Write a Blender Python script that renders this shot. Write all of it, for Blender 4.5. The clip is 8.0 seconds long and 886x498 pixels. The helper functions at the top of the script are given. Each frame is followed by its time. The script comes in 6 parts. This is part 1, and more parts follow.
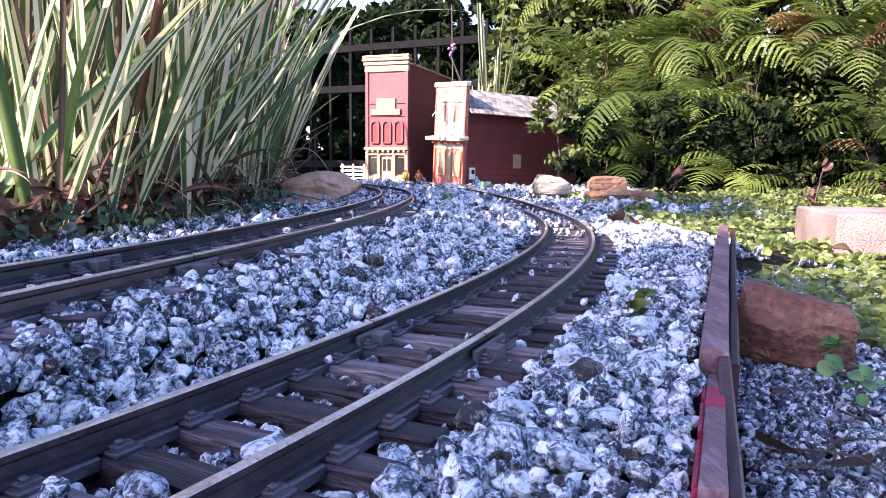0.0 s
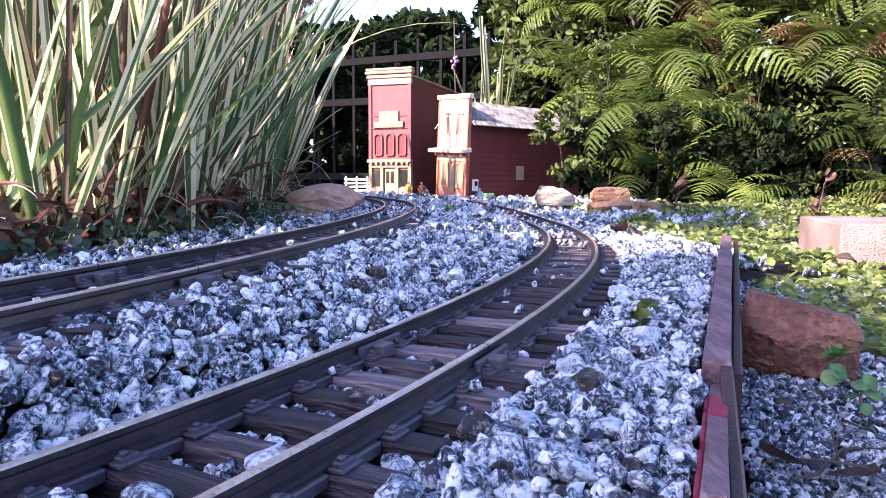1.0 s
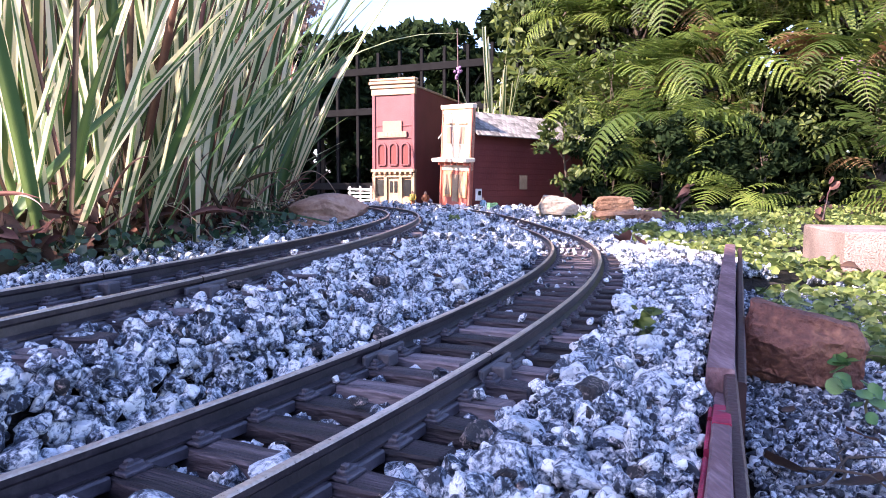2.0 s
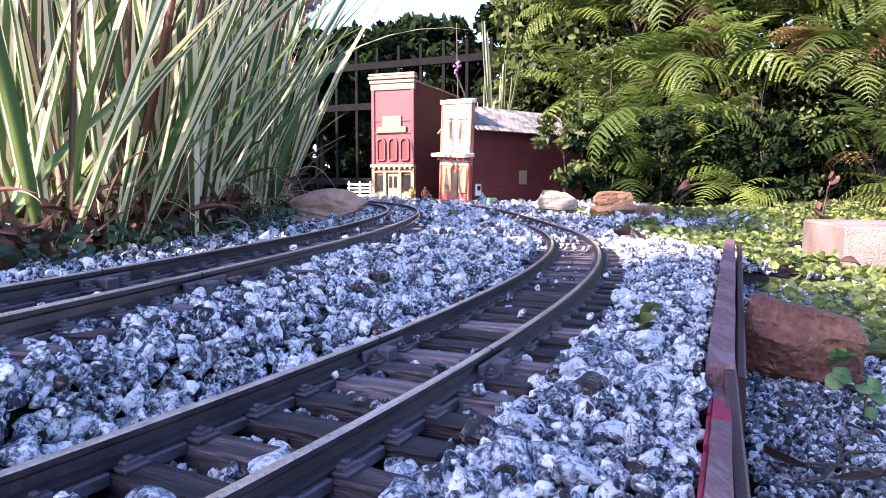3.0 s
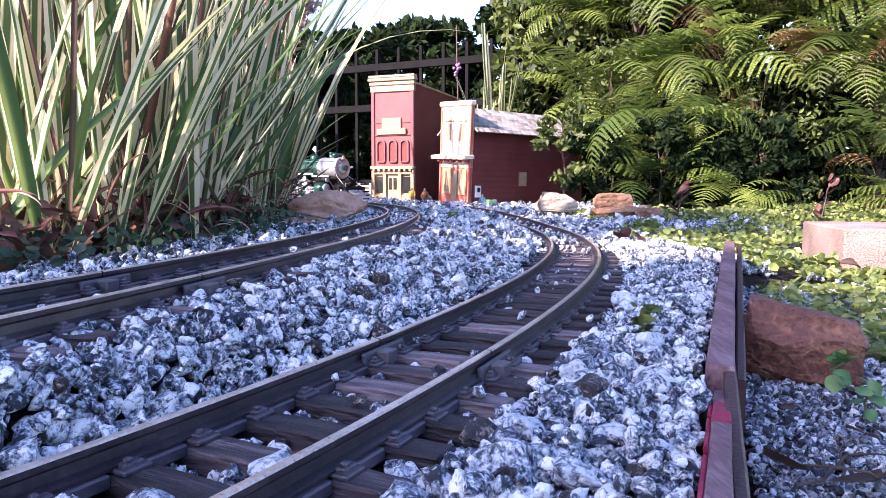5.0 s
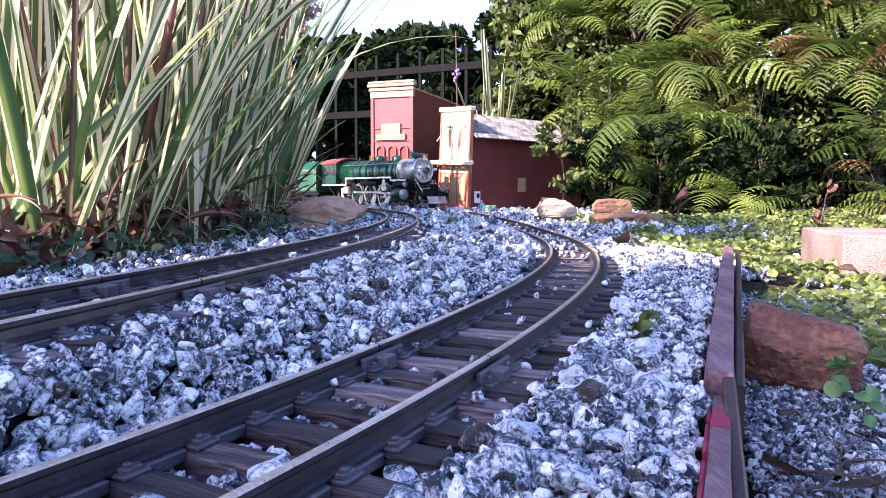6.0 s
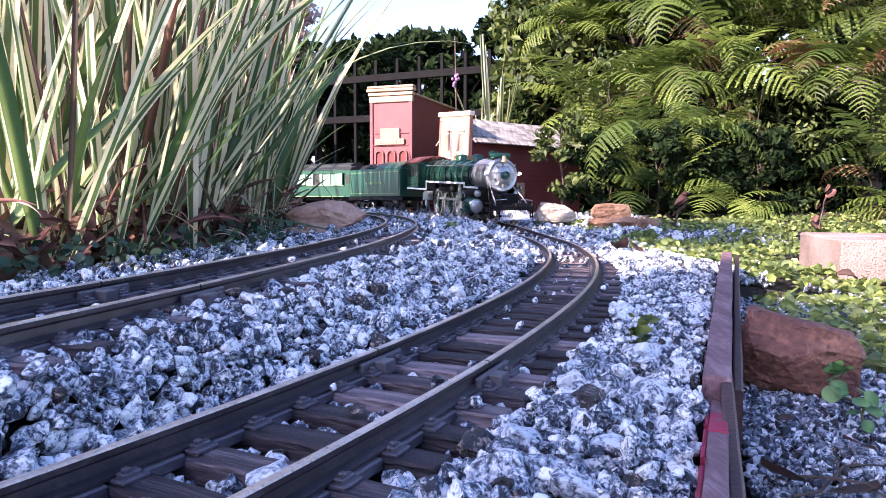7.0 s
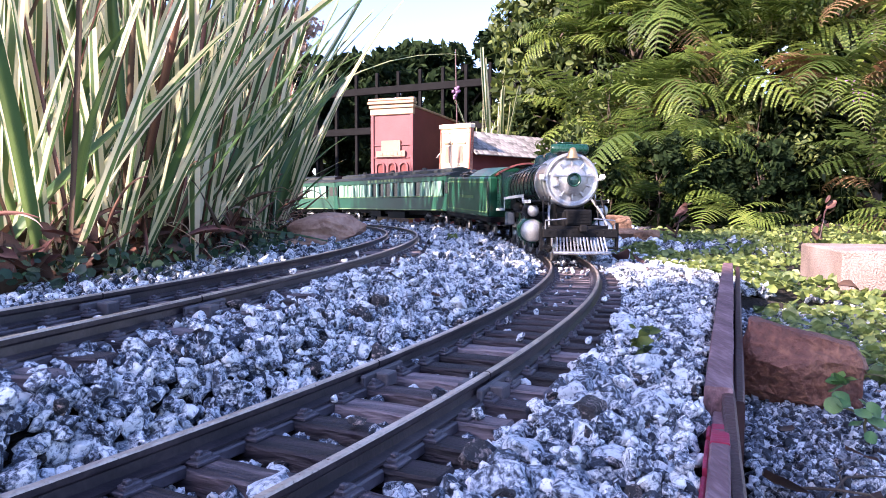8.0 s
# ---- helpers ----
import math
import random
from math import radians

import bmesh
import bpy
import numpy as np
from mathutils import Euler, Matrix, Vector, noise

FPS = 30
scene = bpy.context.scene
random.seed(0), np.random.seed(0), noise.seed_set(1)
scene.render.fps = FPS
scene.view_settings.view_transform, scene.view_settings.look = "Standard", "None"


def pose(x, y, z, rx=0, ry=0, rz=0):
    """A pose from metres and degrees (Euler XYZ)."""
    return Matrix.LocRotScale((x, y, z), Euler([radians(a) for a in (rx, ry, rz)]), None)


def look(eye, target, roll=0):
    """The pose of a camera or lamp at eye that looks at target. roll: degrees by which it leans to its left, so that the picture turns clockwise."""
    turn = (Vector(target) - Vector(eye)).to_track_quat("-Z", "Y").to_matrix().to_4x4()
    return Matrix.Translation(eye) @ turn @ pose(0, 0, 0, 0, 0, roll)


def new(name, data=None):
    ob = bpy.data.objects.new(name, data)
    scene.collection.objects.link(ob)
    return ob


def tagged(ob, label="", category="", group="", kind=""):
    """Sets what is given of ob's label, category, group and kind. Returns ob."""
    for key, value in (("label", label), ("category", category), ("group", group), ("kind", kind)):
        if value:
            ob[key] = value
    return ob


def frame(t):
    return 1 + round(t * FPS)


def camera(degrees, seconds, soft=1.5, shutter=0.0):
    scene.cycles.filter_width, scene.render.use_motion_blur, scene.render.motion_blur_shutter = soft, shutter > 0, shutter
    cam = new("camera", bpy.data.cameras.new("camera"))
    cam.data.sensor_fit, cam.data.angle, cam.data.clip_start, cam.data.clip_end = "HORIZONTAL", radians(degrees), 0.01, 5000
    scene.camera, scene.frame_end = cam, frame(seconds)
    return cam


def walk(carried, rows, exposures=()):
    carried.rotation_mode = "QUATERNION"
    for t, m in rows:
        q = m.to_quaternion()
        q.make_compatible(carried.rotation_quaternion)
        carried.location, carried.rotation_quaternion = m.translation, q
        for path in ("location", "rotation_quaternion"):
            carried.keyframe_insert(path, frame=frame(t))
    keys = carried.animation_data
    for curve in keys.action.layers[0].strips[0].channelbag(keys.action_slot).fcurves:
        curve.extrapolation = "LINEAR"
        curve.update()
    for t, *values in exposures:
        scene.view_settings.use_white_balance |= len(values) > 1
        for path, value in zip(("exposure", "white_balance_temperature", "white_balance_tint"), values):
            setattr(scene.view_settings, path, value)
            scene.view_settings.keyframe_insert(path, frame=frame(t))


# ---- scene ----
# ================= camera =================
cam = camera(65.87, 8.0, soft=0.9)
EYE, TILT = 0.056, -5.48
# seconds, x, y, z (metres from the resting eye), yaw, pitch, roll (degrees from the resting view)
ROWS = [
    (0.0, -0.0007, 0.0016, 0.0004, -0.520, -1.100, -0.528),
    (0.5, -0.0005, 0.0015, 0.0002, -0.482, -0.632, -0.499),
    (1.0, -0.0002, 0.0001, 0.0003, -0.205, -0.119, -0.236),
    (1.5, -0.0001, -0.0009, 0.0000, 0.085, 0.778, -0.172),
    (3.0, -0.0001, -0.0003, 0.0001, 0.063, 0.275, -0.068),
    (3.5, -0.0001, -0.0001, 0.0002, -0.009, 0.135, -0.076),
    (4.0, 0.0000, 0.0000, 0.0000, 0.000, 0.000, -0.050),
    (4.5, -0.0001, -0.0001, 0.0002, 0.057, 0.135, -0.074),
    (6.0, -0.0002, -0.0009, 0.0002, -0.022, 0.885, -0.149),
    (6.5, -0.0002, -0.0008, -0.0001, -0.093, 0.920, -0.101),
    (7.0, -0.0001, -0.0015, 0.0004, -0.108, 1.259, -0.198),
    (7.5, -0.0003, -0.0014, 0.0001, -0.169, 1.647, -0.195),
    (8.0, -0.0001, -0.0022, 0.0002, -0.026, 2.255, -0.095),
]
walk(cam, [(t, pose(0, 0, EYE, TILT) @ pose(x, y, z, 0, 0, yaw) @ pose(0, 0, 0, pitch) @ pose(0, 0, 0, 90, roll, 0))
           for t, x, y, z, yaw, pitch, roll in ROWS], [(0.0, 2.0, 5700, 33.0), (8.0, 2.0, 5700, 33.0)])

# ================= light =================
SUN_FROM = Vector((-0.74, -0.60, 0.58)).normalized()
world = bpy.data.worlds.new("sky_world")
scene.world = world
world.use_nodes = True
wt = world.node_tree
sky = wt.nodes.new("ShaderNodeTexSky")
sky.sky_type = "NISHITA"
sky.sun_disc = False
sky.sun_elevation = math.asin(SUN_FROM.z)
sky.sun_rotation = math.atan2(SUN_FROM.x, SUN_FROM.y)
wt.links.new(sky.outputs[0], wt.nodes["Background"].inputs[0])
wt.nodes["Background"].inputs[1].default_value = 0.12
sun_data = bpy.data.lights.new("sun", "SUN")
sun_data.energy, sun_data.angle, sun_data.color = 5.0, radians(0.55), (1.0, 0.82, 0.57)
sun = new("sun", sun_data)
sun.matrix_world = look(SUN_FROM * 20, (0, 0, 0))


# ================= materials =================
def mat(name, stops, scale=60.0, fine=400.0, rough=0.7, metal=0.0, bump=0.3, rand="", spec=0.5, rvar=0.15, trans=0.0, dist=0.002, stretch=(1, 1, 1)):
    """stops: colours from dark to light, mixed by two scales of noise. rand: '', 'object' or 'island'."""
    m = bpy.data.materials.new(name)
    m.use_nodes = True
    nt = m.node_tree
    N, L = nt.nodes.new, nt.links.new
    b = nt.nodes["Principled BSDF"]
    tc, mp = N("ShaderNodeTexCoord"), N("ShaderNodeMapping")
    mp.inputs["Scale"].default_value = stretch
    L(tc.outputs["Object"], mp.inputs[0])
    n1, n2 = N("ShaderNodeTexNoise"), N("ShaderNodeTexNoise")
    n1.inputs["Scale"].default_value, n2.inputs["Scale"].default_value = scale, fine
    n1.inputs["Detail"].default_value, n2.inputs["Detail"].default_value = 4, 6
    L(mp.outputs[0], n1.inputs["Vector"]), L(mp.outputs[0], n2.inputs["Vector"])
    mix = N("ShaderNodeMath")
    mix.operation = "MULTIPLY_ADD"
    mix.inputs[1].default_value = 0.55
    L(n1.outputs[0], mix.inputs[0])
    m2 = N("ShaderNodeMath")
    m2.operation = "MULTIPLY"
    m2.inputs[1].default_value = 0.45
    L(n2.outputs[0], m2.inputs[0]), L(m2.outputs[0], mix.inputs[2])
    fac = mix.outputs[0]
    if rand:
        r = N("ShaderNodeObjectInfo") if rand == "object" else N("ShaderNodeNewGeometry")
        ro = r.outputs["Random"] if rand == "object" else r.outputs["Random Per Island"]
        a = N("ShaderNodeMath")
        a.operation = "MULTIPLY_ADD"
        a.inputs[1].default_value, a.inputs[2].default_value = 0.36, -0.18
        L(ro, a.inputs[0])
        s = N("ShaderNodeMath")
        L(fac, s.inputs[0]), L(a.outputs[0], s.inputs[1])
        fac = s.outputs[0]
    ramp = N("ShaderNodeValToRGB")
    e = ramp.color_ramp.elements
    while len(e) < len(stops):
        e.new(0.5)
    for i, c in enumerate(stops):
        e[i].position = 0.3 + 0.4 * i / max(1, len(stops) - 1)
        e[i].color = (*c, 1)
    L(fac, ramp.inputs[0])
    L(ramp.outputs[0], b.inputs["Base Color"])
    rr = N("ShaderNodeMath")
    rr.operation = "MULTIPLY_ADD"
    rr.inputs[1].default_value, rr.inputs[2].default_value = rvar * 2, rough - rvar
    L(n2.outputs[0], rr.inputs[0]), L(rr.outputs[0], b.inputs["Roughness"])
    b.inputs["Metallic"].default_value = metal
    b.inputs["Specular IOR Level"].default_value = spec
    if bump:
        bp = N("ShaderNodeBump")
        bp.inputs["Strength"].default_value, bp.inputs["Distance"].default_value = bump, dist
        L(n2.outputs[0], bp.inputs["Height"]), L(bp.outputs[0], b.inputs["Normal"])
    if trans:
        t = N("ShaderNodeBsdfTranslucent")
        ms = N("ShaderNodeMixShader")
        ms.inputs[0].default_value = trans
        L(ramp.outputs[0], t.inputs[0])
        L(b.outputs[0], ms.inputs[1]), L(t.outputs[0], ms.inputs[2])
        L(ms.outputs[0], nt.nodes["Material Output"].inputs[0])
    return m


def granite(name, light, mid, dark, rand="island", size=420.0, lift=0.0):
    """Crushed granite: pale crystals mottled with blue-grey and dark veins, each stone with its own tone."""
    m = bpy.data.materials.new(name)
    m.use_nodes = True
    nt = m.node_tree
    N, L = nt.nodes.new, nt.links.new
    b = nt.nodes["Principled BSDF"]
    tc = N("ShaderNodeTexCoord")
    crystal, cloud, grain = N("ShaderNodeTexNoise"), N("ShaderNodeTexNoise"), N("ShaderNodeTexNoise")
    for n, sc, d, rg in ((crystal, size, 5, 0.62), (cloud, size * 0.28, 3, 0.5), (grain, size * 3.4, 4, 0.6)):
        n.inputs["Scale"].default_value, n.inputs["Detail"].default_value, n.inputs["Roughness"].default_value = sc, d, rg
        L(tc.outputs["Object"], n.inputs["Vector"])
    crystal.inputs["Distortion"].default_value = 0.6
    r = N("ShaderNodeObjectInfo") if rand == "object" else N("ShaderNodeNewGeometry")
    ro = r.outputs["Random"] if rand == "object" else r.outputs["Random Per Island"]

    def fma(a, k, c):
        n = N("ShaderNodeMath")
        n.operation = "MULTIPLY_ADD"
        L(a, n.inputs[0])
        n.inputs[1].default_value = k
        if isinstance(c, float):
            n.inputs[2].default_value = c
        else:
            L(c, n.inputs[2])
        return n.outputs[0]

    tone = fma(crystal.outputs[0], 1.0, fma(cloud.outputs[0], 0.34, fma(grain.outputs[0], 0.22, fma(ro, 0.26, -0.42 + lift))))
    ramp = N("ShaderNodeValToRGB")
    e = ramp.color_ramp.elements
    e.new(0.5), e.new(0.5)
    half = tuple((x + y) / 2 for x, y in zip(light, mid))
    for i, (pos, c) in enumerate(((0.36, dark), (0.435, mid), (0.51, half), (0.565, light))):
        e[i].position, e[i].color = pos, (*c, 1)
    L(tone, ramp.inputs[0])
    # a few stones are stained rust-brown
    rust = N("ShaderNodeValToRGB")
    rust.color_ramp.elements[0].position, rust.color_ramp.elements[1].position = 0.03, 0.05
    rust.color_ramp.elements[0].color, rust.color_ramp.elements[1].color = (0.75, 0.52, 0.40, 1), (1, 1, 1, 1)
    L(ro, rust.inputs[0])
    mx = N("ShaderNodeMix")
    mx.data_type, mx.blend_type = "RGBA", "MULTIPLY"
    mx.inputs["Factor"].default_value = 1.0
    L(ramp.outputs[0], mx.inputs["A"]), L(rust.outputs[0], mx.inputs["B"])
    L(mx.outputs["Result"], b.inputs["Base Color"])
    b.inputs["Roughness"].default_value = 0.55
    b.inputs["Specular IOR Level"].default_value = 0.4
    bp = N("ShaderNodeBump")
    bp.inputs["Strength"].default_value, bp.inputs["Distance"].default_value = 0.8, 0.0014
    L(crystal.outputs[0], bp.inputs["Height"])
    bp2 = N("ShaderNodeBump")
    bp2.inputs["Strength"].default_value, bp2.inputs["Distance"].default_value = 0.5, 0.0004
    L(grain.outputs[0], bp2.inputs["Height"]), L(bp.outputs[0], bp2.inputs["Normal"]), L(bp2.outputs[0], b.inputs["Normal"])
    return m


def leafmat(name, mid, edge, rand="object", trans=0.35, stripes=True, rough=0.38, hue=0.6, spec=0.5):
    """Leaf: UV u runs across the blade, so that pale margins lie along its edges."""
    m = bpy.data.materials.new(name)
    m.use_nodes = True
    nt = m.node_tree
    N, L = nt.nodes.new, nt.links.new
    b = nt.nodes["Principled BSDF"]
    uv = N("ShaderNodeUVMap")
    sep = N("ShaderNodeSeparateXYZ")
    L(uv.outputs[0], sep.inputs[0])
    r = N("ShaderNodeObjectInfo") if rand == "object" else N("ShaderNodeNewGeometry")
    ro = r.outputs["Random"] if rand == "object" else r.outputs["Random Per Island"]
    nz = N("ShaderNodeTexNoise")
    mp = N("ShaderNodeMapping")
    mp.inputs["Scale"].default_value = (22, 3, 1)
    L(uv.outputs[0], mp.inputs[0]), L(mp.outputs[0], nz.inputs["Vector"])
    nz.inputs["Scale"].default_value, nz.inputs["Detail"].default_value = 1.6, 3
    cr = N("ShaderNodeValToRGB")
    e = cr.color_ramp.elements
    if stripes:
        pts = [(0.0, edge), (0.2, edge), (0.25, mid), (0.62, mid), (0.67, edge), (1.0, edge)]
    else:
        pts = [(0.0, mid), (0.5, edge), (1.0, mid)]
    while len(e) < len(pts):
        e.new(0.5)
    for i, (p, c) in enumerate(pts):
        e[i].position, e[i].color = p, (*c, 1)
    wob = N("ShaderNodeMath")
    wob.operation = "MULTIPLY_ADD"
    wob.inputs[1].default_value = 0.16 if stripes else 0.5
    L(nz.outputs[0], wob.inputs[0]), L(sep.outputs[0], wob.inputs[2])
    sh = N("ShaderNodeMath")
    sh.operation = "MULTIPLY_ADD"
    sh.inputs[1].default_value, sh.inputs[2].default_value = 0.34, -0.25
    L(ro, sh.inputs[0])
    add = N("ShaderNodeMath")
    L(wob.outputs[0], add.inputs[0]), L(sh.outputs[0], add.inputs[1])
    L(add.outputs[0], cr.inputs[0])
    hs = N("ShaderNodeHueSaturation")
    vv = N("ShaderNodeMath")
    vv.operation = "MULTIPLY_ADD"
    vv.inputs[1].default_value, vv.inputs[2].default_value = hue, 1 - hue / 2
    L(ro, vv.inputs[0]), L(vv.outputs[0], hs.inputs["Value"])
    hv = N("ShaderNodeMath")
    hv.operation = "MULTIPLY_ADD"
    hv.inputs[1].default_value, hv.inputs[2].default_value = -0.05, 0.525
    L(ro, hv.inputs[0]), L(hv.outputs[0], hs.inputs["Hue"])
    L(cr.outputs[0], hs.inputs["Color"])
    L(hs.outputs[0], b.inputs["Base Color"])
    b.inputs["Roughness"].default_value = rough
    b.inputs["Specular IOR Level"].default_value = spec
    t = N("ShaderNodeBsdfTranslucent")
    ms = N("ShaderNodeMixShader")
    ms.inputs[0].default_value = trans
    L(hs.outputs[0], t.inputs[0]), L(b.outputs[0], ms.inputs[1]), L(t.outputs[0], ms.inputs[2])
    L(ms.outputs[0], nt.nodes["Material Output"].inputs[0])
    bp = N("ShaderNodeBump")
    bp.inputs["Strength"].default_value, bp.inputs["Distance"].default_value = 0.3, 0.0006
    L(nz.outputs[0], bp.inputs["Height"]), L(bp.outputs[0], b.inputs["Normal"])
    return m


M_GRAVEL = granite("crushed_granite", (0.76, 0.78, 0.81), (0.175, 0.21, 0.27), (0.018, 0.024, 0.04), size=640.0, lift=-0.018)
# granite in a darker tone, for the gravel outside the board
M_GRAVELDARK = granite("darker_granite", (0.26, 0.28, 0.32), (0.06, 0.07, 0.095), (0.013, 0.016, 0.024), lift=-0.04)
M_STONE = granite("loose_granite", (0.56, 0.60, 0.66), (0.17, 0.205, 0.26), (0.028, 0.035, 0.05), rand="object", size=560.0, lift=0.0)
M_SOIL = mat("grit_soil", [(0.008, 0.006, 0.006), (0.025, 0.02, 0.018), (0.07, 0.06, 0.055)], 40, 500, 0.95, bump=0.9, dist=0.004)
M_RAIL = mat("tarnished_rail", [(0.009, 0.007, 0.010), (0.024, 0.018, 0.023), (0.06, 0.045, 0.048)], 90, 700, 0.36, 0.0, 0.3, spec=0.5, dist=0.0004)
M_RAILTOP = mat("worn_rail_head", [(0.24, 0.18, 0.145), (0.46, 0.37, 0.30), (0.68, 0.58, 0.50)], 70, 900, 0.33, 0.35, 0.12, dist=0.0002)
M_SLEEPER = mat("weathered_sleeper", [(0.008, 0.006, 0.009), (0.05, 0.038, 0.047), (0.23, 0.185, 0.205)], 70, 420, 0.6, spec=0.35, bump=1.0, rand="object", dist=0.0016, stretch=(0.22, 3.0, 1.5))
M_CHAIR = mat("moulded_plate", [(0.024, 0.021, 0.028), (0.058, 0.05, 0.063), (0.105, 0.094, 0.112)], 120, 700, 0.40, 0.0, 0.3, dist=0.0004)
M_JOINER = mat("grey_joiner", [(0.05, 0.045, 0.055), (0.11, 0.10, 0.115)], 120, 600, 0.5, 0.2, 0.25, dist=0.0003)
M_SANDSTONE = mat("sandstone", [(0.08, 0.04, 0.025), (0.22, 0.12, 0.07), (0.36, 0.23, 0.15)], 28, 240, 0.85, bump=0.9, dist=0.003)
M_TANROCK = mat("tan_slab_rock", [(0.22, 0.11, 0.075), (0.40, 0.235, 0.165), (0.52, 0.35, 0.26)], 22, 200, 0.8, bump=0.5, dist=0.002)
M_REDROCK = mat("red_sandstone", [(0.05, 0.016, 0.013), (0.15, 0.058, 0.04), (0.34, 0.16, 0.095)], 28, 260, 0.7, bump=1.0, dist=0.004)
M_PALEROCK = mat("pale_rock", [(0.14, 0.11, 0.08), (0.34, 0.28, 0.22), (0.5, 0.44, 0.37)], 25, 180, 0.85, bump=0.7, dist=0.003)
M_RIVERSTONE = mat("river_stone", [(0.25, 0.25, 0.26), (0.45, 0.45, 0.46)], 30, 300, 0.6, bump=0.2)
M_CONCRETE = mat("exposed_concrete", [(0.10, 0.07, 0.06), (0.29, 0.215, 0.19), (0.44, 0.37, 0.34)], 14, 420, 0.9, bump=1.0, dist=0.004)
M_BOARD = mat("weathered_board", [(0.06, 0.03, 0.035), (0.16, 0.085, 0.095), (0.33, 0.23, 0.25)], 45, 260, 0.75, bump=0.8, dist=0.0015, stretch=(3, 0.5, 2))
M_STAKE = mat("brown_plastic_edging", [(0.03, 0.012, 0.012), (0.075, 0.03, 0.03)], 60, 400, 0.5, bump=0.25)
M_MAGENTA = mat("magenta_paint", [(0.2, 0.008, 0.03), (0.36, 0.018, 0.07)], 80, 500, 0.6, bump=0.3)
M_MAROON = mat("maroon_paint", [(0.11, 0.027, 0.032), (0.17, 0.045, 0.051), (0.21, 0.062, 0.068)], 22, 260, 0.6, bump=0.25)
M_DARKRED = mat("dark_red_wall", [(0.09, 0.014, 0.014), (0.135, 0.023, 0.021), (0.17, 0.034, 0.03)], 18, 300, 0.7, bump=0.3)
M_SALMON = mat("salmon_paint", [(0.36, 0.085, 0.055), (0.5, 0.14, 0.09), (0.6, 0.2, 0.14)], 25, 250, 0.6, bump=0.2)
M_CREAM = mat("cream_trim", [(0.22, 0.14, 0.08), (0.34, 0.23, 0.14), (0.44, 0.32, 0.21)], 30, 250, 0.6, bump=0.2)
M_PEACH = mat("peach_panel", [(0.24, 0.13, 0.09), (0.34, 0.20, 0.145)], 30, 250, 0.6, bump=0.15)
M_OFFWHITE = mat("offwhite_front", [(0.72, 0.58, 0.42), (0.82, 0.7, 0.55)], 30, 250, 0.6, bump=0.15)
M_SHINGLE = mat("grey_shingle", [(0.10, 0.095, 0.09), (0.22, 0.205, 0.195), (0.36, 0.34, 0.325)], 40, 260, 0.85, bump=0.6, rand="object")
M_GLASSDARK = mat("dark_pane", [(0.012, 0.013, 0.015), (0.03, 0.03, 0.032)], 30, 200, 0.15, bump=0.0, rvar=0.05)
M_WHITEWOOD = mat("white_paint", [(0.66, 0.65, 0.63), (0.82, 0.81, 0.8)], 40, 300, 0.55, bump=0.15)
M_IRON = mat("black_iron", [(0.004, 0.004, 0.005), (0.01, 0.01, 0.011)], 30, 300, 0.8, 0.0, 0.2, spec=0.1)
M_IRIS = leafmat("variegated_blade", (0.09, 0.155, 0.05), (0.80, 0.75, 0.48), hue=0.45, trans=0.42)
M_IRISGREEN = leafmat("green_blade", (0.05, 0.115, 0.035), (0.13, 0.21, 0.06), stripes=False)
M_DEADBLADE = leafmat("dead_blade", (0.075, 0.032, 0.02), (0.19, 0.10, 0.06), stripes=False, trans=0.2, rough=0.75, hue=1.1)
M_FERN = leafmat("fern_green", (0.041, 0.088, 0.016), (0.165, 0.22, 0.042), stripes=False, trans=0.42, hue=1.3, rough=0.5, spec=0.3)
M_FERNDRY = leafmat("withered_fern", (0.13, 0.075, 0.03), (0.26, 0.17, 0.08), stripes=False, trans=0.3, hue=0.9, rough=0.7)
M_FERNSTALK = mat("fern_stalk", [(0.06, 0.05, 0.02), (0.15, 0.13, 0.05)], 40, 300, 0.6, bump=0.1)
M_COVER = leafmat("ground_cover_leaf", (0.095, 0.145, 0.034), (0.26, 0.31, 0.095), rand="island", stripes=False, trans=0.35, hue=1.0)
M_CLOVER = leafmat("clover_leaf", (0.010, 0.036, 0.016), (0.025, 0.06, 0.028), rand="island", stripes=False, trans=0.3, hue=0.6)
# deep shade of the background is put into this near-black leaf colour
M_SHADELEAF = leafmat("shade_dark_leaf", (0.008, 0.018, 0.007), (0.02, 0.036, 0.012), rand="island", stripes=False, trans=0.2, hue=1.0, rough=0.85, spec=0.1)
M_SHRUBLEAF = leafmat("shrub_leaf", (0.036, 0.064, 0.012), (0.095, 0.125, 0.024), rand="island", stripes=False, trans=0.3, hue=1.1, rough=0.6)
M_DRYLEAF = leafmat("dry_leaf", (0.055, 0.026, 0.02), (0.15, 0.078, 0.05), stripes=False, trans=0.2, rough=0.65, hue=0.9)
M_BARK = mat("bark", [(0.035, 0.025, 0.02), (0.1, 0.075, 0.055)], 20, 120, 0.9, bump=0.8)
M_PURPLE = mat("purple_petal", [(0.14, 0.055, 0.16), (0.30, 0.17, 0.32)], 60, 300, 0.6, bump=0.0)
M_ORANGEPANEL = mat("orange_panel", [(0.5, 0.22, 0.09), (0.66, 0.36, 0.18)], 30, 250, 0.6, bump=0.15)


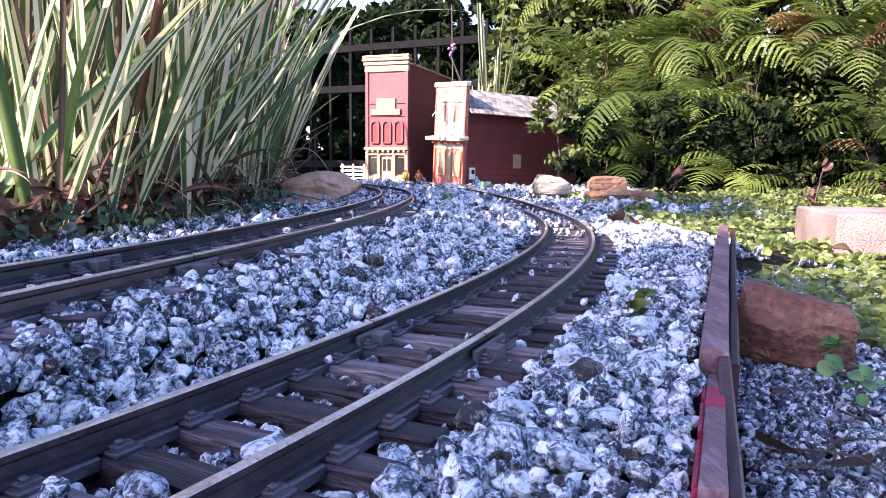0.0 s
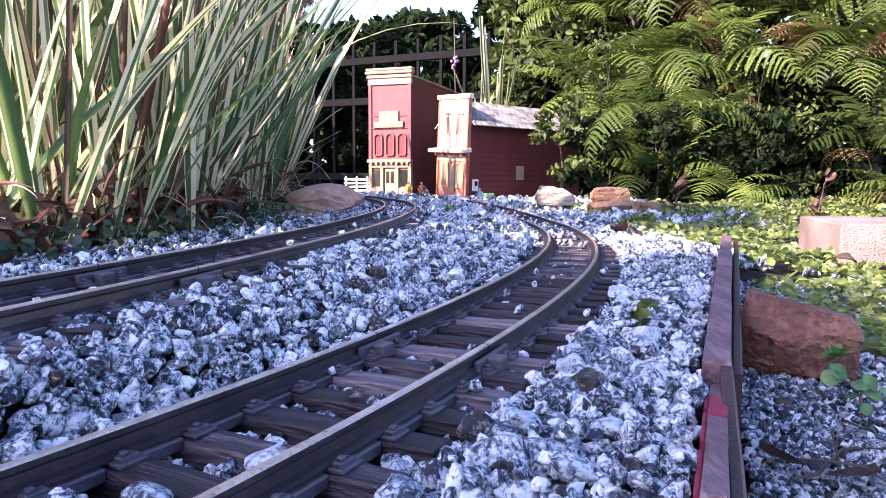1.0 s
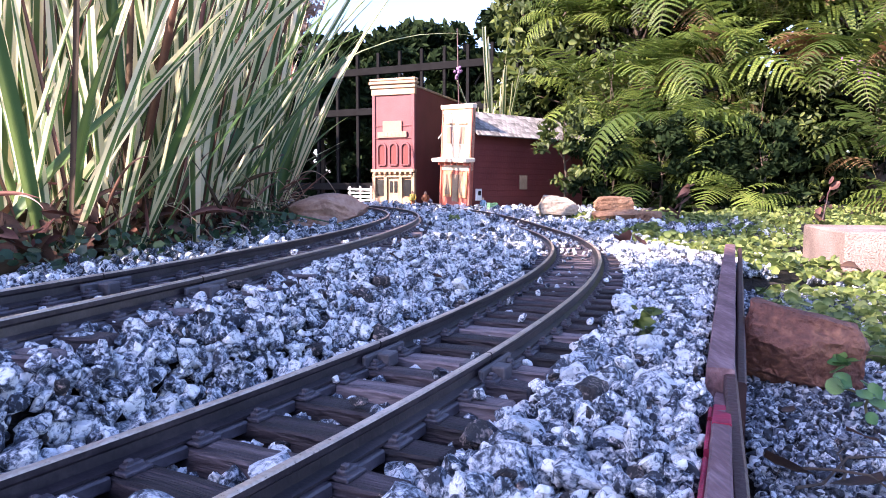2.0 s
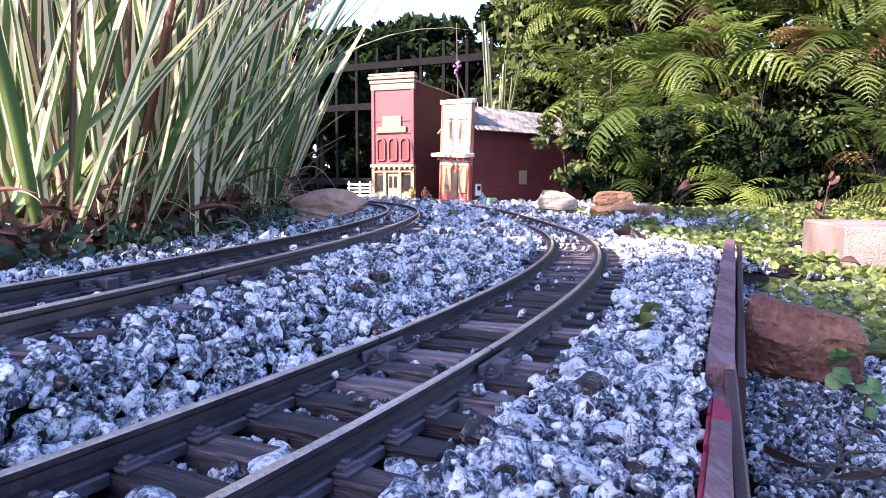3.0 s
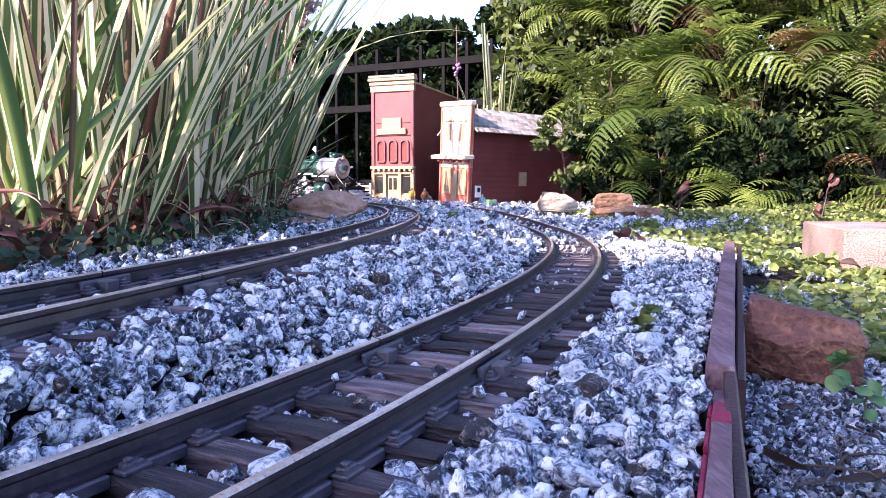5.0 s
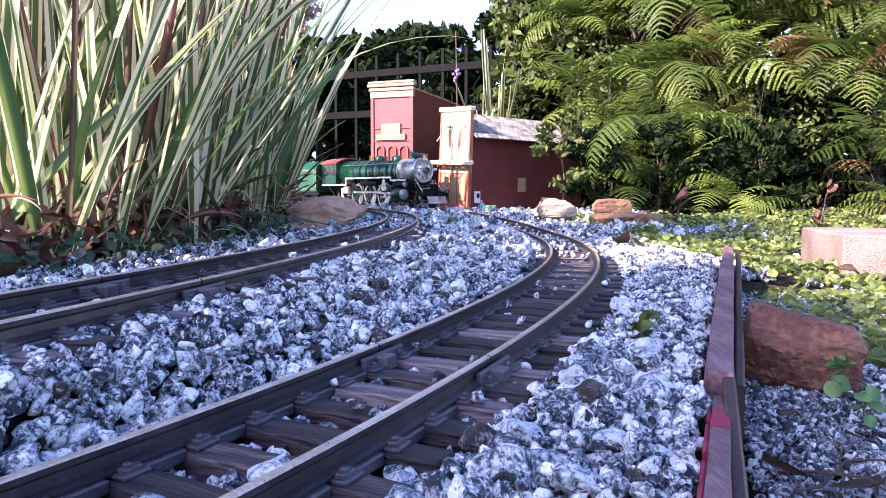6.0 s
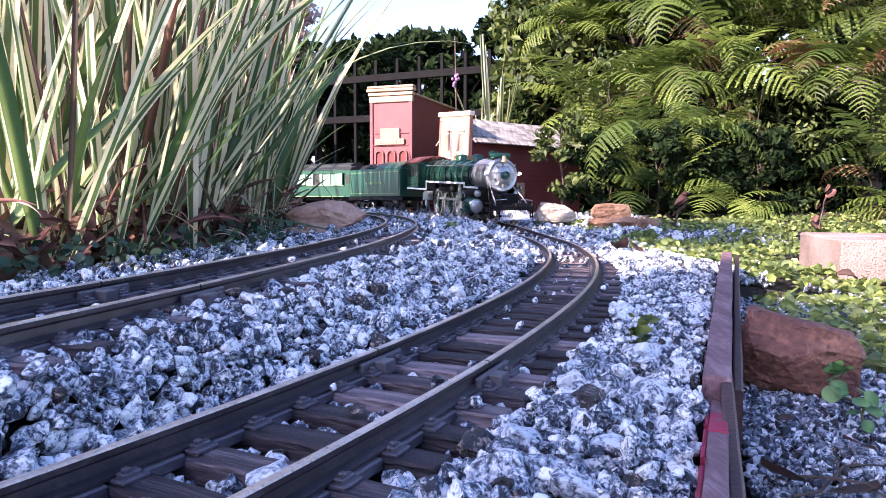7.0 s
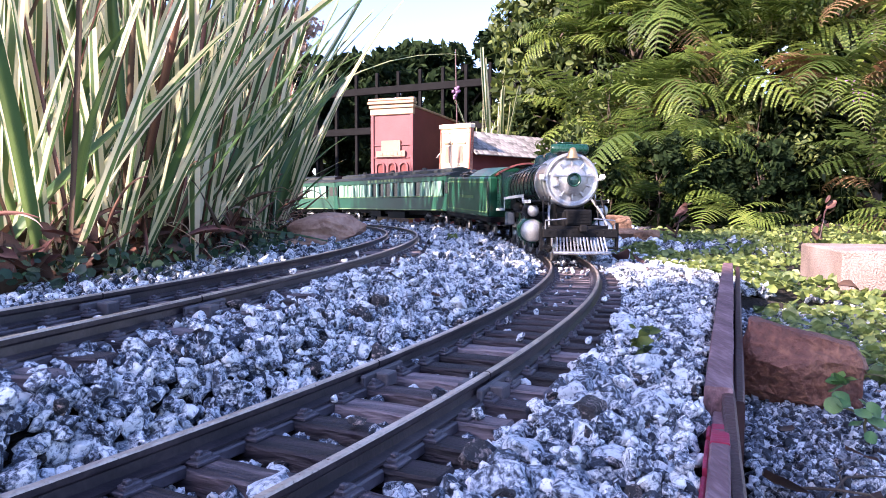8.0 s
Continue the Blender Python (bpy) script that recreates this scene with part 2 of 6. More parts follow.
# ================= mesh helpers =================
def mesh_of(name, verts, faces, material, uvs=None, smooth=False):
    me = bpy.data.meshes.new(name)
    me.from_pydata([tuple(v) for v in verts], [], faces)
    mats = material if isinstance(material, (list, tuple)) else [material]
    for m in mats:
        me.materials.append(m)
    if uvs is not None:
        layer = me.uv_layers.new(name="UVMap")
        layer.data.foreach_set("uv", np.array([uvs[i] for f in faces for i in f], dtype=np.float32).ravel())
    if smooth:
        me.polygons.foreach_set("use_smooth", [True] * len(me.polygons))
    me.update()
    return me


def part(name, bm, material, parent=None, label="", m=None, smooth=False):
    """Links a bmesh (or a ready mesh) as one object under a thing or a part."""
    if isinstance(bm, bpy.types.Mesh):
        me = bm
    else:
        me = bpy.data.meshes.new(name)
        bmesh.ops.recalc_face_normals(bm, faces=bm.faces)
        bm.to_mesh(me)
        bm.free()
        for x in (material if isinstance(material, (list, tuple)) else [material]):
            me.materials.append(x)
        if smooth:
            me.polygons.foreach_set("use_smooth", [True] * len(me.polygons))
    ob = new(name, me)
    if parent is not None:
        ob.parent = parent
    if m is not None:
        ob.matrix_basis = m
    return tagged(ob, label)


def holder(name, m=None, label="", category="", group="", kind=""):
    ob = new(name)
    ob.empty_display_size = 0.02
    if m is not None:
        ob.matrix_basis = m
    return tagged(ob, label, category, group, kind)


def add_box(bm, size, at=(0, 0, 0), rot=None, bevel=0.0, mi=0):
    """A box of that size centred at a place, its edges bevelled."""
    mtx = Matrix.Translation(at) @ (rot if rot is not None else Matrix()) @ Matrix.Diagonal((*size, 1))
    g = bmesh.ops.create_cube(bm, size=1.0, matrix=mtx)
    vs = g["verts"]
    fs = list({f for v in vs for f in v.link_faces})
    if bevel:
        es = list({e for v in vs for e in v.link_edges})
        r = bmesh.ops.bevel(bm, geom=es, offset=bevel, segments=1, affect="EDGES", profile=0.7)
        fs = list(set(r["faces"]) | {f for f in fs if f.is_valid})
    for f in fs:
        f.material_index = mi
    return bm


def add_cyl(bm, r, length, at=(0, 0, 0), axis="z", seg=16, r2=None, mi=0):
    rot = {"z": Matrix(), "x": Matrix.Rotation(radians(90), 4, "Y"), "y": Matrix.Rotation(radians(-90), 4, "X")}[axis]
    g = bmesh.ops.create_cone(bm, cap_ends=True, segments=seg, radius1=r, radius2=r if r2 is None else r2, depth=length, matrix=Matrix.Translation(at) @ rot)
    for f in {f for v in g["verts"] for f in v.link_faces}:
        f.material_index = mi
    return bm


def add_lathe(bm, profile, at=(0, 0, 0), axis="z", seg=24, mi=0):
    """profile: (radius, along) pairs, turned about an axis."""
    rot = {"z": Matrix(), "x": Matrix.Rotation(radians(90), 4, "Y"), "y": Matrix.Rotation(radians(-90), 4, "X")}[axis]
    M = Matrix.Translation(at) @ rot
    rings = []
    for r, h in profile:
        if r < 1e-6:
            rings.append([bm.verts.new(M @ Vector((0, 0, h)))])
        else:
            rings.append([bm.verts.new(M @ Vector((r * math.cos(2 * math.pi * i / seg), r * math.sin(2 * math.pi * i / seg), h))) for i in range(seg)])
    for a, b in zip(rings[:-1], rings[1:]):
        for i in range(seg):
            j = (i + 1) % seg
            if len(a) == 1 and len(b) == 1:
                continue
            if len(a) == 1:
                f = bm.faces.new((a[0], b[i], b[j]))
            elif len(b) == 1:
                f = bm.faces.new((a[i], a[j], b[0]))
            else:
                f = bm.faces.new((a[i], a[j], b[j], b[i]))
            f.material_index = mi
    return bm


def add_tube(bm, pts, r, seg=8, mi=0, taper=1.0):
    """A round bar along points."""
    pts = [Vector(p) for p in pts]
    rings = []
    for i, p in enumerate(pts):
        d = (pts[min(i + 1, len(pts) - 1)] - pts[max(i - 1, 0)]).normalized()
        u = d.cross(Vector((0.13, 0.21, 1)) if abs(d.z) < 0.95 else Vector((1, 0, 0))).normalized()
        v = d.cross(u)
        rr = r * (1 + (taper - 1) * i / (len(pts) - 1))
        rings.append([bm.verts.new(p + rr * (math.cos(2 * math.pi * k / seg) * u + math.sin(2 * math.pi * k / seg) * v)) for k in range(seg)])
    for a, b in zip(rings[:-1], rings[1:]):
        for k in range(seg):
            f = bm.faces.new((a[k], a[(k + 1) % seg], b[(k + 1) % seg], b[k]))
            f.material_index = mi
    bm.faces.new(rings[0][::-1]).material_index = mi
    bm.faces.new(rings[-1]).material_index = mi
    return bm


def add_prism(bm, outline, depth, M=None, mi=0):
    """An outline in the x-z plane, given thickness along y."""
    M = M or Matrix()
    a = [bm.verts.new(M @ Vector((x, -depth / 2, z))) for x, z in outline]
    b = [bm.verts.new(M @ Vector((x, depth / 2, z))) for x, z in outline]
    n = len(outline)
    fs = [bm.faces.new(a), bm.faces.new(b[::-1])]
    for i in range(n):
        fs.append(bm.faces.new((a[i], b[i], b[(i + 1) % n], a[(i + 1) % n])))
    for f in fs:
        f.material_index = mi
    return bm


def B():
    return bmesh.new()


# ================= the lie of the land =================
YC, XM, R_NEAR, R_FAR = 1.010, 0.1606, 1.849, 1.56     # main line: two arcs that meet where the line runs straight ahead


def main_z(y):
    return float(np.interp(y, [0.0, 0.35, 0.6, 0.8, 1.0, 1.12, 1.22, 1.39, 1.55, 1.70, 1.85, 2.2, 3.0], [0.0, -0.0005, -0.002, -0.004, -0.005, -0.0045, -0.002, 0.0055, 0.0125, 0.0175, 0.020, 0.021, 0.021]))


def main_line(s):
    """Rail-head centre and heading of the main line; s runs away from the eye, 0 where it points straight ahead."""
    r = R_FAR if s > 0 else R_NEAR
    a = s / r
    x, y = XM - r + r * math.cos(a), YC + r * math.sin(a)
    return Vector((x, y, main_z(y))), a


YC2, XM2, R2_NEAR, R2_FAR = 0.90, -0.0575, 3.2, 1.9


def side_z(y):
    return float(np.interp(y, [0.0, 0.2, 0.5, 0.9, 1.2, 2.0, 3.0], [0.0225, 0.0225, 0.0215, 0.0215, 0.0225, 0.024, 0.024]))


def side_line(s):
    r = R2_FAR if s > 0 else R2_NEAR
    a = s / r
    x, y = XM2 - r + r * math.cos(a), YC2 + r * math.sin(a)
    return Vector((x, y, side_z(y))), a


def x_main(y):
    r = R_FAR if y > YC else R_NEAR
    return XM - r + math.sqrt(max(0.0, r * r - (y - YC) ** 2))


def x_side(y):
    r = R2_FAR if y > YC2 else R2_NEAR
    return XM2 - r + math.sqrt(max(0.0, r * r - (y - YC2) ** 2))


BOARD_A, BOARD_B = Vector((0.0998, 0.242, -0.0075)), Vector((0.2978, 0.71, 0.0025))


def x_board(y):
    return BOARD_A.x + (BOARD_B.x - BOARD_A.x) * (y - BOARD_A.y) / (BOARD_B.y - BOARD_A.y)


def land(x, y):
    """Height of the ground's surface."""
    yy = min(max(y, 0.0), 2.4)
    x1, x2 = x_main(yy), x_side(yy)
    z1, z2 = main_z(yy) - 0.0125, side_z(yy) - 0.0125
    mid = (x1 + x2) / 2
    xl, xr = min(x2 + 0.032, mid - 0.004), max(x1 - 0.036, mid + 0.004)
    xs = [x2 - 0.9, x2 - 0.25, x2 - 0.06, xl, mid, xr, x1 + 0.06, x1 + 0.13, x1 + 0.30, x1 + 2.0]
    mound = 0.008 if yy < 1.3 else 0.0
    lo = float(np.interp(yy, [0.0, 0.3, 0.72, 0.95, 1.15, 1.3], [-0.05, -0.048, -0.05, -0.046, -0.02, 0.0]))
    xb = x_board(max(yy, 0.13))
    if yy < 0.72 and x > xb - 0.003:
        z = float(np.interp(x, [xb, xb + 0.25, xb + 2], [lo, lo + 0.003, lo + 0.02]))
    else:
        z = float(np.interp(x, xs, [z2 + 0.004, z2 + 0.004, z2, z2, (z1 + z2) / 2 + mound, z1 + 0.0085, z1 + 0.001, z1 + 0.0, min(z1 + 0.005, lo + 0.006), min(z1 + 0.02, lo + 0.02)]))
    return z + 0.003 * noise.noise(Vector((x * 9, y * 9, 0)))


# ---- ground sheet out to the horizon ----
def axis_steps(a, b, fine, far):
    pos = list(np.arange(a, b + 1e-9, fine))
    step, lo, hi = fine, a, b
    while hi < far:
        step *= 1.6
        lo, hi = lo - step, hi + step
        pos = [lo] + pos + [hi]
    return pos


def build_ground():
    gx, gy = axis_steps(-0.9, 1.1, 0.0125, 900), axis_steps(-0.2, 2.6, 0.0125, 900)
    verts = [(x, y, land(x, y) - 0.009) for y in gy for x in gx]
    nx = len(gx)
    faces = [(j * nx + i, j * nx + i + 1, (j + 1) * nx + i + 1, (j + 1) * nx + i) for j in range(len(gy) - 1) for i in range(nx - 1)]
    tagged(new("ground", mesh_of("ground", verts, faces, M_SOIL, smooth=True)), "dark gritty garden soil under the gravel", "ground", kind="structure")


build_ground()


PITCH = 0.0212     # of the sleepers


# ---- crushed granite ----
def stone_shapes(count, level, seed):
    rng = np.random.RandomState(seed)
    bm = B()
    bmesh.ops.create_icosphere(bm, subdivisions=level, radius=1.0)
    base = np.array([v.co[:] for v in bm.verts])
    faces = np.array([[v.index for v in f.verts] for f in bm.faces])
    bm.free()
    shapes = []
    for k in range(count):
        v = base * np.array([1.0, rng.uniform(0.62, 0.95), rng.uniform(0.5, 0.8)])
        for c in range(11):
            d = rng.normal(size=3)
            d /= np.linalg.norm(d)
            h = rng.uniform(0.24, 0.56)
            over = np.maximum(0, v @ d - h)
            v = v - over[:, None] * d * 1.0
        v = v / np.abs(v).max() * 0.95
        v += np.array([[noise.noise(Vector(p * 2.3 + k)) * 0.10 + noise.noise(Vector(p * 5 + k)) * 0.10 + noise.noise(Vector(p * 11 + k)) * 0.06] for p in base]) * base
        shapes.append(v)
    return shapes, faces


def scatter_stones(name, places, level, material, seed):
    """places: x, y, z, radius."""
    rng = np.random.RandomState(seed)
    shapes, faces = stone_shapes(14, level, seed + 5)
    allv, allf, off = [], [], 0
    for x, y, z, r in places:
        v = shapes[rng.randint(len(shapes))]
        q = Euler(rng.uniform(-math.pi, math.pi, 3) * np.array([0.35, 0.35, 1.0])).to_matrix()
        allv.append(v @ np.array(q).T * r + np.array([x, y, z]))
        allf.append(faces + off)
        off += len(v)
    V, F = np.concatenate(allv), np.concatenate(allf)
    me = bpy.data.meshes.new(name)
    me.vertices.add(len(V))
    me.vertices.foreach_set("co", V.astype(np.float32).ravel())
    me.loops.add(F.size)
    me.loops.foreach_set("vertex_index", F.astype(np.int32).ravel())
    me.polygons.add(len(F))
    me.polygons.foreach_set("loop_start", np.arange(0, F.size, 3, dtype=np.int32))
    me.materials.append(material)
    me.update(calc_edges=True)
    me.validate()
    return new(name, me)


def sleeper_gap(x, y, main):
    """How far a place lies from the nearest sleeper's middle, as a share of the pitch (0 to 0.5)."""
    if main:
        r = R_FAR if y > YC else R_NEAR
        s, s0 = math.atan2(y - YC, x - XM + r) * r, -1.02
    else:
        r = R2_FAR if y > YC2 else R2_NEAR
        s, s0 = math.atan2(y - YC2, x - XM2 + r) * r, -0.95
    k = (s - s0 - PITCH / 2) / PITCH
    return abs(k - round(k))


def gravel_places():
    rng = np.random.RandomState(11)
    near, mid, far, bed, side = [], [], [], [], []
    y = 0.06
    while y < 2.45:
        step = 0.0045 if y < 0.34 else 0.0052 if y < 0.6 else 0.0068 if y < 1.1 else 0.0095
        yy = min(y, 2.3)
        x1, x2 = x_main(yy), x_side(yy)
        half = 0.70 * (y + 0.05) + 0.02
        lo = max(-half, x2 - 0.125)
        hi = min(half, x1 + 0.10 + 0.16 * min(1.0, y) + (0.15 if y > 1.1 else 0))
        if y < 0.72:
            hi = min(half, x_board(y) + 0.16)
        x = lo
        while x < hi:
            px, py = x + rng.uniform(-.45, .45) * step, y + rng.uniform(-.45, .45) * step
            x += step
            if y < 0.72 and x_board(py) - (0.009 if py > 0.24 else 0.006) < px < x_board(py) + (0.010 if py > 0.27 else 0.014):
                continue
            d1, d2 = abs(px - x1) * math.cos(math.asin(max(-1, min(1, (yy - YC) / (R_FAR if yy > YC else R_NEAR))))), abs(px - x2)
            r = step * (0.48 + 0.62 * rng.rand() ** 2.2)
            z = land(px, py) + rng.uniform(-0.002, 0.0025)
            if rng.rand() < 0.05:
                r *= 1.6
            if py < 0.6 and 0.027 < px - x2 < 0.075:
                z += 0.0036 * min(1.0, (0.075 - px + x2) / 0.03)
            if d1 < (0.0262 if py < 0.5 and px < x1 else 0.041) or (d2 < 0.043 and not (py < 0.5 and px > x2 + 0.027)):
                zt = main_z(yy) if d1 < 0.043 else side_z(yy)
                d = d1 if d1 < 0.043 else d2
                gap = sleeper_gap(px, py, d1 < 0.043)
                r = min(r, 0.0048)
                z = zt - 0.0135 + rng.uniform(0, 0.0025)
                if gap < 0.30:
                    if rng.rand() > (0.035 if py < 0.7 else 0.25 if py < 0.85 else 0.7):
                        continue
                    z, r = zt - 0.0055, min(r, 0.0035)
                if 0.0185 < d < 0.0285:
                    z, r = zt - 0.0135, min(r, 0.003)
                elif rng.rand() < 0.12:
                    continue
            else:
                bed.append((px + rng.uniform(-.5, .5) * step, py + rng.uniform(-.5, .5) * step, z - 0.002, step * rng.uniform(0.75, 1.0)))
                bed.append((px + rng.uniform(-.6, .6) * step, py + rng.uniform(-.6, .6) * step, z - 0.001, step * rng.uniform(0.55, 0.8)))
            if y < 0.72 and px > x_board(py):
                r *= 0.75
            if y < 0.72 and px > x_board(py):
                side.append((px, py, z, r))
                continue
            (near if py < 0.27 else mid if py < 0.85 else far).append((px, py, z, r))
            if rng.rand() < 0.62 and d1 > (0.034 if px < x1 else 0.05) and d2 > 0.045:
                (near if py < 0.27 else mid if py < 0.85 else far).append((px + rng.uniform(-.5, .5) * step, py + rng.uniform(-.5, .5) * step, z + r * 0.8, r * rng.uniform(.6, 1.0)))
        y += step
    return near, mid, far, bed, side


g_near, g_mid, g_far, g_bed, g_side = gravel_places()
for nm, pl, lv in (("gravel", g_near, 3), ("gravel", g_mid, 2), ("gravel", g_far, 1), ("gravel", [p for p in g_bed if p[1] < 0.4], 2), ("gravel", [p for p in g_bed if p[1] >= 0.4], 1)):
    tagged(scatter_stones(nm, pl, lv, M_GRAVEL, 3 + lv), "crushed grey granite gravel with black flecks", "gravel", kind="stuff")


tagged(scatter_stones("gravel", g_side, 2, M_GRAVELDARK, 41), "darker granite gravel outside the edging board", "gravel", kind="stuff")


# ================= track =================
RAIL_H = 0.0066
RAIL = [(-0.0034, -RAIL_H), (-0.0034, -0.0059), (-0.0008, -0.0051), (-0.0006, -0.0027), (-0.0013, -0.0019), (-0.0013, -0.0005), (-0.0009, 0.0),
        (0.0009, 0.0), (0.0013, -0.0005), (0.0013, -0.0019), (0.0006, -0.0027), (0.0008, -0.0051), (0.0034, -0.0059), (0.0034, -RAIL_H)]
GAUGE = 0.0448     # between rail centres


def rail_mesh(line, s0, s1, off):
    n = max(2, int((s1 - s0) / 0.012))
    verts, faces, k = [], [], len(RAIL)
    for i in range(n + 1):
        p, a = line(s0 + (s1 - s0) * i / n)
        right = Vector((math.cos(a), math.sin(a), 0))
        c = p + right * off
        verts += [c + right * u + Vector((0, 0, w)) for u, w in RAIL]
    for i in range(n):
        for j in range(k):
            faces.append((i * k + j, i * k + (j + 1) % k, (i + 1) * k + (j + 1) % k, (i + 1) * k + j))
    faces += [tuple(range(k))[::-1], tuple(n * k + j for j in range(k))]
    me = mesh_of("rail", verts, faces, [M_RAIL, M_RAILTOP])
    for f in me.polygons:
        if len(f.vertices) == 4 and all(v % k in (5, 6, 7, 8) for v in f.vertices):
            f.material_index = 1
    return me


def sleeper_mesh(seed):
    """A wood-grained moulded sleeper with its four rail clips and the strips under the rails."""
    rng = random.Random(seed)
    bm = B()
    L, W, top = 0.083, 0.0105, -RAIL_H - 0.0008
    add_box(bm, (L, W, 0.0075), (0, 0, top - 0.00375), bevel=0.0006)
    bmesh.ops.subdivide_edges(bm, edges=[e for e in bm.edges if abs(e.verts[0].co.x - e.verts[1].co.x) > 0.05], cuts=9)
    for v in bm.verts:
        v.co.z += 0.0005 * noise.noise(Vector((v.co.x * 90, v.co.y * 400, seed * 3.1)))
        v.co.y += 0.0003 * noise.noise(Vector((v.co.x * 120, v.co.z * 90, seed * 5.3)))
    me = bpy.data.meshes.new("sleeper")
    bm.to_mesh(me)
    bm.free()
    me.materials.append(M_SLEEPER)
    return me


def plate_mesh():
    """Rail plate with its two clips, spike heads and the strip that runs on to the next sleeper."""
    bm = B()
    W, top = 0.0105, -RAIL_H - 0.0008
    add_box(bm, (0.0150, W * 0.72, 0.0012), (0, 0, top + 0.0004), bevel=0.0003)
    add_box(bm, (0.0096, 0.0125, 0.0034), (0, 0.0100, top - 0.0011), bevel=0.0005)
    for sd in (-1, 1):
        add_box(bm, (0.0028, W * 0.5, 0.0016), (sd * 0.0047, 0, top + 0.0013), bevel=0.0004)
        add_box(bm, (0.0018, 0.0018, 0.0013), (sd * 0.0050, -0.001, top + 0.0025), bevel=0.0003)
    me = bpy.data.meshes.new("rail_plate")
    bm.to_mesh(me)
    bm.free()
    me.materials.append(M_CHAIR)
    return me


def joiner_mesh():
    bm = B()
    for sd in (-1, 1):
        add_box(bm, (0.0020, 0.030, 0.0052), (sd * 0.0026, 0, -0.0052), bevel=0.0006)
        add_box(bm, (0.0055, 0.0075, 0.0050), (sd * 0.0058, -0.003, -0.0056), bevel=0.0005)
        add_cyl(bm, 0.0012, 0.002, (sd * 0.0042, 0.010, -0.005), "x", 8)
    add_box(bm, (0.0095, 0.030, 0.0012), (0, 0, -0.0088), bevel=0.0003)
    me = bpy.data.meshes.new("rail_joiner")
    bm.to_mesh(me)
    bm.free()
    me.materials.append(M_JOINER)
    return me


SLEEPERS = [sleeper_mesh(i) for i in range(5)]
JOINER = joiner_mesh()
PLATE = plate_mesh()


def build_track(line, s0, s1, joints, label):
    tr = holder("railway_track", label=label, category="track", group="garden railway tracks")
    cuts = [s0] + joints + [s1]
    for a, b in zip(cuts[:-1], cuts[1:]):
        for off in (-GAUGE / 2, GAUGE / 2):
            part("rail", rail_mesh(line, a + 0.0004, b - 0.0004, off), None, tr, "brown tarnished rail with worn bright head")
    rng = random.Random(4)
    s = s0 + PITCH / 2
    while s < s1:
        p, a = line(s)
        sl = part("sleeper", SLEEPERS[rng.randrange(5)], None, tr, m=Matrix.Translation(p) @ Matrix.Rotation(a + rng.uniform(-.015, .015), 4, "Z"))
        for off in (-GAUGE / 2, GAUGE / 2):
            part("rail_plate", PLATE, None, sl, m=Matrix.Translation((off, 0, 0)))
        s += PITCH
    for j in joints:
        p, a = line(j)
        right = Vector((math.cos(a), math.sin(a), 0))
        for off in (-GAUGE / 2, GAUGE / 2):
            part("rail_joiner", JOINER, None, tr, "grey metal rail joiner", m=Matrix.Translation(p + right * off) @ Matrix.Rotation(a, 4, "Z"))
    return tr


build_track(main_line, -1.02, 5.3, [-0.788, 0.45, 2.2], "curved model railway track on dark wooden sleepers in gravel")
build_track(side_line, -0.95, 1.25, [-0.63, 0.55], "second model railway track curving beside the plants")


# ================= edging boards, rocks, block =================
def rock(name, size, at, material, seed, label, rz=0.0, cuts=10, level=4, category="rock", tilt=0.0, blocky=False):
    rng = np.random.RandomState(seed)
    bm = B()
    bmesh.ops.create_icosphere(bm, subdivisions=level, radius=1.0)
    V = np.array([v.co[:] for v in bm.verts])
    base = V.copy()
    for d in ((1, 0, 0), (-1, 0, 0), (0, 1, 0), (0, -1, 0), (0, 0, 1), (0, 0, -1)) if blocky else ():
        d = np.array(d) + rng.normal(size=3) * 0.16
        d /= np.linalg.norm(d)
        V -= np.maximum(0, V @ d - rng.uniform(0.58, 0.72))[:, None] * d * 0.95
    for c in range(cuts):
        d = rng.normal(size=3)
        d /= np.linalg.norm(d)
        V -= np.maximum(0, V @ d - rng.uniform(0.45, 0.75))[:, None] * d * 0.95
    for i, p in enumerate(base):
        k = noise.noise(Vector(p * 1.7 + seed)) * 0.10 + noise.noise(Vector(p * 5 + seed)) * 0.045 + noise.noise(Vector((p[0] * 3, p[1] * 3, p[2] * 14 + seed))) * 0.03 + noise.noise(Vector(p * 13 + seed)) * 0.02
        V[i] += p * k
    V = (V - (V.max(0) + V.min(0)) / 2) / (V.max(0) - V.min(0)) * np.array(size)
    for v, c in zip(bm.verts, V):
        v.co = c
    ob = part(name, bm, material)
    ob.matrix_basis = Matrix.Translation((at[0], at[1], at[2] + size[2] / 2)) @ Matrix.Rotation(radians(tilt), 4, "Y") @ Matrix.Rotation(radians(rz), 4, "Z")
    return tagged(ob, label, category)


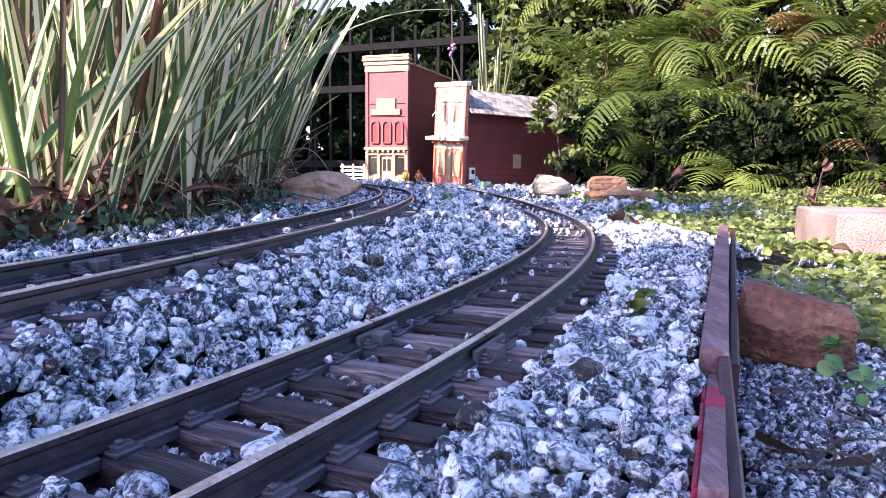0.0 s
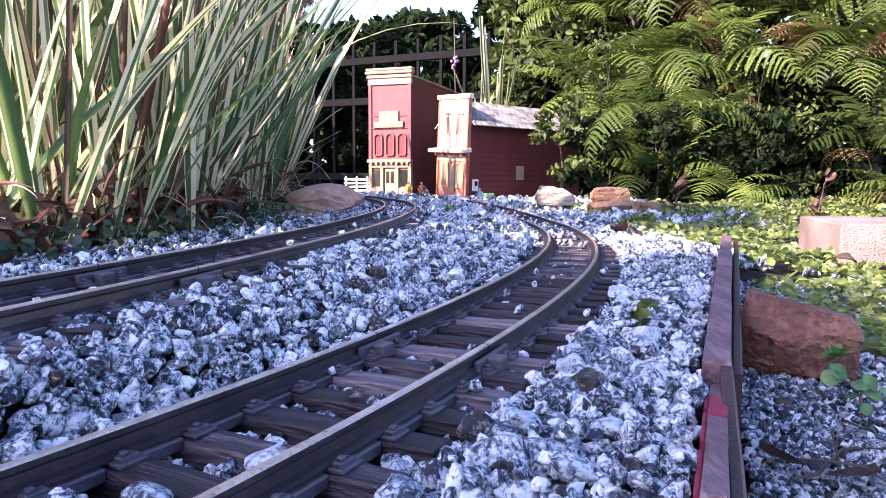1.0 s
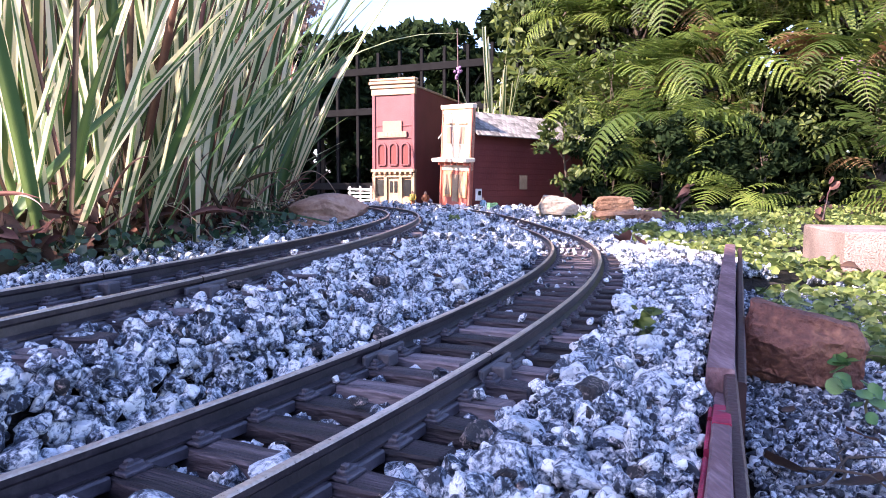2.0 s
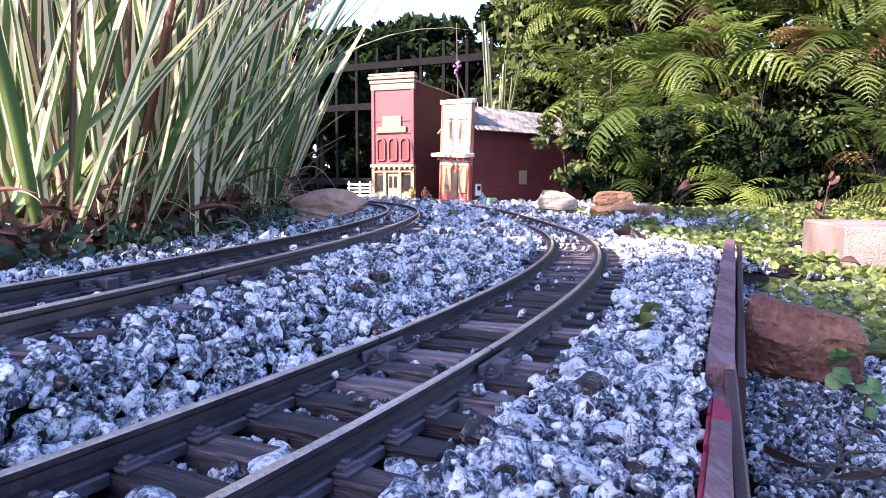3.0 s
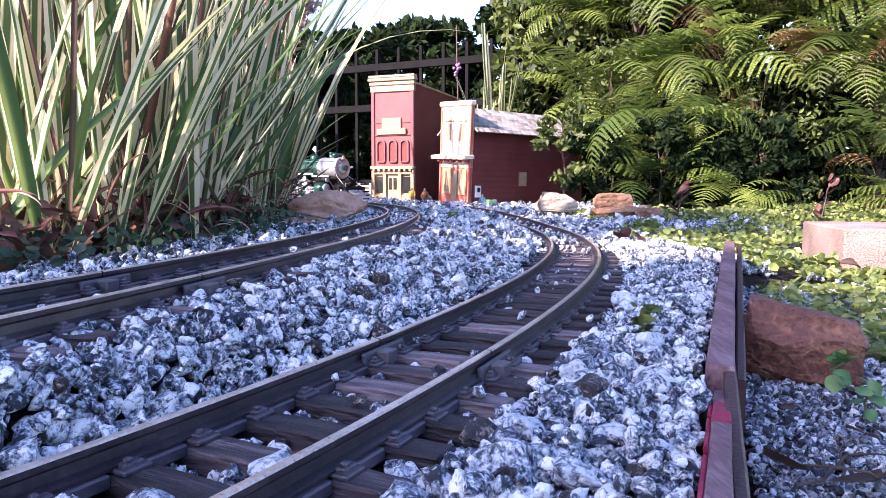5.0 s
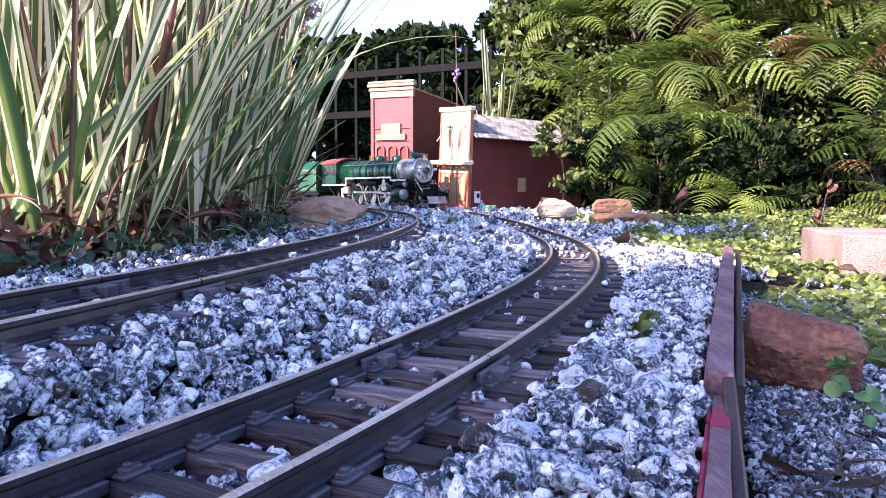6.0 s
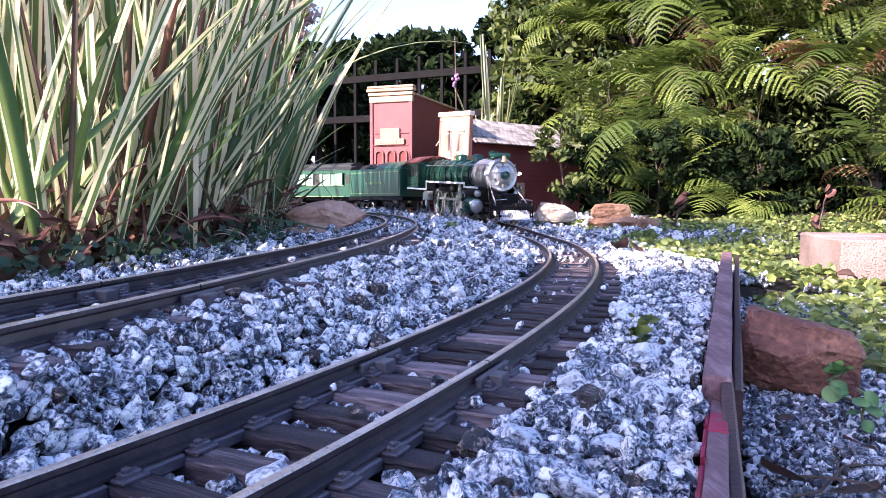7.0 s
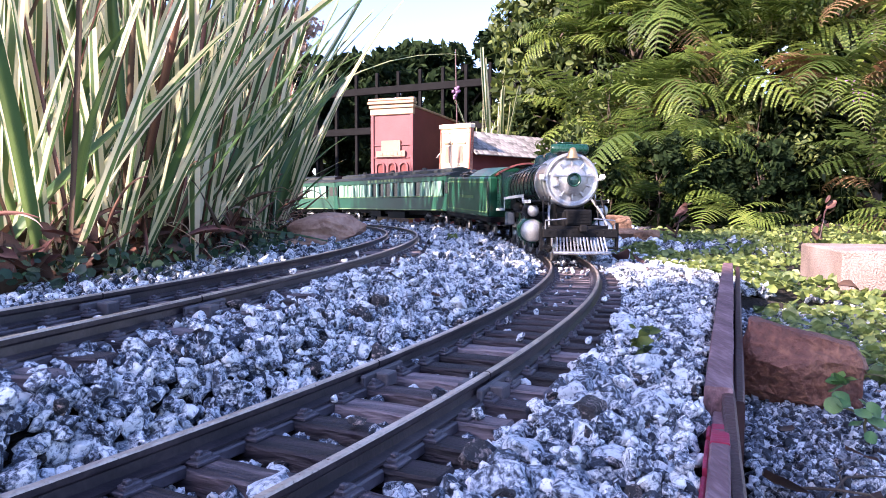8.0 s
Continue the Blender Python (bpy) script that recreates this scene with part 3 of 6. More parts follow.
def board_between(bm, a, b, thick, high, bevel, segs=10, seed=1, mi=0):
    """A plank on edge from a to b (its top's middle line), with an uneven worn top."""
    a, b = Vector(a), Vector(b)
    d = b - a
    side = Vector((d.y, -d.x, 0)).normalized()
    rng = random.Random(seed)
    rows = []
    for i in range(segs + 1):
        c = a + d * i / segs
        w = thick / 2 * (1 + rng.uniform(-.05, .05))
        dz = rng.uniform(-.0004, .0004)
        rows.append([bm.verts.new(c + side * u + Vector((0, 0, h))) for u, h in ((-w, -high), (-w, -bevel + dz), (-w + bevel, dz), (w - bevel, dz + rng.uniform(-.0003, .0003)), (w, -bevel + dz), (w, -high))])
    for r, q in zip(rows[:-1], rows[1:]):
        for j in range(6):
            bm.faces.new((r[j], r[(j + 1) % 6], q[(j + 1) % 6], q[j])).material_index = mi
    bm.faces.new(rows[0][::-1]).material_index = mi
    bm.faces.new(rows[-1]).material_index = mi
    return bm


def build_edging():
    e = holder("garden_edging", label="weathered reddish wooden edging board holding the gravel", category="edging")
    part("board", board_between(B(), BOARD_A, BOARD_B, 0.0102, 0.05, 0.0008), M_BOARD, e)
    near = (0.0985, 0.236, -0.0145), (0.0535, 0.128, -0.0045)
    part("painted_strip", board_between(B(), near[0], near[1], 0.0055, 0.045, 0.0006, seed=3), M_BOARD, e, "thin strip of bare worn wood")
    a, b = Vector(near[0]), Vector(near[1])
    d = b - a
    out = Vector((d.y, -d.x, 0)).normalized()
    if out.x > 0:
        out = -out
    # flaking magenta paint on the strip's gravel side and over its top
    for t0, t1, drop in ((0.06, 0.30, 0.006), (0.36, 0.62, 0.013), (0.70, 0.98, 0.016)):
        bm = B()
        p0, p1 = a + d * t0 + out * 0.0034, a + d * t1 + out * 0.0034
        board_between(bm, p0 - Vector((0, 0, 0.0012)), p1 - Vector((0, 0, 0.0012)), 0.0014, drop, 0.0004, 4, 5)
        part("paint_patch", bm, M_MAGENTA, e, "flaking magenta paint")
    bm = B()
    board_between(bm, a + d * 0.22 + Vector((0, 0, 0.0006)), a + d * 0.42 + Vector((0, 0, 0.0006)), 0.0052, 0.002, 0.0003, 4, 6)
    part("paint_patch", bm, M_MAGENTA, e, "flaking magenta paint")
    bm = board_between(B(), Vector((0.1135, 0.268, -0.0075)), Vector((0.060, 0.130, -0.014)), 0.0042, 0.05, 0.0008, 8, 8)
    part("edging_strip", bm, M_STAKE, e, "dark brown edging strip")
    bm = board_between(B(), BOARD_B + Vector((0.0085, -0.004, -0.0035)), Vector((0.1165, 0.262, -0.018)), 0.004, 0.05, 0.0008, 8, 9)
    part("edging_strip", bm, M_STAKE, e, "dark brown edging strip")
    bm = B()
    for t in (0.25, 0.6):
        p = Vector((0.1135, 0.268, -0.0075)).lerp(Vector((0.060, 0.130, -0.014)), t) + Vector((0.0026, 0.0005, -0.012))
        add_cyl(bm, 0.0012, 0.001, p, "x", 8)
    part("screw", bm, M_JOINER, e)


build_edging()

rock("rock", (0.070, 0.052, 0.047), (0.195, 0.375, -0.053), M_REDROCK, 21, "large red-brown sandstone rock beside the edging board", -8, cuts=11, tilt=9, blocky=True)
rock("rock", (0.024, 0.026, 0.021), (0.252, 0.42, -0.05), M_REDROCK, 22, "small dark red rock among ground cover", 20, level=3)
rock("rock", (0.104, 0.06, 0.046), (-0.150, 0.89, 0.008), M_TANROCK, 23, "flat tan sandstone rock behind the side track", 8, cuts=12)
rock("rock", (0.040, 0.03, 0.022), (-0.152, 0.835, 0.004), M_TANROCK, 29, "tan sandstone wedge leaning on a larger slab", 25, level=3)
rock("rock", (0.046, 0.03, 0.017), (-0.172, 0.80, 0.006), M_TANROCK, 24, "small tan sandstone slab by the side track", -12, level=3)
rock("rock", (0.088, 0.06, 0.05), (0.235, 1.45, 0.0), M_PALEROCK, 25, "pale sunlit blocky rock at the gravel's edge", 10, cuts=9, blocky=True)
rock("rock", (0.10, 0.055, 0.026), (0.345, 1.37, -0.004), M_SANDSTONE, 26, "flat red-brown sandstone slab under the ferns", -12, cuts=9, blocky=True)
rock("rock", (0.088, 0.055, 0.034), (0.345, 1.415, 0.014), M_SANDSTONE, 27, "red-brown sandstone rock stacked under the ferns", 18, cuts=9, blocky=True)
rock("rock", (0.055, 0.045, 0.026), (0.40, 1.33, -0.006), M_SANDSTONE, 28, "low brown sandstone rock under the ferns", 30, cuts=9, level=3, blocky=True)
for i, (x, y, r) in enumerate([(0.215, 0.80, 0.03), (0.243, 0.815, 0.026), (0.262, 0.84, 0.022), (0.20, 0.835, 0.02)]):
    rock("river_stone", (r, r * 0.8, r * 0.55), (x, y, land(x, y) - 0.004), M_RIVERSTONE, 40 + i, "smooth grey river stone at the gravel's edge", 30 * i, cuts=2, level=3, category="stone")

# larger single stones lying on the ballast: place, size
for i, (x, y, z, w) in enumerate([(-0.0385, 0.1495, -0.0125, 0.0135), (-0.0325, 0.143, -0.0125, 0.010), (-0.0575, 0.133, -0.0125, 0.012), (-0.0625, 0.137, -0.0125, 0.009), (-0.041, 0.166, -0.0125, 0.007), (0.022, 0.176, -0.012, 0.0115), (-0.123, 0.197, 0.001, 0.019), (-0.0085, 0.135, -0.013, 0.0125), (0.054, 0.227, -0.012, 0.0105), (0.03, 0.148, -0.012, 0.0115)]):
    rock("gravel_stone", (w, w * 0.85, w * 0.72), (x, y, z), M_STONE, 60 + i, "larger grey granite stone lying on the ballast", 40 * i, cuts=12, level=3, category="stone")


# coarser stones on the bank between the line and the edging board
brng = random.Random(88)
for k in range(48):
    y = brng.uniform(0.15, 0.42)
    lo, hi = x_main(y) + 0.046, x_board(y) - 0.014
    if hi < lo:
        continue
    x, w = brng.uniform(lo, hi), brng.uniform(0.0075, 0.0135)
    rock("gravel_stone", (w, w * brng.uniform(0.7, 0.95), w * brng.uniform(0.55, 0.8)), (x, y, land(x, y) - 0.001), M_STONE, 120 + k, "coarse blue-grey granite stone on the gravel bank", brng.uniform(0, 180), cuts=12, level=3, category="stone")


def build_block():
    blk = holder("concrete_block", Matrix.Translation((0.470, 0.80, -0.048)) @ Matrix.Rotation(radians(-15), 4, "Z"), "pinkish exposed-aggregate concrete block on a smaller base", "block")
    bm = B()
    add_box(bm, (0.26, 0.2, 0.058), (0.13, 0.10, 0.029), bevel=0.0025)
    part("slab", bm, M_CONCRETE, blk)
    bm = B()
    add_box(bm, (0.20, 0.17, 0.05), (0.125, 0.115, -0.0252), bevel=0.003)
    part("base", bm, M_CONCRETE, blk)


build_block()


# ================= model buildings =================
def arch(w, h, n=8):
    r = w / 2
    return [(-r, 0)] + [(r * math.cos(math.pi - math.pi * i / n), h - r + r * math.sin(math.pi - math.pi * i / n)) for i in range(n + 1)] + [(r, 0)]


def build_tall_house():
    w, dep, h = 0.137, 0.42, 0.374     # scaled by 1.06 below
    hs = holder("model_building", Matrix.Translation((-0.2270, 2.20, 0.0155)) @ Matrix.Rotation(radians(-20), 4, "Z"), "tall maroon two-storey model store with cream cornice and storefront", "model building", "model buildings")
    bm = B()
    add_box(bm, (w - 0.004, dep, h - 0.028), (w / 2, dep / 2 + 0.006, (h - 0.028) / 2), bevel=0.001)
    part("side_wall", bm, M_DARKRED, hs, "dark maroon plain side wall")
    # facade: pilasters, upper panel, arched windows
    bm = B()
    add_box(bm, (w, 0.008, h - 0.105), (w / 2, 0.0, 0.098 + (h - 0.105) / 2), bevel=0.001)
    for x in (0.005, w - 0.005):
        add_box(bm, (0.010, 0.006, 0.225), (x, -0.005, 0.098 + 0.1125), bevel=0.0008)
    add_box(bm, (w - 0.02, 0.004, 0.004), (w / 2, -0.005, 0.1955), bevel=0.0006)
    add_box(bm, (w - 0.02, 0.004, 0.003), (w / 2, -0.005, 0.232), bevel=0.0006)
    part("upper_wall", bm, M_MAROON, hs, "maroon painted facade")
    for cx in (0.031, 0.069, 0.107):
        bm = B()
        o = arch(0.029, 0.066)
        i = arch(0.021, 0.060)
        M = Matrix.Translation((cx, -0.0062, 0.118))
        add_prism(bm, o + i[::-1], 0.0064, M)
        win = part("window", bm, M_MAROON, hs, "arched maroon window surround")
        bm = B()
        add_prism(bm, arch(0.0205, 0.0595), 0.001, Matrix.Translation((cx, -0.0047, 0.118)))
        part("pane", bm, M_DARKRED, win, "blind dark red pane")
        bm = B()
        add_box(bm, (0.024, 0.006, 0.004), (cx, -0.0075, 0.1165), bevel=0.0006)
        part("sill", bm, M_MAROON, win)
    # cream cornice in three steps with brackets
    bm = B()
    add_box(bm, (w + 0.003, 0.014, 0.018), (w / 2, -0.002, h - 0.043), bevel=0.001)
    add_box(bm, (w + 0.007, 0.020, 0.010), (w / 2, -0.003, h - 0.028), bevel=0.0012)
    add_box(bm, (w + 0.013, 0.028, 0.009), (w / 2, -0.004, h - 0.017), bevel=0.0015)
    add_box(bm, (w + 0.010, 0.024, 0.007), (w / 2, -0.003, h - 0.0075), bevel=0.0012)
    part("cornice", bm, M_CREAM, hs, "cream stepped cornice")
    # sign boards with lettering that cannot be read
    bm = B()
    add_box(bm, (0.062, 0.005, 0.032), (0.066, -0.007, 0.230), bevel=0.0008)
    add_box(bm, (0.094, 0.006, 0.018), (0.066, -0.0085, 0.206), bevel=0.0008)
    sg = part("sign", bm, M_PEACH, hs, "peach sign board with unreadable writing")
    for k in range(6):
        bm = B()
        add_box(bm, (0.009, 0.001, 0.007 + 0.002 * (k % 2)), (0.036 + k * 0.0122, -0.0121, 0.206), bevel=0.0002)
        part("lettering_bar", bm, M_CREAM, sg)
    # storefront
    bm = B()
    add_box(bm, (w, 0.006, 0.098), (w / 2, 0.003, 0.049), bevel=0.0006)
    sf = part("storefront", bm, M_CREAM, hs, "cream storefront")
    for nm, size, at in (("pilaster", (0.010, 0.010, 0.092), (0.005, -0.004, 0.046)), ("pilaster", (0.010, 0.010, 0.092), (0.043, -0.004, 0.046)),
                         ("pilaster", (0.010, 0.010, 0.092), (0.092, -0.004, 0.046)), ("pilaster", (0.010, 0.010, 0.092), (w - 0.005, -0.004, 0.046)),
                         ("cornice", (w + 0.006, 0.016, 0.009), (w / 2, -0.005, 0.1)), ("rail", (w, 0.010, 0.006), (w / 2, -0.004, 0.083)),
                         ("stall_riser", (0.03, 0.008, 0.02), (0.024, -0.003, 0.010)), ("stall_riser", (0.03, 0.008, 0.02), (0.112, -0.003, 0.010))):
        part(nm, add_box(B(), size, at, bevel=0.0008), M_CREAM, sf)
    for k in range(8):
        bm = B()
        add_box(bm, (0.007, 0.010, 0.008), (0.010 + k * (w - 0.02) / 7, -0.010, 0.0925), bevel=0.0008)
        part("dentil", bm, M_CREAM, hs)
    for cx in (0.024, 0.112):
        bm = B()
        add_box(bm, (0.0215, 0.002, 0.048), (cx, -0.001, 0.049))
        part("shop_window", bm, M_GLASSDARK, hs, "dark shop window")
    bm = B()
    add_box(bm, (0.034, 0.003, 0.078), (0.0675, -0.0012, 0.039), bevel=0.0006)
    dr = part("door", bm, M_CREAM, hs, "shaded tan double door")
    for cx in (0.060, 0.075):
        bm = B()
        add_box(bm, (0.010, 0.002, 0.034), (cx, -0.003, 0.052))
        part("door_pane", bm, M_GLASSDARK, dr)
    bm = B()
    add_box(bm, (0.008, dep - 0.02, 0.006), (w - 0.002, dep / 2 + 0.01, h - 0.027), bevel=0.001)
    add_box(bm, (0.008, dep - 0.02, 0.006), (0.002, dep / 2 + 0.01, h - 0.027), bevel=0.001)
    part("parapet_cap", bm, M_CREAM, hs, "cream coping strip")
    hs.scale = (1.06, 1.06, 1.06)
    return hs


def build_leaning_house():
    w, dep, h = 0.128, 0.46, 0.288
    base = Matrix.Translation((0.072 - 0.629 * w, 1.85 + 0.777 * w, 0.008)) @ Matrix.Rotation(radians(-51), 4, "Z")
    hs = holder("model_building", base, "leaning salmon model shop with false front and shingled roof", "model building", "model buildings")
    lean = Matrix.Rotation(radians(3.0), 4, "Y")
    # body with gables
    bm = B()
    eave, ridge = 0.215, 0.262
    add_prism(bm, [(0.004, 0), (w - 0.004, 0), (w - 0.004, eave), (w / 2, ridge), (0.004, eave)], dep, Matrix.Translation((0, dep / 2 + 0.004, 0)))
    part("side_wall", bm, M_DARKRED, hs, "dark red board wall")
    # siding laths on the long wall
    for k in range(11):
        bm = B()
        add_box(bm, (0.0016, dep - 0.004, 0.013), (w - 0.0034, dep / 2 + 0.006, 0.012 + k * 0.0158), Matrix.Rotation(radians(4), 4, "Y"))
        part("siding_board", bm, M_DARKRED, hs)
    # roof slabs
    sl = math.atan2(ridge - eave, w / 2 - 0.004)
    for sx in (-1, 1):
        bm = B()
        ln = (w / 2 + 0.022) / math.cos(sl)
        mid = Vector((w / 2 + sx * (w / 2 + 0.022) / 2, dep / 2 + 0.02, ridge + 0.004 - math.tan(sl) * (w / 2 + 0.022) / 2))
        add_box(bm, (ln, dep + 0.03, 0.004), mid, Matrix.Rotation(sx * sl, 4, "Y"), 0.0006)
        rf = part("roof", bm, M_SHINGLE, hs, "weathered grey shingle roof")
        if sx > 0:
            sh = B()
            add_box(sh, (0.017, 0.0165, 0.0022), (0, 0, 0), bevel=0.0004)
            me = bpy.data.meshes.new("shingle")
            sh.to_mesh(me)
            sh.free()
            me.materials.append(M_SHINGLE)
            rng = random.Random(8)
            for r in range(8):
                for c in range(27):
                    u = -ln / 2 + 0.006 + r * (ln - 0.010) / 7
                    v = -dep / 2 - 0.005 + (c + 0.5 * (r % 2)) * 0.0175
                    m = Matrix.Translation(mid) @ Matrix.Rotation(sx * sl, 4, "Y") @ Matrix.Translation((u, v, 0.0035 + rng.uniform(0, .0008))) @ Matrix.Rotation(radians(3 + rng.uniform(-1, 1)), 4, "Y")
                    part("shingle", me, None, rf, m=m)
    # false front, leaning to one side
    before = set(hs.children)
    bm = B()
    add_box(bm, (w, 0.010, h * 0.62), (w / 2, -0.002, h * 0.69), None, 0.001)
    f = part("false_front", bm, M_OFFWHITE, hs, "bright off-white false front")
    bm = B()
    for x in (0.003, w - 0.003):
        add_box(bm, (0.006, 0.013, h), (x, -0.003, h / 2), None, 0.0008)
    tr = part("corner_board", bm, M_SALMON, hs, "salmon corner boards")
    bm = B()
    add_box(bm, (w + 0.006, 0.018, 0.012), (w / 2, -0.004, h - 0.006), None, 0.0012)
    add_box(bm, (w - 0.012, 0.013, 0.008), (w / 2, -0.003, h - 0.02), None, 0.0008)
    part("cornice", bm, M_OFFWHITE, hs, "off-white cornice")
    for cx in (0.037, 0.091):
        bm = B()
        add_box(bm, (0.030, 0.006, 0.056), (cx, -0.007, 0.205), None, 0.0008)
        wi = part("window", bm, M_OFFWHITE, hs, "pale upper window")
        bm = B()
        add_box(bm, (0.022, 0.002, 0.046), (cx, -0.0102, 0.205))
        part("pane", bm, M_PEACH, wi, "cream blind behind the pane")
        bm = B()
        add_box(bm, (0.036, 0.009, 0.005), (cx, -0.008, 0.236), None, 0.0006)
        part("lintel", bm, M_CREAM, wi)
    bm = B()
    add_box(bm, (w + 0.02, 0.034, 0.010), (w / 2 - 0.002, -0.016, 0.138), Matrix.Rotation(radians(6), 4, "X"), 0.001)
    part("awning", bm, M_OFFWHITE, hs, "off-white porch awning")
    for k in range(5):
        bm = B()
        add_box(bm, (0.006, 0.022, 0.008), (0.010 + k * (w - 0.02) / 4, -0.012, 0.128), None, 0.0008)
        part("bracket", bm, M_SALMON, hs)
    bm = B()
    add_box(bm, (w, 0.008, 0.128), (w / 2, -0.001, 0.064), None, 0.0008)
    part("shop_front", bm, M_SALMON, hs, "salmon painted shop front")
    for cx, ww, z0, hh in ((0.033, 0.034, 0.036, 0.07), (0.098, 0.034, 0.036, 0.07)):
        bm = B()
        add_box(bm, (ww, 0.005, hh), (cx, -0.006, z0 + hh / 2), None, 0.0006)
        wi = part("window", bm, M_ORANGEPANEL, hs, "orange framed shop window")
        for sx in (-1, 1):
            bm = B()
            add_box(bm, (ww * 0.38, 0.002, hh * 0.8), (cx + sx * ww * 0.22, -0.0085, z0 + hh / 2))
            part("pane", bm, M_CREAM, wi, "pane with a pale blind")
    bm = B()
    add_box(bm, (0.024, 0.005, 0.098), (0.0655, -0.006, 0.050), None, 0.0006)
    part("door", bm, M_CREAM, hs, "cream door")
    bm = B()
    add_prism(bm, arch(0.11, 0.022, 10), 0.004, Matrix.Translation((w / 2, -0.007, 0.004)))
    part("base_panel", bm, M_SALMON, hs)
    for c in hs.children:
        if c not in before:
            c.matrix_basis = lean @ c.matrix_basis
    # meter box and a faint window on the long wall
    bm = B()
    add_box(bm, (0.006, 0.020, 0.032), (w + 0.001, 0.026, 0.04), None, 0.001)
    bx = part("meter_box", bm, M_WHITEWOOD, hs, "small grey-white meter box")
    bm = B()
    add_box(bm, (0.002, 0.010, 0.012), (w + 0.005, 0.026, 0.044), None, 0.0004)
    part("meter_dial", bm, M_GLASSDARK, bx)
    bm = B()
    add_box(bm, (0.004, 0.03, 0.04), (w - 0.001, 0.20, 0.075), None, 0.0006)
    part("window", bm, M_CREAM, hs, "tan shuttered window")
    return hs


build_tall_house()
build_leaning_house()


def figure(at, coat, legs, skin, h, label, seated=False, rz=0):
    """A model figure as one plain turned shape."""
    bm = B()
    hh = h
    for sx in (-1, 1):
        add_cyl(bm, hh * 0.06, hh * 0.45, (sx * hh * 0.075, 0, hh * 0.225), "z", 8, hh * 0.075, 1)
        add_tube(bm, [(sx * hh * 0.15, 0, hh * 0.78), (sx * hh * 0.21, -hh * 0.03, hh * 0.62), (sx * hh * 0.17, -hh * 0.1, hh * 0.47)], hh * 0.042, 6, 0)
    add_lathe(bm, [(0, hh * 0.42), (hh * 0.13, hh * 0.43), (hh * 0.125, hh * 0.6), (hh * 0.16, hh * 0.78), (hh * 0.05, hh * 0.84), (0, hh * 0.84)], seg=10, mi=0)
    add_lathe(bm, [(0, hh * 0.83), (hh * 0.06, hh * 0.85), (hh * 0.075, hh * 0.92), (hh * 0.05, hh * 0.985), (0, hh)], seg=10, mi=2)
    ob = part("figurine", bm, [coat, legs, skin], smooth=True)
    ob.matrix_basis = Matrix.Translation(at) @ Matrix.Rotation(radians(rz), 4, "Z")
    return tagged(ob, label, "figurine", "model figurines")


M_ORANGE = mat("orange_paint", [(0.5, 0.16, 0.06), (0.65, 0.26, 0.1)], 60, 400, 0.6)
M_YELLOW = mat("yellow_paint", [(0.6, 0.42, 0.06), (0.75, 0.55, 0.12)], 60, 400, 0.6)
M_SKIN = mat("tan_paint", [(0.5, 0.3, 0.2), (0.62, 0.4, 0.28)], 60, 400, 0.6)
M_BLUE = mat("blue_paint", [(0.12, 0.22, 0.36), (0.2, 0.34, 0.5)], 60, 400, 0.6)
M_GREENBOX = mat("green_crate_paint", [(0.08, 0.2, 0.11), (0.16, 0.32, 0.18)], 60, 400, 0.6)
figure((-0.096, 2.06, land(-0.096, 2.06)), M_YELLOW, M_ORANGE, M_SKIN, 0.05, "small yellow and orange figurine outside the store")
figure((-0.056, 2.03, land(-0.056, 2.03)), M_ORANGE, M_SKIN, M_SKIN, 0.05, "small orange figurine outside the store")
figure((0.098, 1.735, land(0.098, 1.735) + 0.001), M_BLUE, M_BLUE, M_SKIN, 0.035, "small blue figurine beside a green crate")


def build_crate():
    c = holder("crate", Matrix.Translation((0.121, 1.73, land(0.121, 1.73))) @ Matrix.Rotation(0.4, 4, "Z"), "small green slatted model crate on the gravel", "crate")
    for k in range(4):
        for sd in (-1, 1):
            part("slat", add_box(B(), (0.022, 0.0012, 0.0045), (0, sd * 0.008, 0.004 + k * 0.0056), None, 0.0003), M_GREENBOX, c)
            part("slat", add_box(B(), (0.0012, 0.0146, 0.0045), (sd * 0.0105, 0, 0.004 + k * 0.0056), None, 0.0003), M_GREENBOX, c)
    for sx in (-1, 1):
        for sy in (-1, 1):
            part("post", add_box(B(), (0.002, 0.002, 0.024), (sx * 0.0088, sy * 0.0063, 0.012)), M_GREENBOX, c)
    part("base", add_box(B(), (0.0195, 0.0145, 0.003), (0, 0, 0.003)), M_GREENBOX, c)


build_crate()


def build_white_fence():
    f = holder("model_fence", Matrix.Translation((-0.325, 2.34, 0.012)) @ Matrix.Rotation(radians(-12), 4, "Z"), "small white four-rail model fence beside the store", "fence")
    for k in range(4):
        bm = B()
        add_box(bm, (0.086, 0.003, 0.007), (0.04, -0.003, 0.014 + k * 0.0125), Matrix.Rotation(radians(-2 + k), 4, "Y"), 0.0005)
        part("fence_rail", bm, M_WHITEWOOD, f)
    for x in (0.002, 0.04, 0.078):
        bm = B()
        add_box(bm, (0.005, 0.004, 0.062), (x, 0.001, 0.031), None, 0.0005)
        part("post", bm, M_WHITEWOOD, f)


build_white_fence()


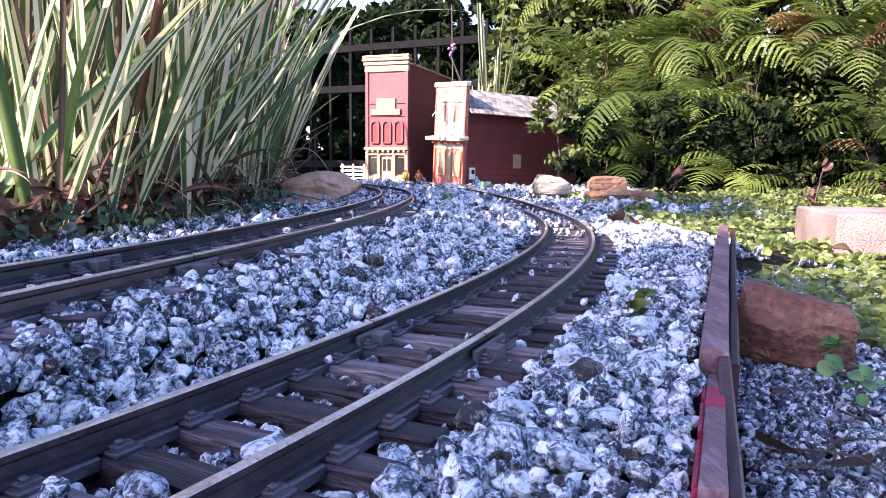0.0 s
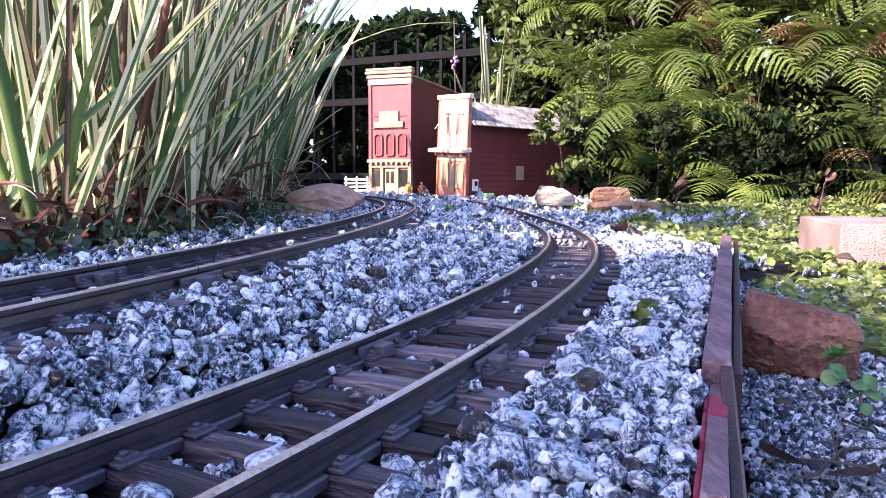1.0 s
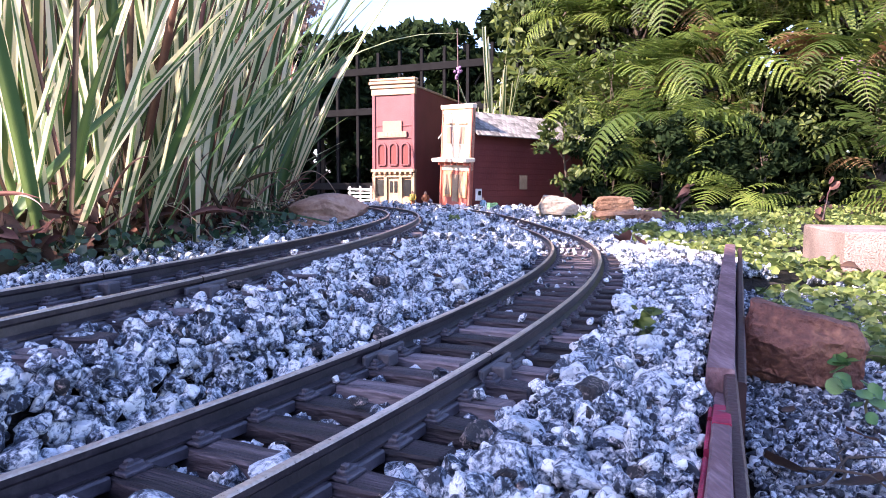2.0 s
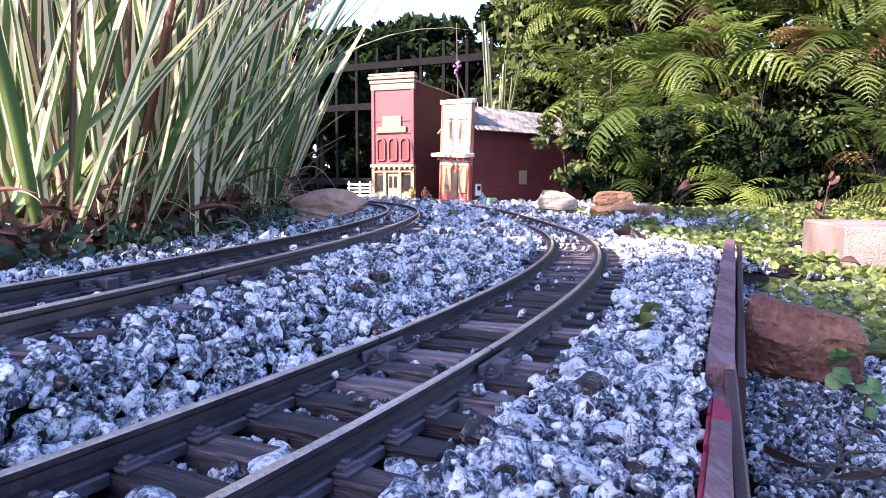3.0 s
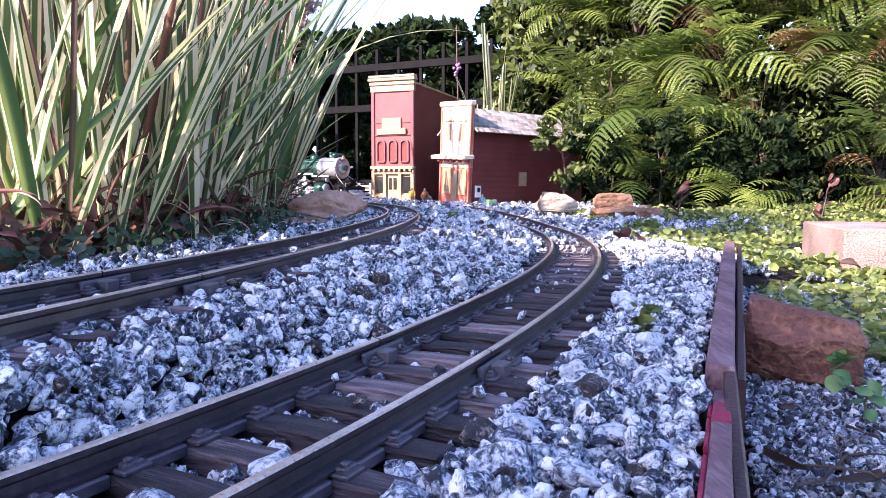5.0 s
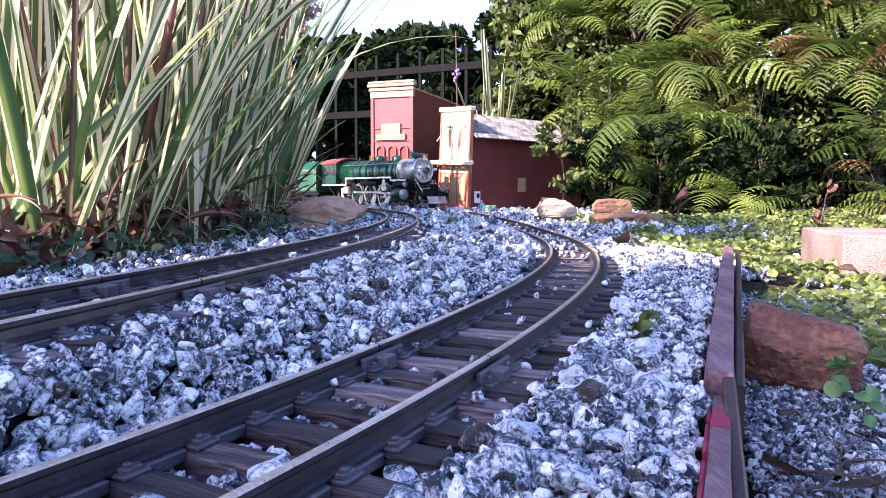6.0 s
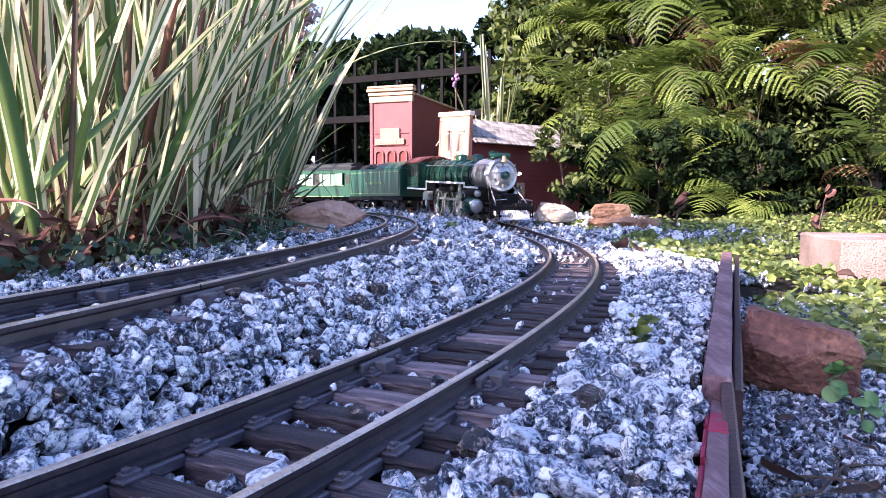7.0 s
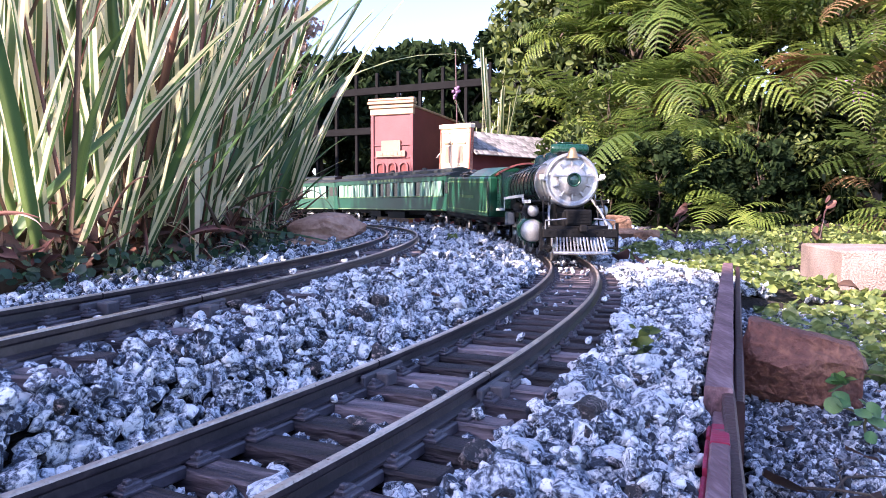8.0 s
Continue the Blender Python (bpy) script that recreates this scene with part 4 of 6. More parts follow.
def build_iron_fence():
    a, b = Vector((-1.9, 3.9, 0.0)), Vector((1.0, 2.55, 0.0))
    d = b - a
    ang = math.atan2(d.y, d.x)
    L = d.length
    f = holder("iron_fence", Matrix.Translation(a + Vector((0, 0, -0.02))) @ Matrix.Rotation(ang, 4, "Z"), "black iron garden fence in deep shade behind the models", "fence")
    for z in (0.62, 0.44, 0.10):
        bm = B()
        add_box(bm, (L, 0.022, 0.032), (L / 2, 0, z), None, 0.002)
        part("fence_rail", bm, M_IRON, f)
    n = int(L / 0.11)
    for k in range(n + 1):
        bm = B()
        add_box(bm, (0.014, 0.014, 0.70), (k * L / n, 0, 0.35), None, 0.001)
        part("picket", bm, M_IRON, f)


build_iron_fence()

bm = add_tube(B(), [(0.05, 2.34, 0.0), (0.052, 2.34, 0.2), (0.046, 2.34, 0.42), (0.042, 2.34, 0.60)], 0.0035, 6, 0, 0.6)
stalk = tagged(part("flower_stalk", bm, M_STAKE), "thin brown dry flower stalk behind the houses", "plant")
rr = random.Random(3)
bm = B()
for k in range(14):
    bmesh.ops.create_icosphere(bm, subdivisions=1, radius=0.006, matrix=Matrix.Translation((0.044 + rr.gauss(0, .006), 2.34 + rr.gauss(0, .006), 0.46 + rr.gauss(0, .012))))
part("flower_spike", bm, M_PURPLE, stalk, "purple-grey flower spike in bud")


# ================= plants =================
def blade_mesh(length, width, lean, bend, blunt, material, seed, twist=0.3):
    """A folded strap leaf that rises from the origin and arches towards +x. u across, v along."""
    rng = random.Random(seed)
    n = 12
    x = z = 0.0
    verts, uvs, faces = [], [], []
    ds = length / n
    th = radians(lean)
    for i in range(n + 1):
        s = i / n
        w = width * (0.55 + 0.45 * min(1, s * 4)) * (1.0 if s < 0.5 else (1 - (s - 0.5) * (0.25 if blunt else 1.0)) if (blunt or s < 0.62) else max(0.02, 0.88 * (1 - (s - 0.62) / 0.38) ** 0.75))
        tw = twist * s * (1 if seed % 2 else -1)
        up = Vector((-math.cos(th), 0, math.sin(th)))
        side = Vector((0, math.cos(tw), 0)) + up * math.sin(tw)
        nrm = up * math.cos(tw) - Vector((0, math.sin(tw), 0))
        c = Vector((x, 0, z))
        jag = rng.uniform(-.25, .25) * ds if (i == n and blunt) else 0
        for k, u in enumerate((-0.5, -0.22, 0.0, 0.22, 0.5)):
            fold = (0.5 - abs(u)) * 0.42
            off = Vector((math.sin(th), 0, math.cos(th))) * (jag * (k - 2))
            verts.append(c + side * (u * w) - nrm * (fold * w) + off)
            uvs.append((u + 0.5, s))
        th += radians(bend) / n * (0.4 + 1.2 * s) + radians(rng.uniform(-1, 1))
        x += math.sin(th) * ds
        z += math.cos(th) * ds
    for i in range(n):
        for k in range(4):
            a = i * 5 + k
            faces.append((a, a + 1, a + 6, a + 5))
    return mesh_of("blade", verts, faces, material, uvs, smooth=True)


def blades_library():
    rng = random.Random(17)
    lib = {"stripe": [], "green": [], "dead": [], "straw": []}
    for k in range(40):
        blunt = rng.random() < 0.6
        lib["stripe"].append(blade_mesh(rng.uniform(0.20, 0.56), rng.uniform(0.009, 0.0175), rng.uniform(0, 8), rng.choice((rng.uniform(-6, 12), rng.uniform(0, 30))), blunt, M_IRIS, k))
    for k in range(10):
        lib["green"].append(blade_mesh(rng.uniform(0.25, 0.55), rng.uniform(0.010, 0.018), rng.uniform(0, 10), rng.uniform(0, 40), rng.random() < .4, M_IRISGREEN, 50 + k))
    for k in range(10):
        lib["dead"].append(blade_mesh(rng.uniform(0.10, 0.26), rng.uniform(0.006, 0.013), rng.uniform(2, 26), rng.uniform(5, 75), rng.random() < .5, M_DEADBLADE, 70 + k, 2.6))
    for k in range(5):
        lib["dead"].append(blade_mesh(rng.uniform(0.30, 0.55), rng.uniform(0.005, 0.009), rng.uniform(0, 8), rng.uniform(-4, 16), True, M_DEADBLADE, 90 + k, 0.6))
    for k in range(5):
        lib["straw"].append(blade_mesh(rng.uniform(0.06, 0.2), rng.uniform(0.004, 0.010), rng.uniform(5, 40), rng.uniform(30, 130), False, M_STRAWBLADE, 130 + k, 1.8))
    return lib


M_STRAWBLADE = leafmat("bleached_blade", (0.34, 0.23, 0.16), (0.52, 0.42, 0.32), stripes=False, trans=0.15, rough=0.7, hue=0.7)
BLADES = blades_library()


def build_clump(x, y, rng, count, lean_x=18, scale=1.0, litter=9):
    """A fan of strap leaves that cross one another, dead ones hanging about its foot."""
    c = holder("flax_clump", Matrix.Translation((x, y, land(x, y) - 0.008)), "clump of tall cream-striped strap leaves with cut tips", "plant", "striped flax clumps")
    for k in range(count):
        r = rng.random()
        kind = "stripe" if r < 0.66 else "green" if r < 0.82 else "dead"
        me = rng.choice(BLADES[kind])
        az = rng.gauss(0, 50) if rng.random() < 0.68 else rng.uniform(90, 270)
        lean = rng.choice((rng.uniform(-4, 14), rng.gauss(lean_x, 12), rng.gauss(lean_x + 6, 14)))
        if abs(az) > 90:
            lean = rng.uniform(0, 16)
        lean = min(lean, 33 if y < 0.9 else 20)
        if kind == "dead":
            me = rng.choice(BLADES["dead"][10:])
            lean = rng.uniform(-6, 22)
        m = Matrix.Translation((rng.uniform(-.04, .04), rng.uniform(-.05, .05), 0)) @ Matrix.Rotation(radians(az), 4, "Z") @ Matrix.Rotation(radians(lean), 4, "Y") @ Matrix.Rotation(radians(rng.uniform(-60, 60)), 4, "Z")
        b = part("dead_blade" if kind == "dead" else "blade", me, None, c, m=m @ Matrix.Scale(scale * rng.uniform(0.75, 1.15), 4))
        if kind == "dead":
            b["label"] = "dry rust-brown blade"
    for k in range(litter):
        m = Matrix.Translation((rng.uniform(-.03, .06), rng.uniform(-.06, .06), rng.uniform(0.002, 0.05))) @ Matrix.Rotation(radians(rng.uniform(-130, 130)), 4, "Z") @ Matrix.Rotation(radians(rng.uniform(5, 70)), 4, "Y")
        b = part("dead_blade", rng.choice(BLADES["straw"] if k % 4 == 0 else BLADES["dead"][:10]), None, c, m=m @ Matrix.Scale(rng.uniform(0.2, 0.48) * (0.65 if y < 0.62 else 1.0), 4))
        b["label"] = "bleached curled dead blade" if k % 4 == 0 else "dry rust-brown blade"


def flax_edge(y):
    """Where the flax begins beside the side track."""
    return float(np.interp(y, [0.36, 0.7, 1.1, 1.5, 1.75], [-0.262, -0.275, -0.335, -0.415, -0.45]))


def build_flax():
    rng = random.Random(5)
    for back, y0, n, count, scale in ((0.0, 0.38, 13, 22, 0.9), (0.10, 0.42, 11, 22, 1.05), (0.22, 0.5, 9, 16, 1.15), (0.36, 0.8, 6, 13, 1.25)):
        for k in range(n):
            y = y0 + (k + rng.uniform(.1, .9)) * (1.72 - y0) / n
            x = flax_edge(y) - back + rng.uniform(-.03, .025)
            near = float(np.interp(y, [0.4, 0.75], [0.66, 1.0]))
            build_clump(x, y, rng, int(count / near), 19 if y < 0.9 else 12, scale * near, 20 if back < 0.05 else 12 if back < 0.15 else 4)


build_flax()
frng = random.Random(91)
for fx, fy in ((-0.43, 1.60), (-0.47, 1.70), (-0.40, 1.50)):
    build_clump(fx, fy, frng, 14, 16, 0.9)


def build_strands():
    """Dry tan strands that arch about the foot of the flax."""
    rng = random.Random(23)
    for k in range(13):
        y = rng.uniform(0.42, 1.4)
        x = flax_edge(y) + 0.03 + rng.uniform(-.04, .03)
        L, up, az = rng.uniform(0.05, 0.13), rng.uniform(0.02, 0.07), rng.uniform(-70, 60)
        dx, dy, sway = math.cos(radians(az)) * L, math.sin(radians(az)) * L * 0.6, rng.uniform(-.012, .012)
        pts = [(dx * t, dy * t + sway * math.sin(t * 3), max(0.003, up * 4 * t * (1.06 - t))) for t in [i / 15 for i in range(16)]]
        ob = part("dry_strand", add_tube(B(), pts, rng.uniform(0.0007, 0.0014), 6, 0, 0.4), M_STRAW, m=Matrix.Translation((x, y, land(x, y))))
        tagged(ob, "dry tan leaf strand arching at the foot of the flax", "leaf", "dry strands")


def build_dead_litter():
    """Brown dead leaf scraps heaped about the foot of the flax."""
    rng = np.random.RandomState(29)
    pts = []
    for k in range(2600):
        y = rng.uniform(0.33, 1.5)
        x = flax_edge(y) + 0.045 - abs(rng.normal()) * 0.06
        pts.append((x, y, land(x, y) + 0.002 + 0.035 * rng.rand() ** 2))
    tagged(new("leaf_litter", leaf_cloud("leaf_litter", np.array(pts), 0.0105, M_LITTER, 30, 0.5, 6)), "dark brown dead leaf litter at the foot of the flax", "litter", kind="stuff")


M_LITTER = leafmat("leaf_litter", (0.05, 0.025, 0.017), (0.15, 0.085, 0.055), rand="island", stripes=False, trans=0.15, rough=0.8, hue=1.3, spec=0.2)
M_STRAW = mat("straw", [(0.2, 0.12, 0.07), (0.4, 0.27, 0.17), (0.55, 0.42, 0.3)], 60, 400, 0.7, bump=0.3)
build_strands()


def lone_blade(at, az, lean, me, label, name="strap_leaf", roll=0):
    ob = part(name, me, None, m=Matrix.Translation(at) @ Matrix.Rotation(radians(az), 4, "Z") @ Matrix.Rotation(radians(lean), 4, "Y") @ Matrix.Rotation(radians(roll), 4, "Z"))
    return tagged(ob, label, "leaf")


# long arching leaves that reach out over the line
lone_blade((-0.50, 1.40, -0.01), 2, 15, blade_mesh(0.74, 0.012, 10, 75, False, M_IRIS, 101, 0.1), "long pale arching strap leaf reaching over the buildings")
lone_blade((-0.48, 1.25, 0.0), 4, 34, blade_mesh(0.58, 0.014, 4, 6, False, M_IRISGREEN, 103, 0.1), "long green strap leaf leaning out of the clump")
lone_blade((-0.42, 1.36, 0.02), 10, 44, blade_mesh(0.27, 0.012, 8, 12, False, M_IRIS, 105, 0.1), "short striped strap leaf leaning out of the clump")
lone_blade((-0.34, 0.80, 0.045), -4, 88, blade_mesh(0.27, 0.010, 4, 14, False, M_IRISGREEN, 107, 0.1), "fallen green strap leaf lying towards the rocks")
# strap leaves behind the leaning house
crng = random.Random(31)
for k in range(3):
    c = holder("flax_clump", Matrix.Translation((0.145 + 0.03 * k, 2.42 + 0.03 * (k % 3), 0.0)), "thin clump of upright pale strap leaves behind the houses", "plant", "striped flax clumps")
    for j in range(7):
        part("blade", crng.choice(BLADES["stripe"]), None, c, m=Matrix.Rotation(radians(crng.uniform(0, 360)), 4, "Z") @ Matrix.Rotation(radians(crng.uniform(-6, 4)), 4, "Y") @ Matrix.Scale(crng.uniform(0.9, 1.35), 4))


# ---- ferns ----
def frond_mesh(length, arch_deg, seed, droop=0.25, material=None):
    """A fern frond from the origin arching to +x: a stalk with toothed leaflets on both sides."""
    rng = random.Random(seed)
    n = 25
    bow = rng.uniform(-0.5, 0.5)
    pts, th, p = [], radians(18), Vector((0, 0, 0))
    for i in range(n + 1):
        pts.append((p.copy(), th))
        th += radians(arch_deg) / n
        p = p + Vector((math.sin(th), bow * i / n, math.cos(th))) * (length / n)
    verts, faces, uvs, mi = [], [], [], []

    def quad(a, b, c, d, u=0.5):
        k = len(verts)
        verts.extend((a, b, c, d))
        uvs.extend(((u - .3, 0), (u + .3, 0), (u + .3, 1), (u - .3, 1)))
        faces.append((k, k + 1, k + 2, k + 3))
        mi.append(0)

    def stalk(a, b, w):
        k = len(verts)
        s = Vector((0, w, 0))
        verts.extend((a - s, a + s, b + s * 0.9, b - s * 0.9))
        uvs.extend([(0, 0)] * 4)
        faces.append((k, k + 1, k + 2, k + 3))
        mi.append(1)

    for i in range(n):
        stalk(pts[i][0], pts[i + 1][0], 0.0016 * (1 - i / n * 0.8))
    for i in range(4, n + 1):
        s = i / n
        pl = length * rng.uniform(0.19, 0.25) * (math.sin(min(1, (s - 0.12) / 0.3) * math.pi / 2)) * (1 - max(0, (s - 0.42) / 0.58) ** 1.25) + length * 0.012
        c, th = pts[i]
        fwd = Vector((math.sin(th), 0, math.cos(th)))
        up = Vector((-math.cos(th), 0, math.sin(th)))
        for sd in (-1, 1):
            dirn = (Vector((0, sd, 0)) + fwd * rng.uniform(.22, .5) + up * rng.uniform(-.2, .25)).normalized()
            m = 10
            for j in range(m):
                t = (j + 0.5) / m
                q = c + dirn * (pl * t) + Vector((0, 0, -droop * pl * t * t))
                leaf = pl * 0.062 * (1 - t * 0.55) + 0.0010
                wdt = pl / m * 0.5
                along = (dirn + Vector((0, 0, -droop * 2 * t))).normalized()
                nn = up
                perp = along.cross(nn).normalized()
                for s2 in (-1, 1):
                    tip = q + perp * (s2 * leaf) + along * (leaf * 0.35)
                    quad(q - along * wdt, q + along * wdt, tip + along * wdt * 1.05, tip - along * wdt * 0.8, 0.35 + 0.3 * rng.random())
    me = mesh_of("frond", verts, faces, [material or M_FERN, M_FERNSTALK], uvs)
    me.polygons.foreach_set("material_index", mi)
    return me


FRONDS = [frond_mesh(0.40, a, 200 + i, d) for i, (a, d) in enumerate(((80, .3), (115, .35), (135, .4), (150, .45), (95, .25), (125, .55), (70, .2), (105, .6)))]

DRY_FRONDS = [frond_mesh(0.40, 110, 221, 0.4, M_FERNDRY), frond_mesh(0.36, 140, 222, 0.6, M_FERNDRY)]


def build_fern(x, y, z, count, scale, rng, spread=(15, 60), az=(-180, 180)):
    f = holder("fern", Matrix.Translation((x, y, z)), "lush green fern with long toothed arching fronds", "fern", "ferns behind the track")
    for k in range(count):
        turn = rng.uniform(*az) if rng.random() < 0.35 else rng.uniform(-165, -15)
        m = Matrix.Translation((rng.uniform(-.05, .05), rng.uniform(-.05, .05), rng.uniform(-.04, .04))) @ Matrix.Rotation(radians(turn), 4, "Z") @ Matrix.Rotation(radians(rng.uniform(*spread) - 18), 4, "Y") @ Matrix.Rotation(radians(rng.uniform(-55, 55)), 4, "Z")
        dry = rng.random() < (0.16 if x > 0.85 else 0.05)
        part("frond", rng.choice(DRY_FRONDS if dry else FRONDS), None, f, "withered brown frond" if dry else "", m=m @ Matrix.Scale(scale * rng.uniform(0.7, 1.25), 4))


def build_ferns():
    rng = random.Random(77)
    # x, y, height of crown, fronds, size
    for x, y, z, n, s in ((0.52, 1.78, 0.05, 9, 0.62), (0.70, 1.66, 0.0, 8, 0.5), (1.02, 1.45, 0.0, 15, 0.55),
                          (0.56, 1.95, 0.12, 20, 0.75), (0.72, 1.95, 0.2, 12, 0.7), (1.16, 1.75, 0.12, 18, 0.75), (1.35, 1.75, 0.2, 18, 0.75),
                          (0.50, 2.25, 0.30, 18, 0.85), (0.68, 2.15, 0.36, 22, 0.85), (0.92, 2.2, 0.42, 16, 0.85), (1.18, 2.05, 0.36, 20, 0.85), (1.42, 2.0, 0.4, 16, 0.8),
                          (0.48, 2.45, 0.60, 18, 0.9), (0.75, 2.35, 0.62, 22, 0.95), (1.05, 2.3, 0.62, 20, 0.95), (1.4, 2.2, 0.62, 16, 0.9), (0.62, 2.5, 0.85, 16, 0.9), (0.95, 2.5, 0.88, 16, 0.95), (1.3, 2.45, 0.85, 14, 0.9)):
        build_fern(x, y, land(x, y) + z, n, s * 0.95, rng, (0, 60))
    # the front row, low over the ground cover
    for x, y, n, s in ((0.64, 1.46, 3, 0.32), (0.88, 1.28, 4, 0.38), (0.95, 1.16, 8, 0.5)):
        build_fern(x, y, land(x, y), n, s, rng, (25, 75))
    # two single sprays that stand out
    f = holder("fern", Matrix.Translation((0.52, 1.62, 0.22)), "bright sunlit fern spray hanging forward", "fern", "ferns behind the track")
    part("frond", FRONDS[2], None, f, m=Matrix.Rotation(radians(-165), 4, "Z") @ Matrix.Rotation(radians(38), 4, "Y") @ Matrix.Scale(0.8, 4))
    part("frond", FRONDS[1], None, f, m=Matrix.Rotation(radians(-15), 4, "Z") @ Matrix.Rotation(radians(35), 4, "Y") @ Matrix.Scale(0.7, 4))
    f = holder("fern", Matrix.Translation((0.66, 1.15, 0.17)), "bright sunlit fern spray hanging forward", "fern", "ferns behind the track")
    part("frond", FRONDS[4], None, f, m=Matrix.Rotation(radians(-8), 4, "Z") @ Matrix.Rotation(radians(72), 4, "Y") @ Matrix.Scale(0.5, 4))


build_ferns()


# ---- leaves in number: one mesh of many small leaves ----
def leaf_cloud(name, centres, size, material, seed, fold=0.25, shape=6, flat=0.0):
    """centres: n x 3 array. Each leaf is a small folded oval of its own tilt."""
    rng = np.random.RandomState(seed)
    n = len(centres)
    prof = [(-1, 0, 0), (-0.35, 0.42, fold), (0.35, 0.38, fold), (1, 0, 0), (0.35, -0.38, fold), (-0.35, -0.42, fold)] if shape == 6 else [(-0.9, 0, 0), (-0.55, 0.7, fold), (0.35, 0.8, fold), (0.9, 0, 0), (0.35, -0.8, fold), (-0.55, -0.7, fold)]
    P = np.array(prof)
    P[:, 2] *= 0.4
    ax = rng.normal(size=(n, 3))
    ax[:, 2] *= (1 - flat)
    ax /= np.linalg.norm(ax, axis=1)[:, None]
    nm = rng.normal(size=(n, 3)) * (1 - flat) + np.array([0, 0, 1.0]) * (0.7 + flat)
    bx = np.cross(nm, ax)
    bx /= np.linalg.norm(bx, axis=1)[:, None] + 1e-9
    cx = np.cross(ax, bx)
    s = size * rng.uniform(0.55, 1.3, n)
    V = centres[:, None, :] + s[:, None, None] * (P[None, :, 0:1] * ax[:, None, :] + P[None, :, 1:2] * bx[:, None, :] + P[None, :, 2:3] * cx[:, None, :])
    V = V.reshape(-1, 3)
    k = np.arange(n) * 6
    F = np.concatenate([np.stack([k, k + 1, k + 2, k + 3], 1), np.stack([k, k + 3, k + 4, k + 5], 1)])
    me = bpy.data.meshes.new(name)
    me.vertices.add(len(V))
    me.vertices.foreach_set("co", V.astype(np.float32).ravel())
    me.loops.add(F.size)
    me.loops.foreach_set("vertex_index", F.astype(np.int32).ravel())
    me.polygons.add(len(F))
    me.polygons.foreach_set("loop_start", np.arange(0, F.size, 4, dtype=np.int32))
    uvl = me.uv_layers.new(name="UVMap")
    uv = np.tile(np.array([[0.5, 0], [0.9, 0.3], [0.9, 0.7], [0.5, 1], [0.1, 0.7], [0.1, 0.3]], dtype=np.float32), (n, 1))
    uvl.data.foreach_set("uv", uv[F.ravel()].ravel())
    me.materials.append(material)
    me.update(calc_edges=True)
    return me


def build_cover():
    rng = np.random.RandomState(9)
    pts = []
    for k in range(19000):
        y = rng.uniform(0.36, 1.5)
        xl = x_board(y) + 0.03 + max(0, 0.03 * (0.72 - y)) if y < 0.72 else x_main(y) + 0.135 + 0.05 * math.sin(y * 11)
        x = xl + rng.uniform(0, 0.75) ** 1.3
        if y < 0.5 and x < 0.26:
            continue
        if y < 0.7 and x < xl + 0.05 and rng.rand() < 0.6:
            continue
        if y > 0.85 and noise.noise(Vector((x * 9, y * 9, 1))) < (y - 0.85) * 0.3 - 0.25:
            continue
        h = 0.006 + 0.022 * (0.5 + 0.5 * noise.noise(Vector((x * 14, y * 14, 3)))) * min(1, (x - xl) / 0.05)
        if 0.52 * y < x < 0.8 and y < 0.80:
            h = min(h, 0.006)
        pts.append((x, y, land(x, y) + rng.uniform(0.3, 1.0) * h))
    me = leaf_cloud("ground_cover", np.array(pts), 0.0055, M_COVER, 3, 0.15, 5, 0.35)
    tagged(new("ground_cover", me), "sunlit pale green creeping round-leaved ground cover", "ground cover", kind="stuff")
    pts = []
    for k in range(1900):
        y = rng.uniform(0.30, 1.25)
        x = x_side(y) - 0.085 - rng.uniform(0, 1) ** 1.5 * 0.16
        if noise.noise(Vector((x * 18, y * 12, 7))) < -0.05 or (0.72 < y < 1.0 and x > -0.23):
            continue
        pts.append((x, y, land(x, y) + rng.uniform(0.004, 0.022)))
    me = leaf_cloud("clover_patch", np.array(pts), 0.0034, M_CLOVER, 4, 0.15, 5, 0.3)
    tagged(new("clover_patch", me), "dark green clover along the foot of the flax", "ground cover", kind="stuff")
    pts = [(0.016 + rng.normal() * 0.006, 1.035 + rng.normal() * 0.006, land(0.016, 1.035) + rng.uniform(0.004, 0.014)) for k in range(22)]
    tagged(new("weed", leaf_cloud("weed", np.array(pts), 0.0042, M_COVER, 5, 0.2, 5)), "small bright green weed between the tracks", "weed", kind="stuff")
    pts = [(0.0875 + rng.normal() * 0.0028, 0.297 + rng.normal() * 0.003, -0.008 + rng.uniform(0.0, 0.014)) for k in range(22)]
    tagged(new("weed", leaf_cloud("weed", np.array(pts), 0.0042, M_SHRUBLEAF, 6, 0.2, 6)), "small green and rusty weed in the gravel", "weed", kind="stuff")


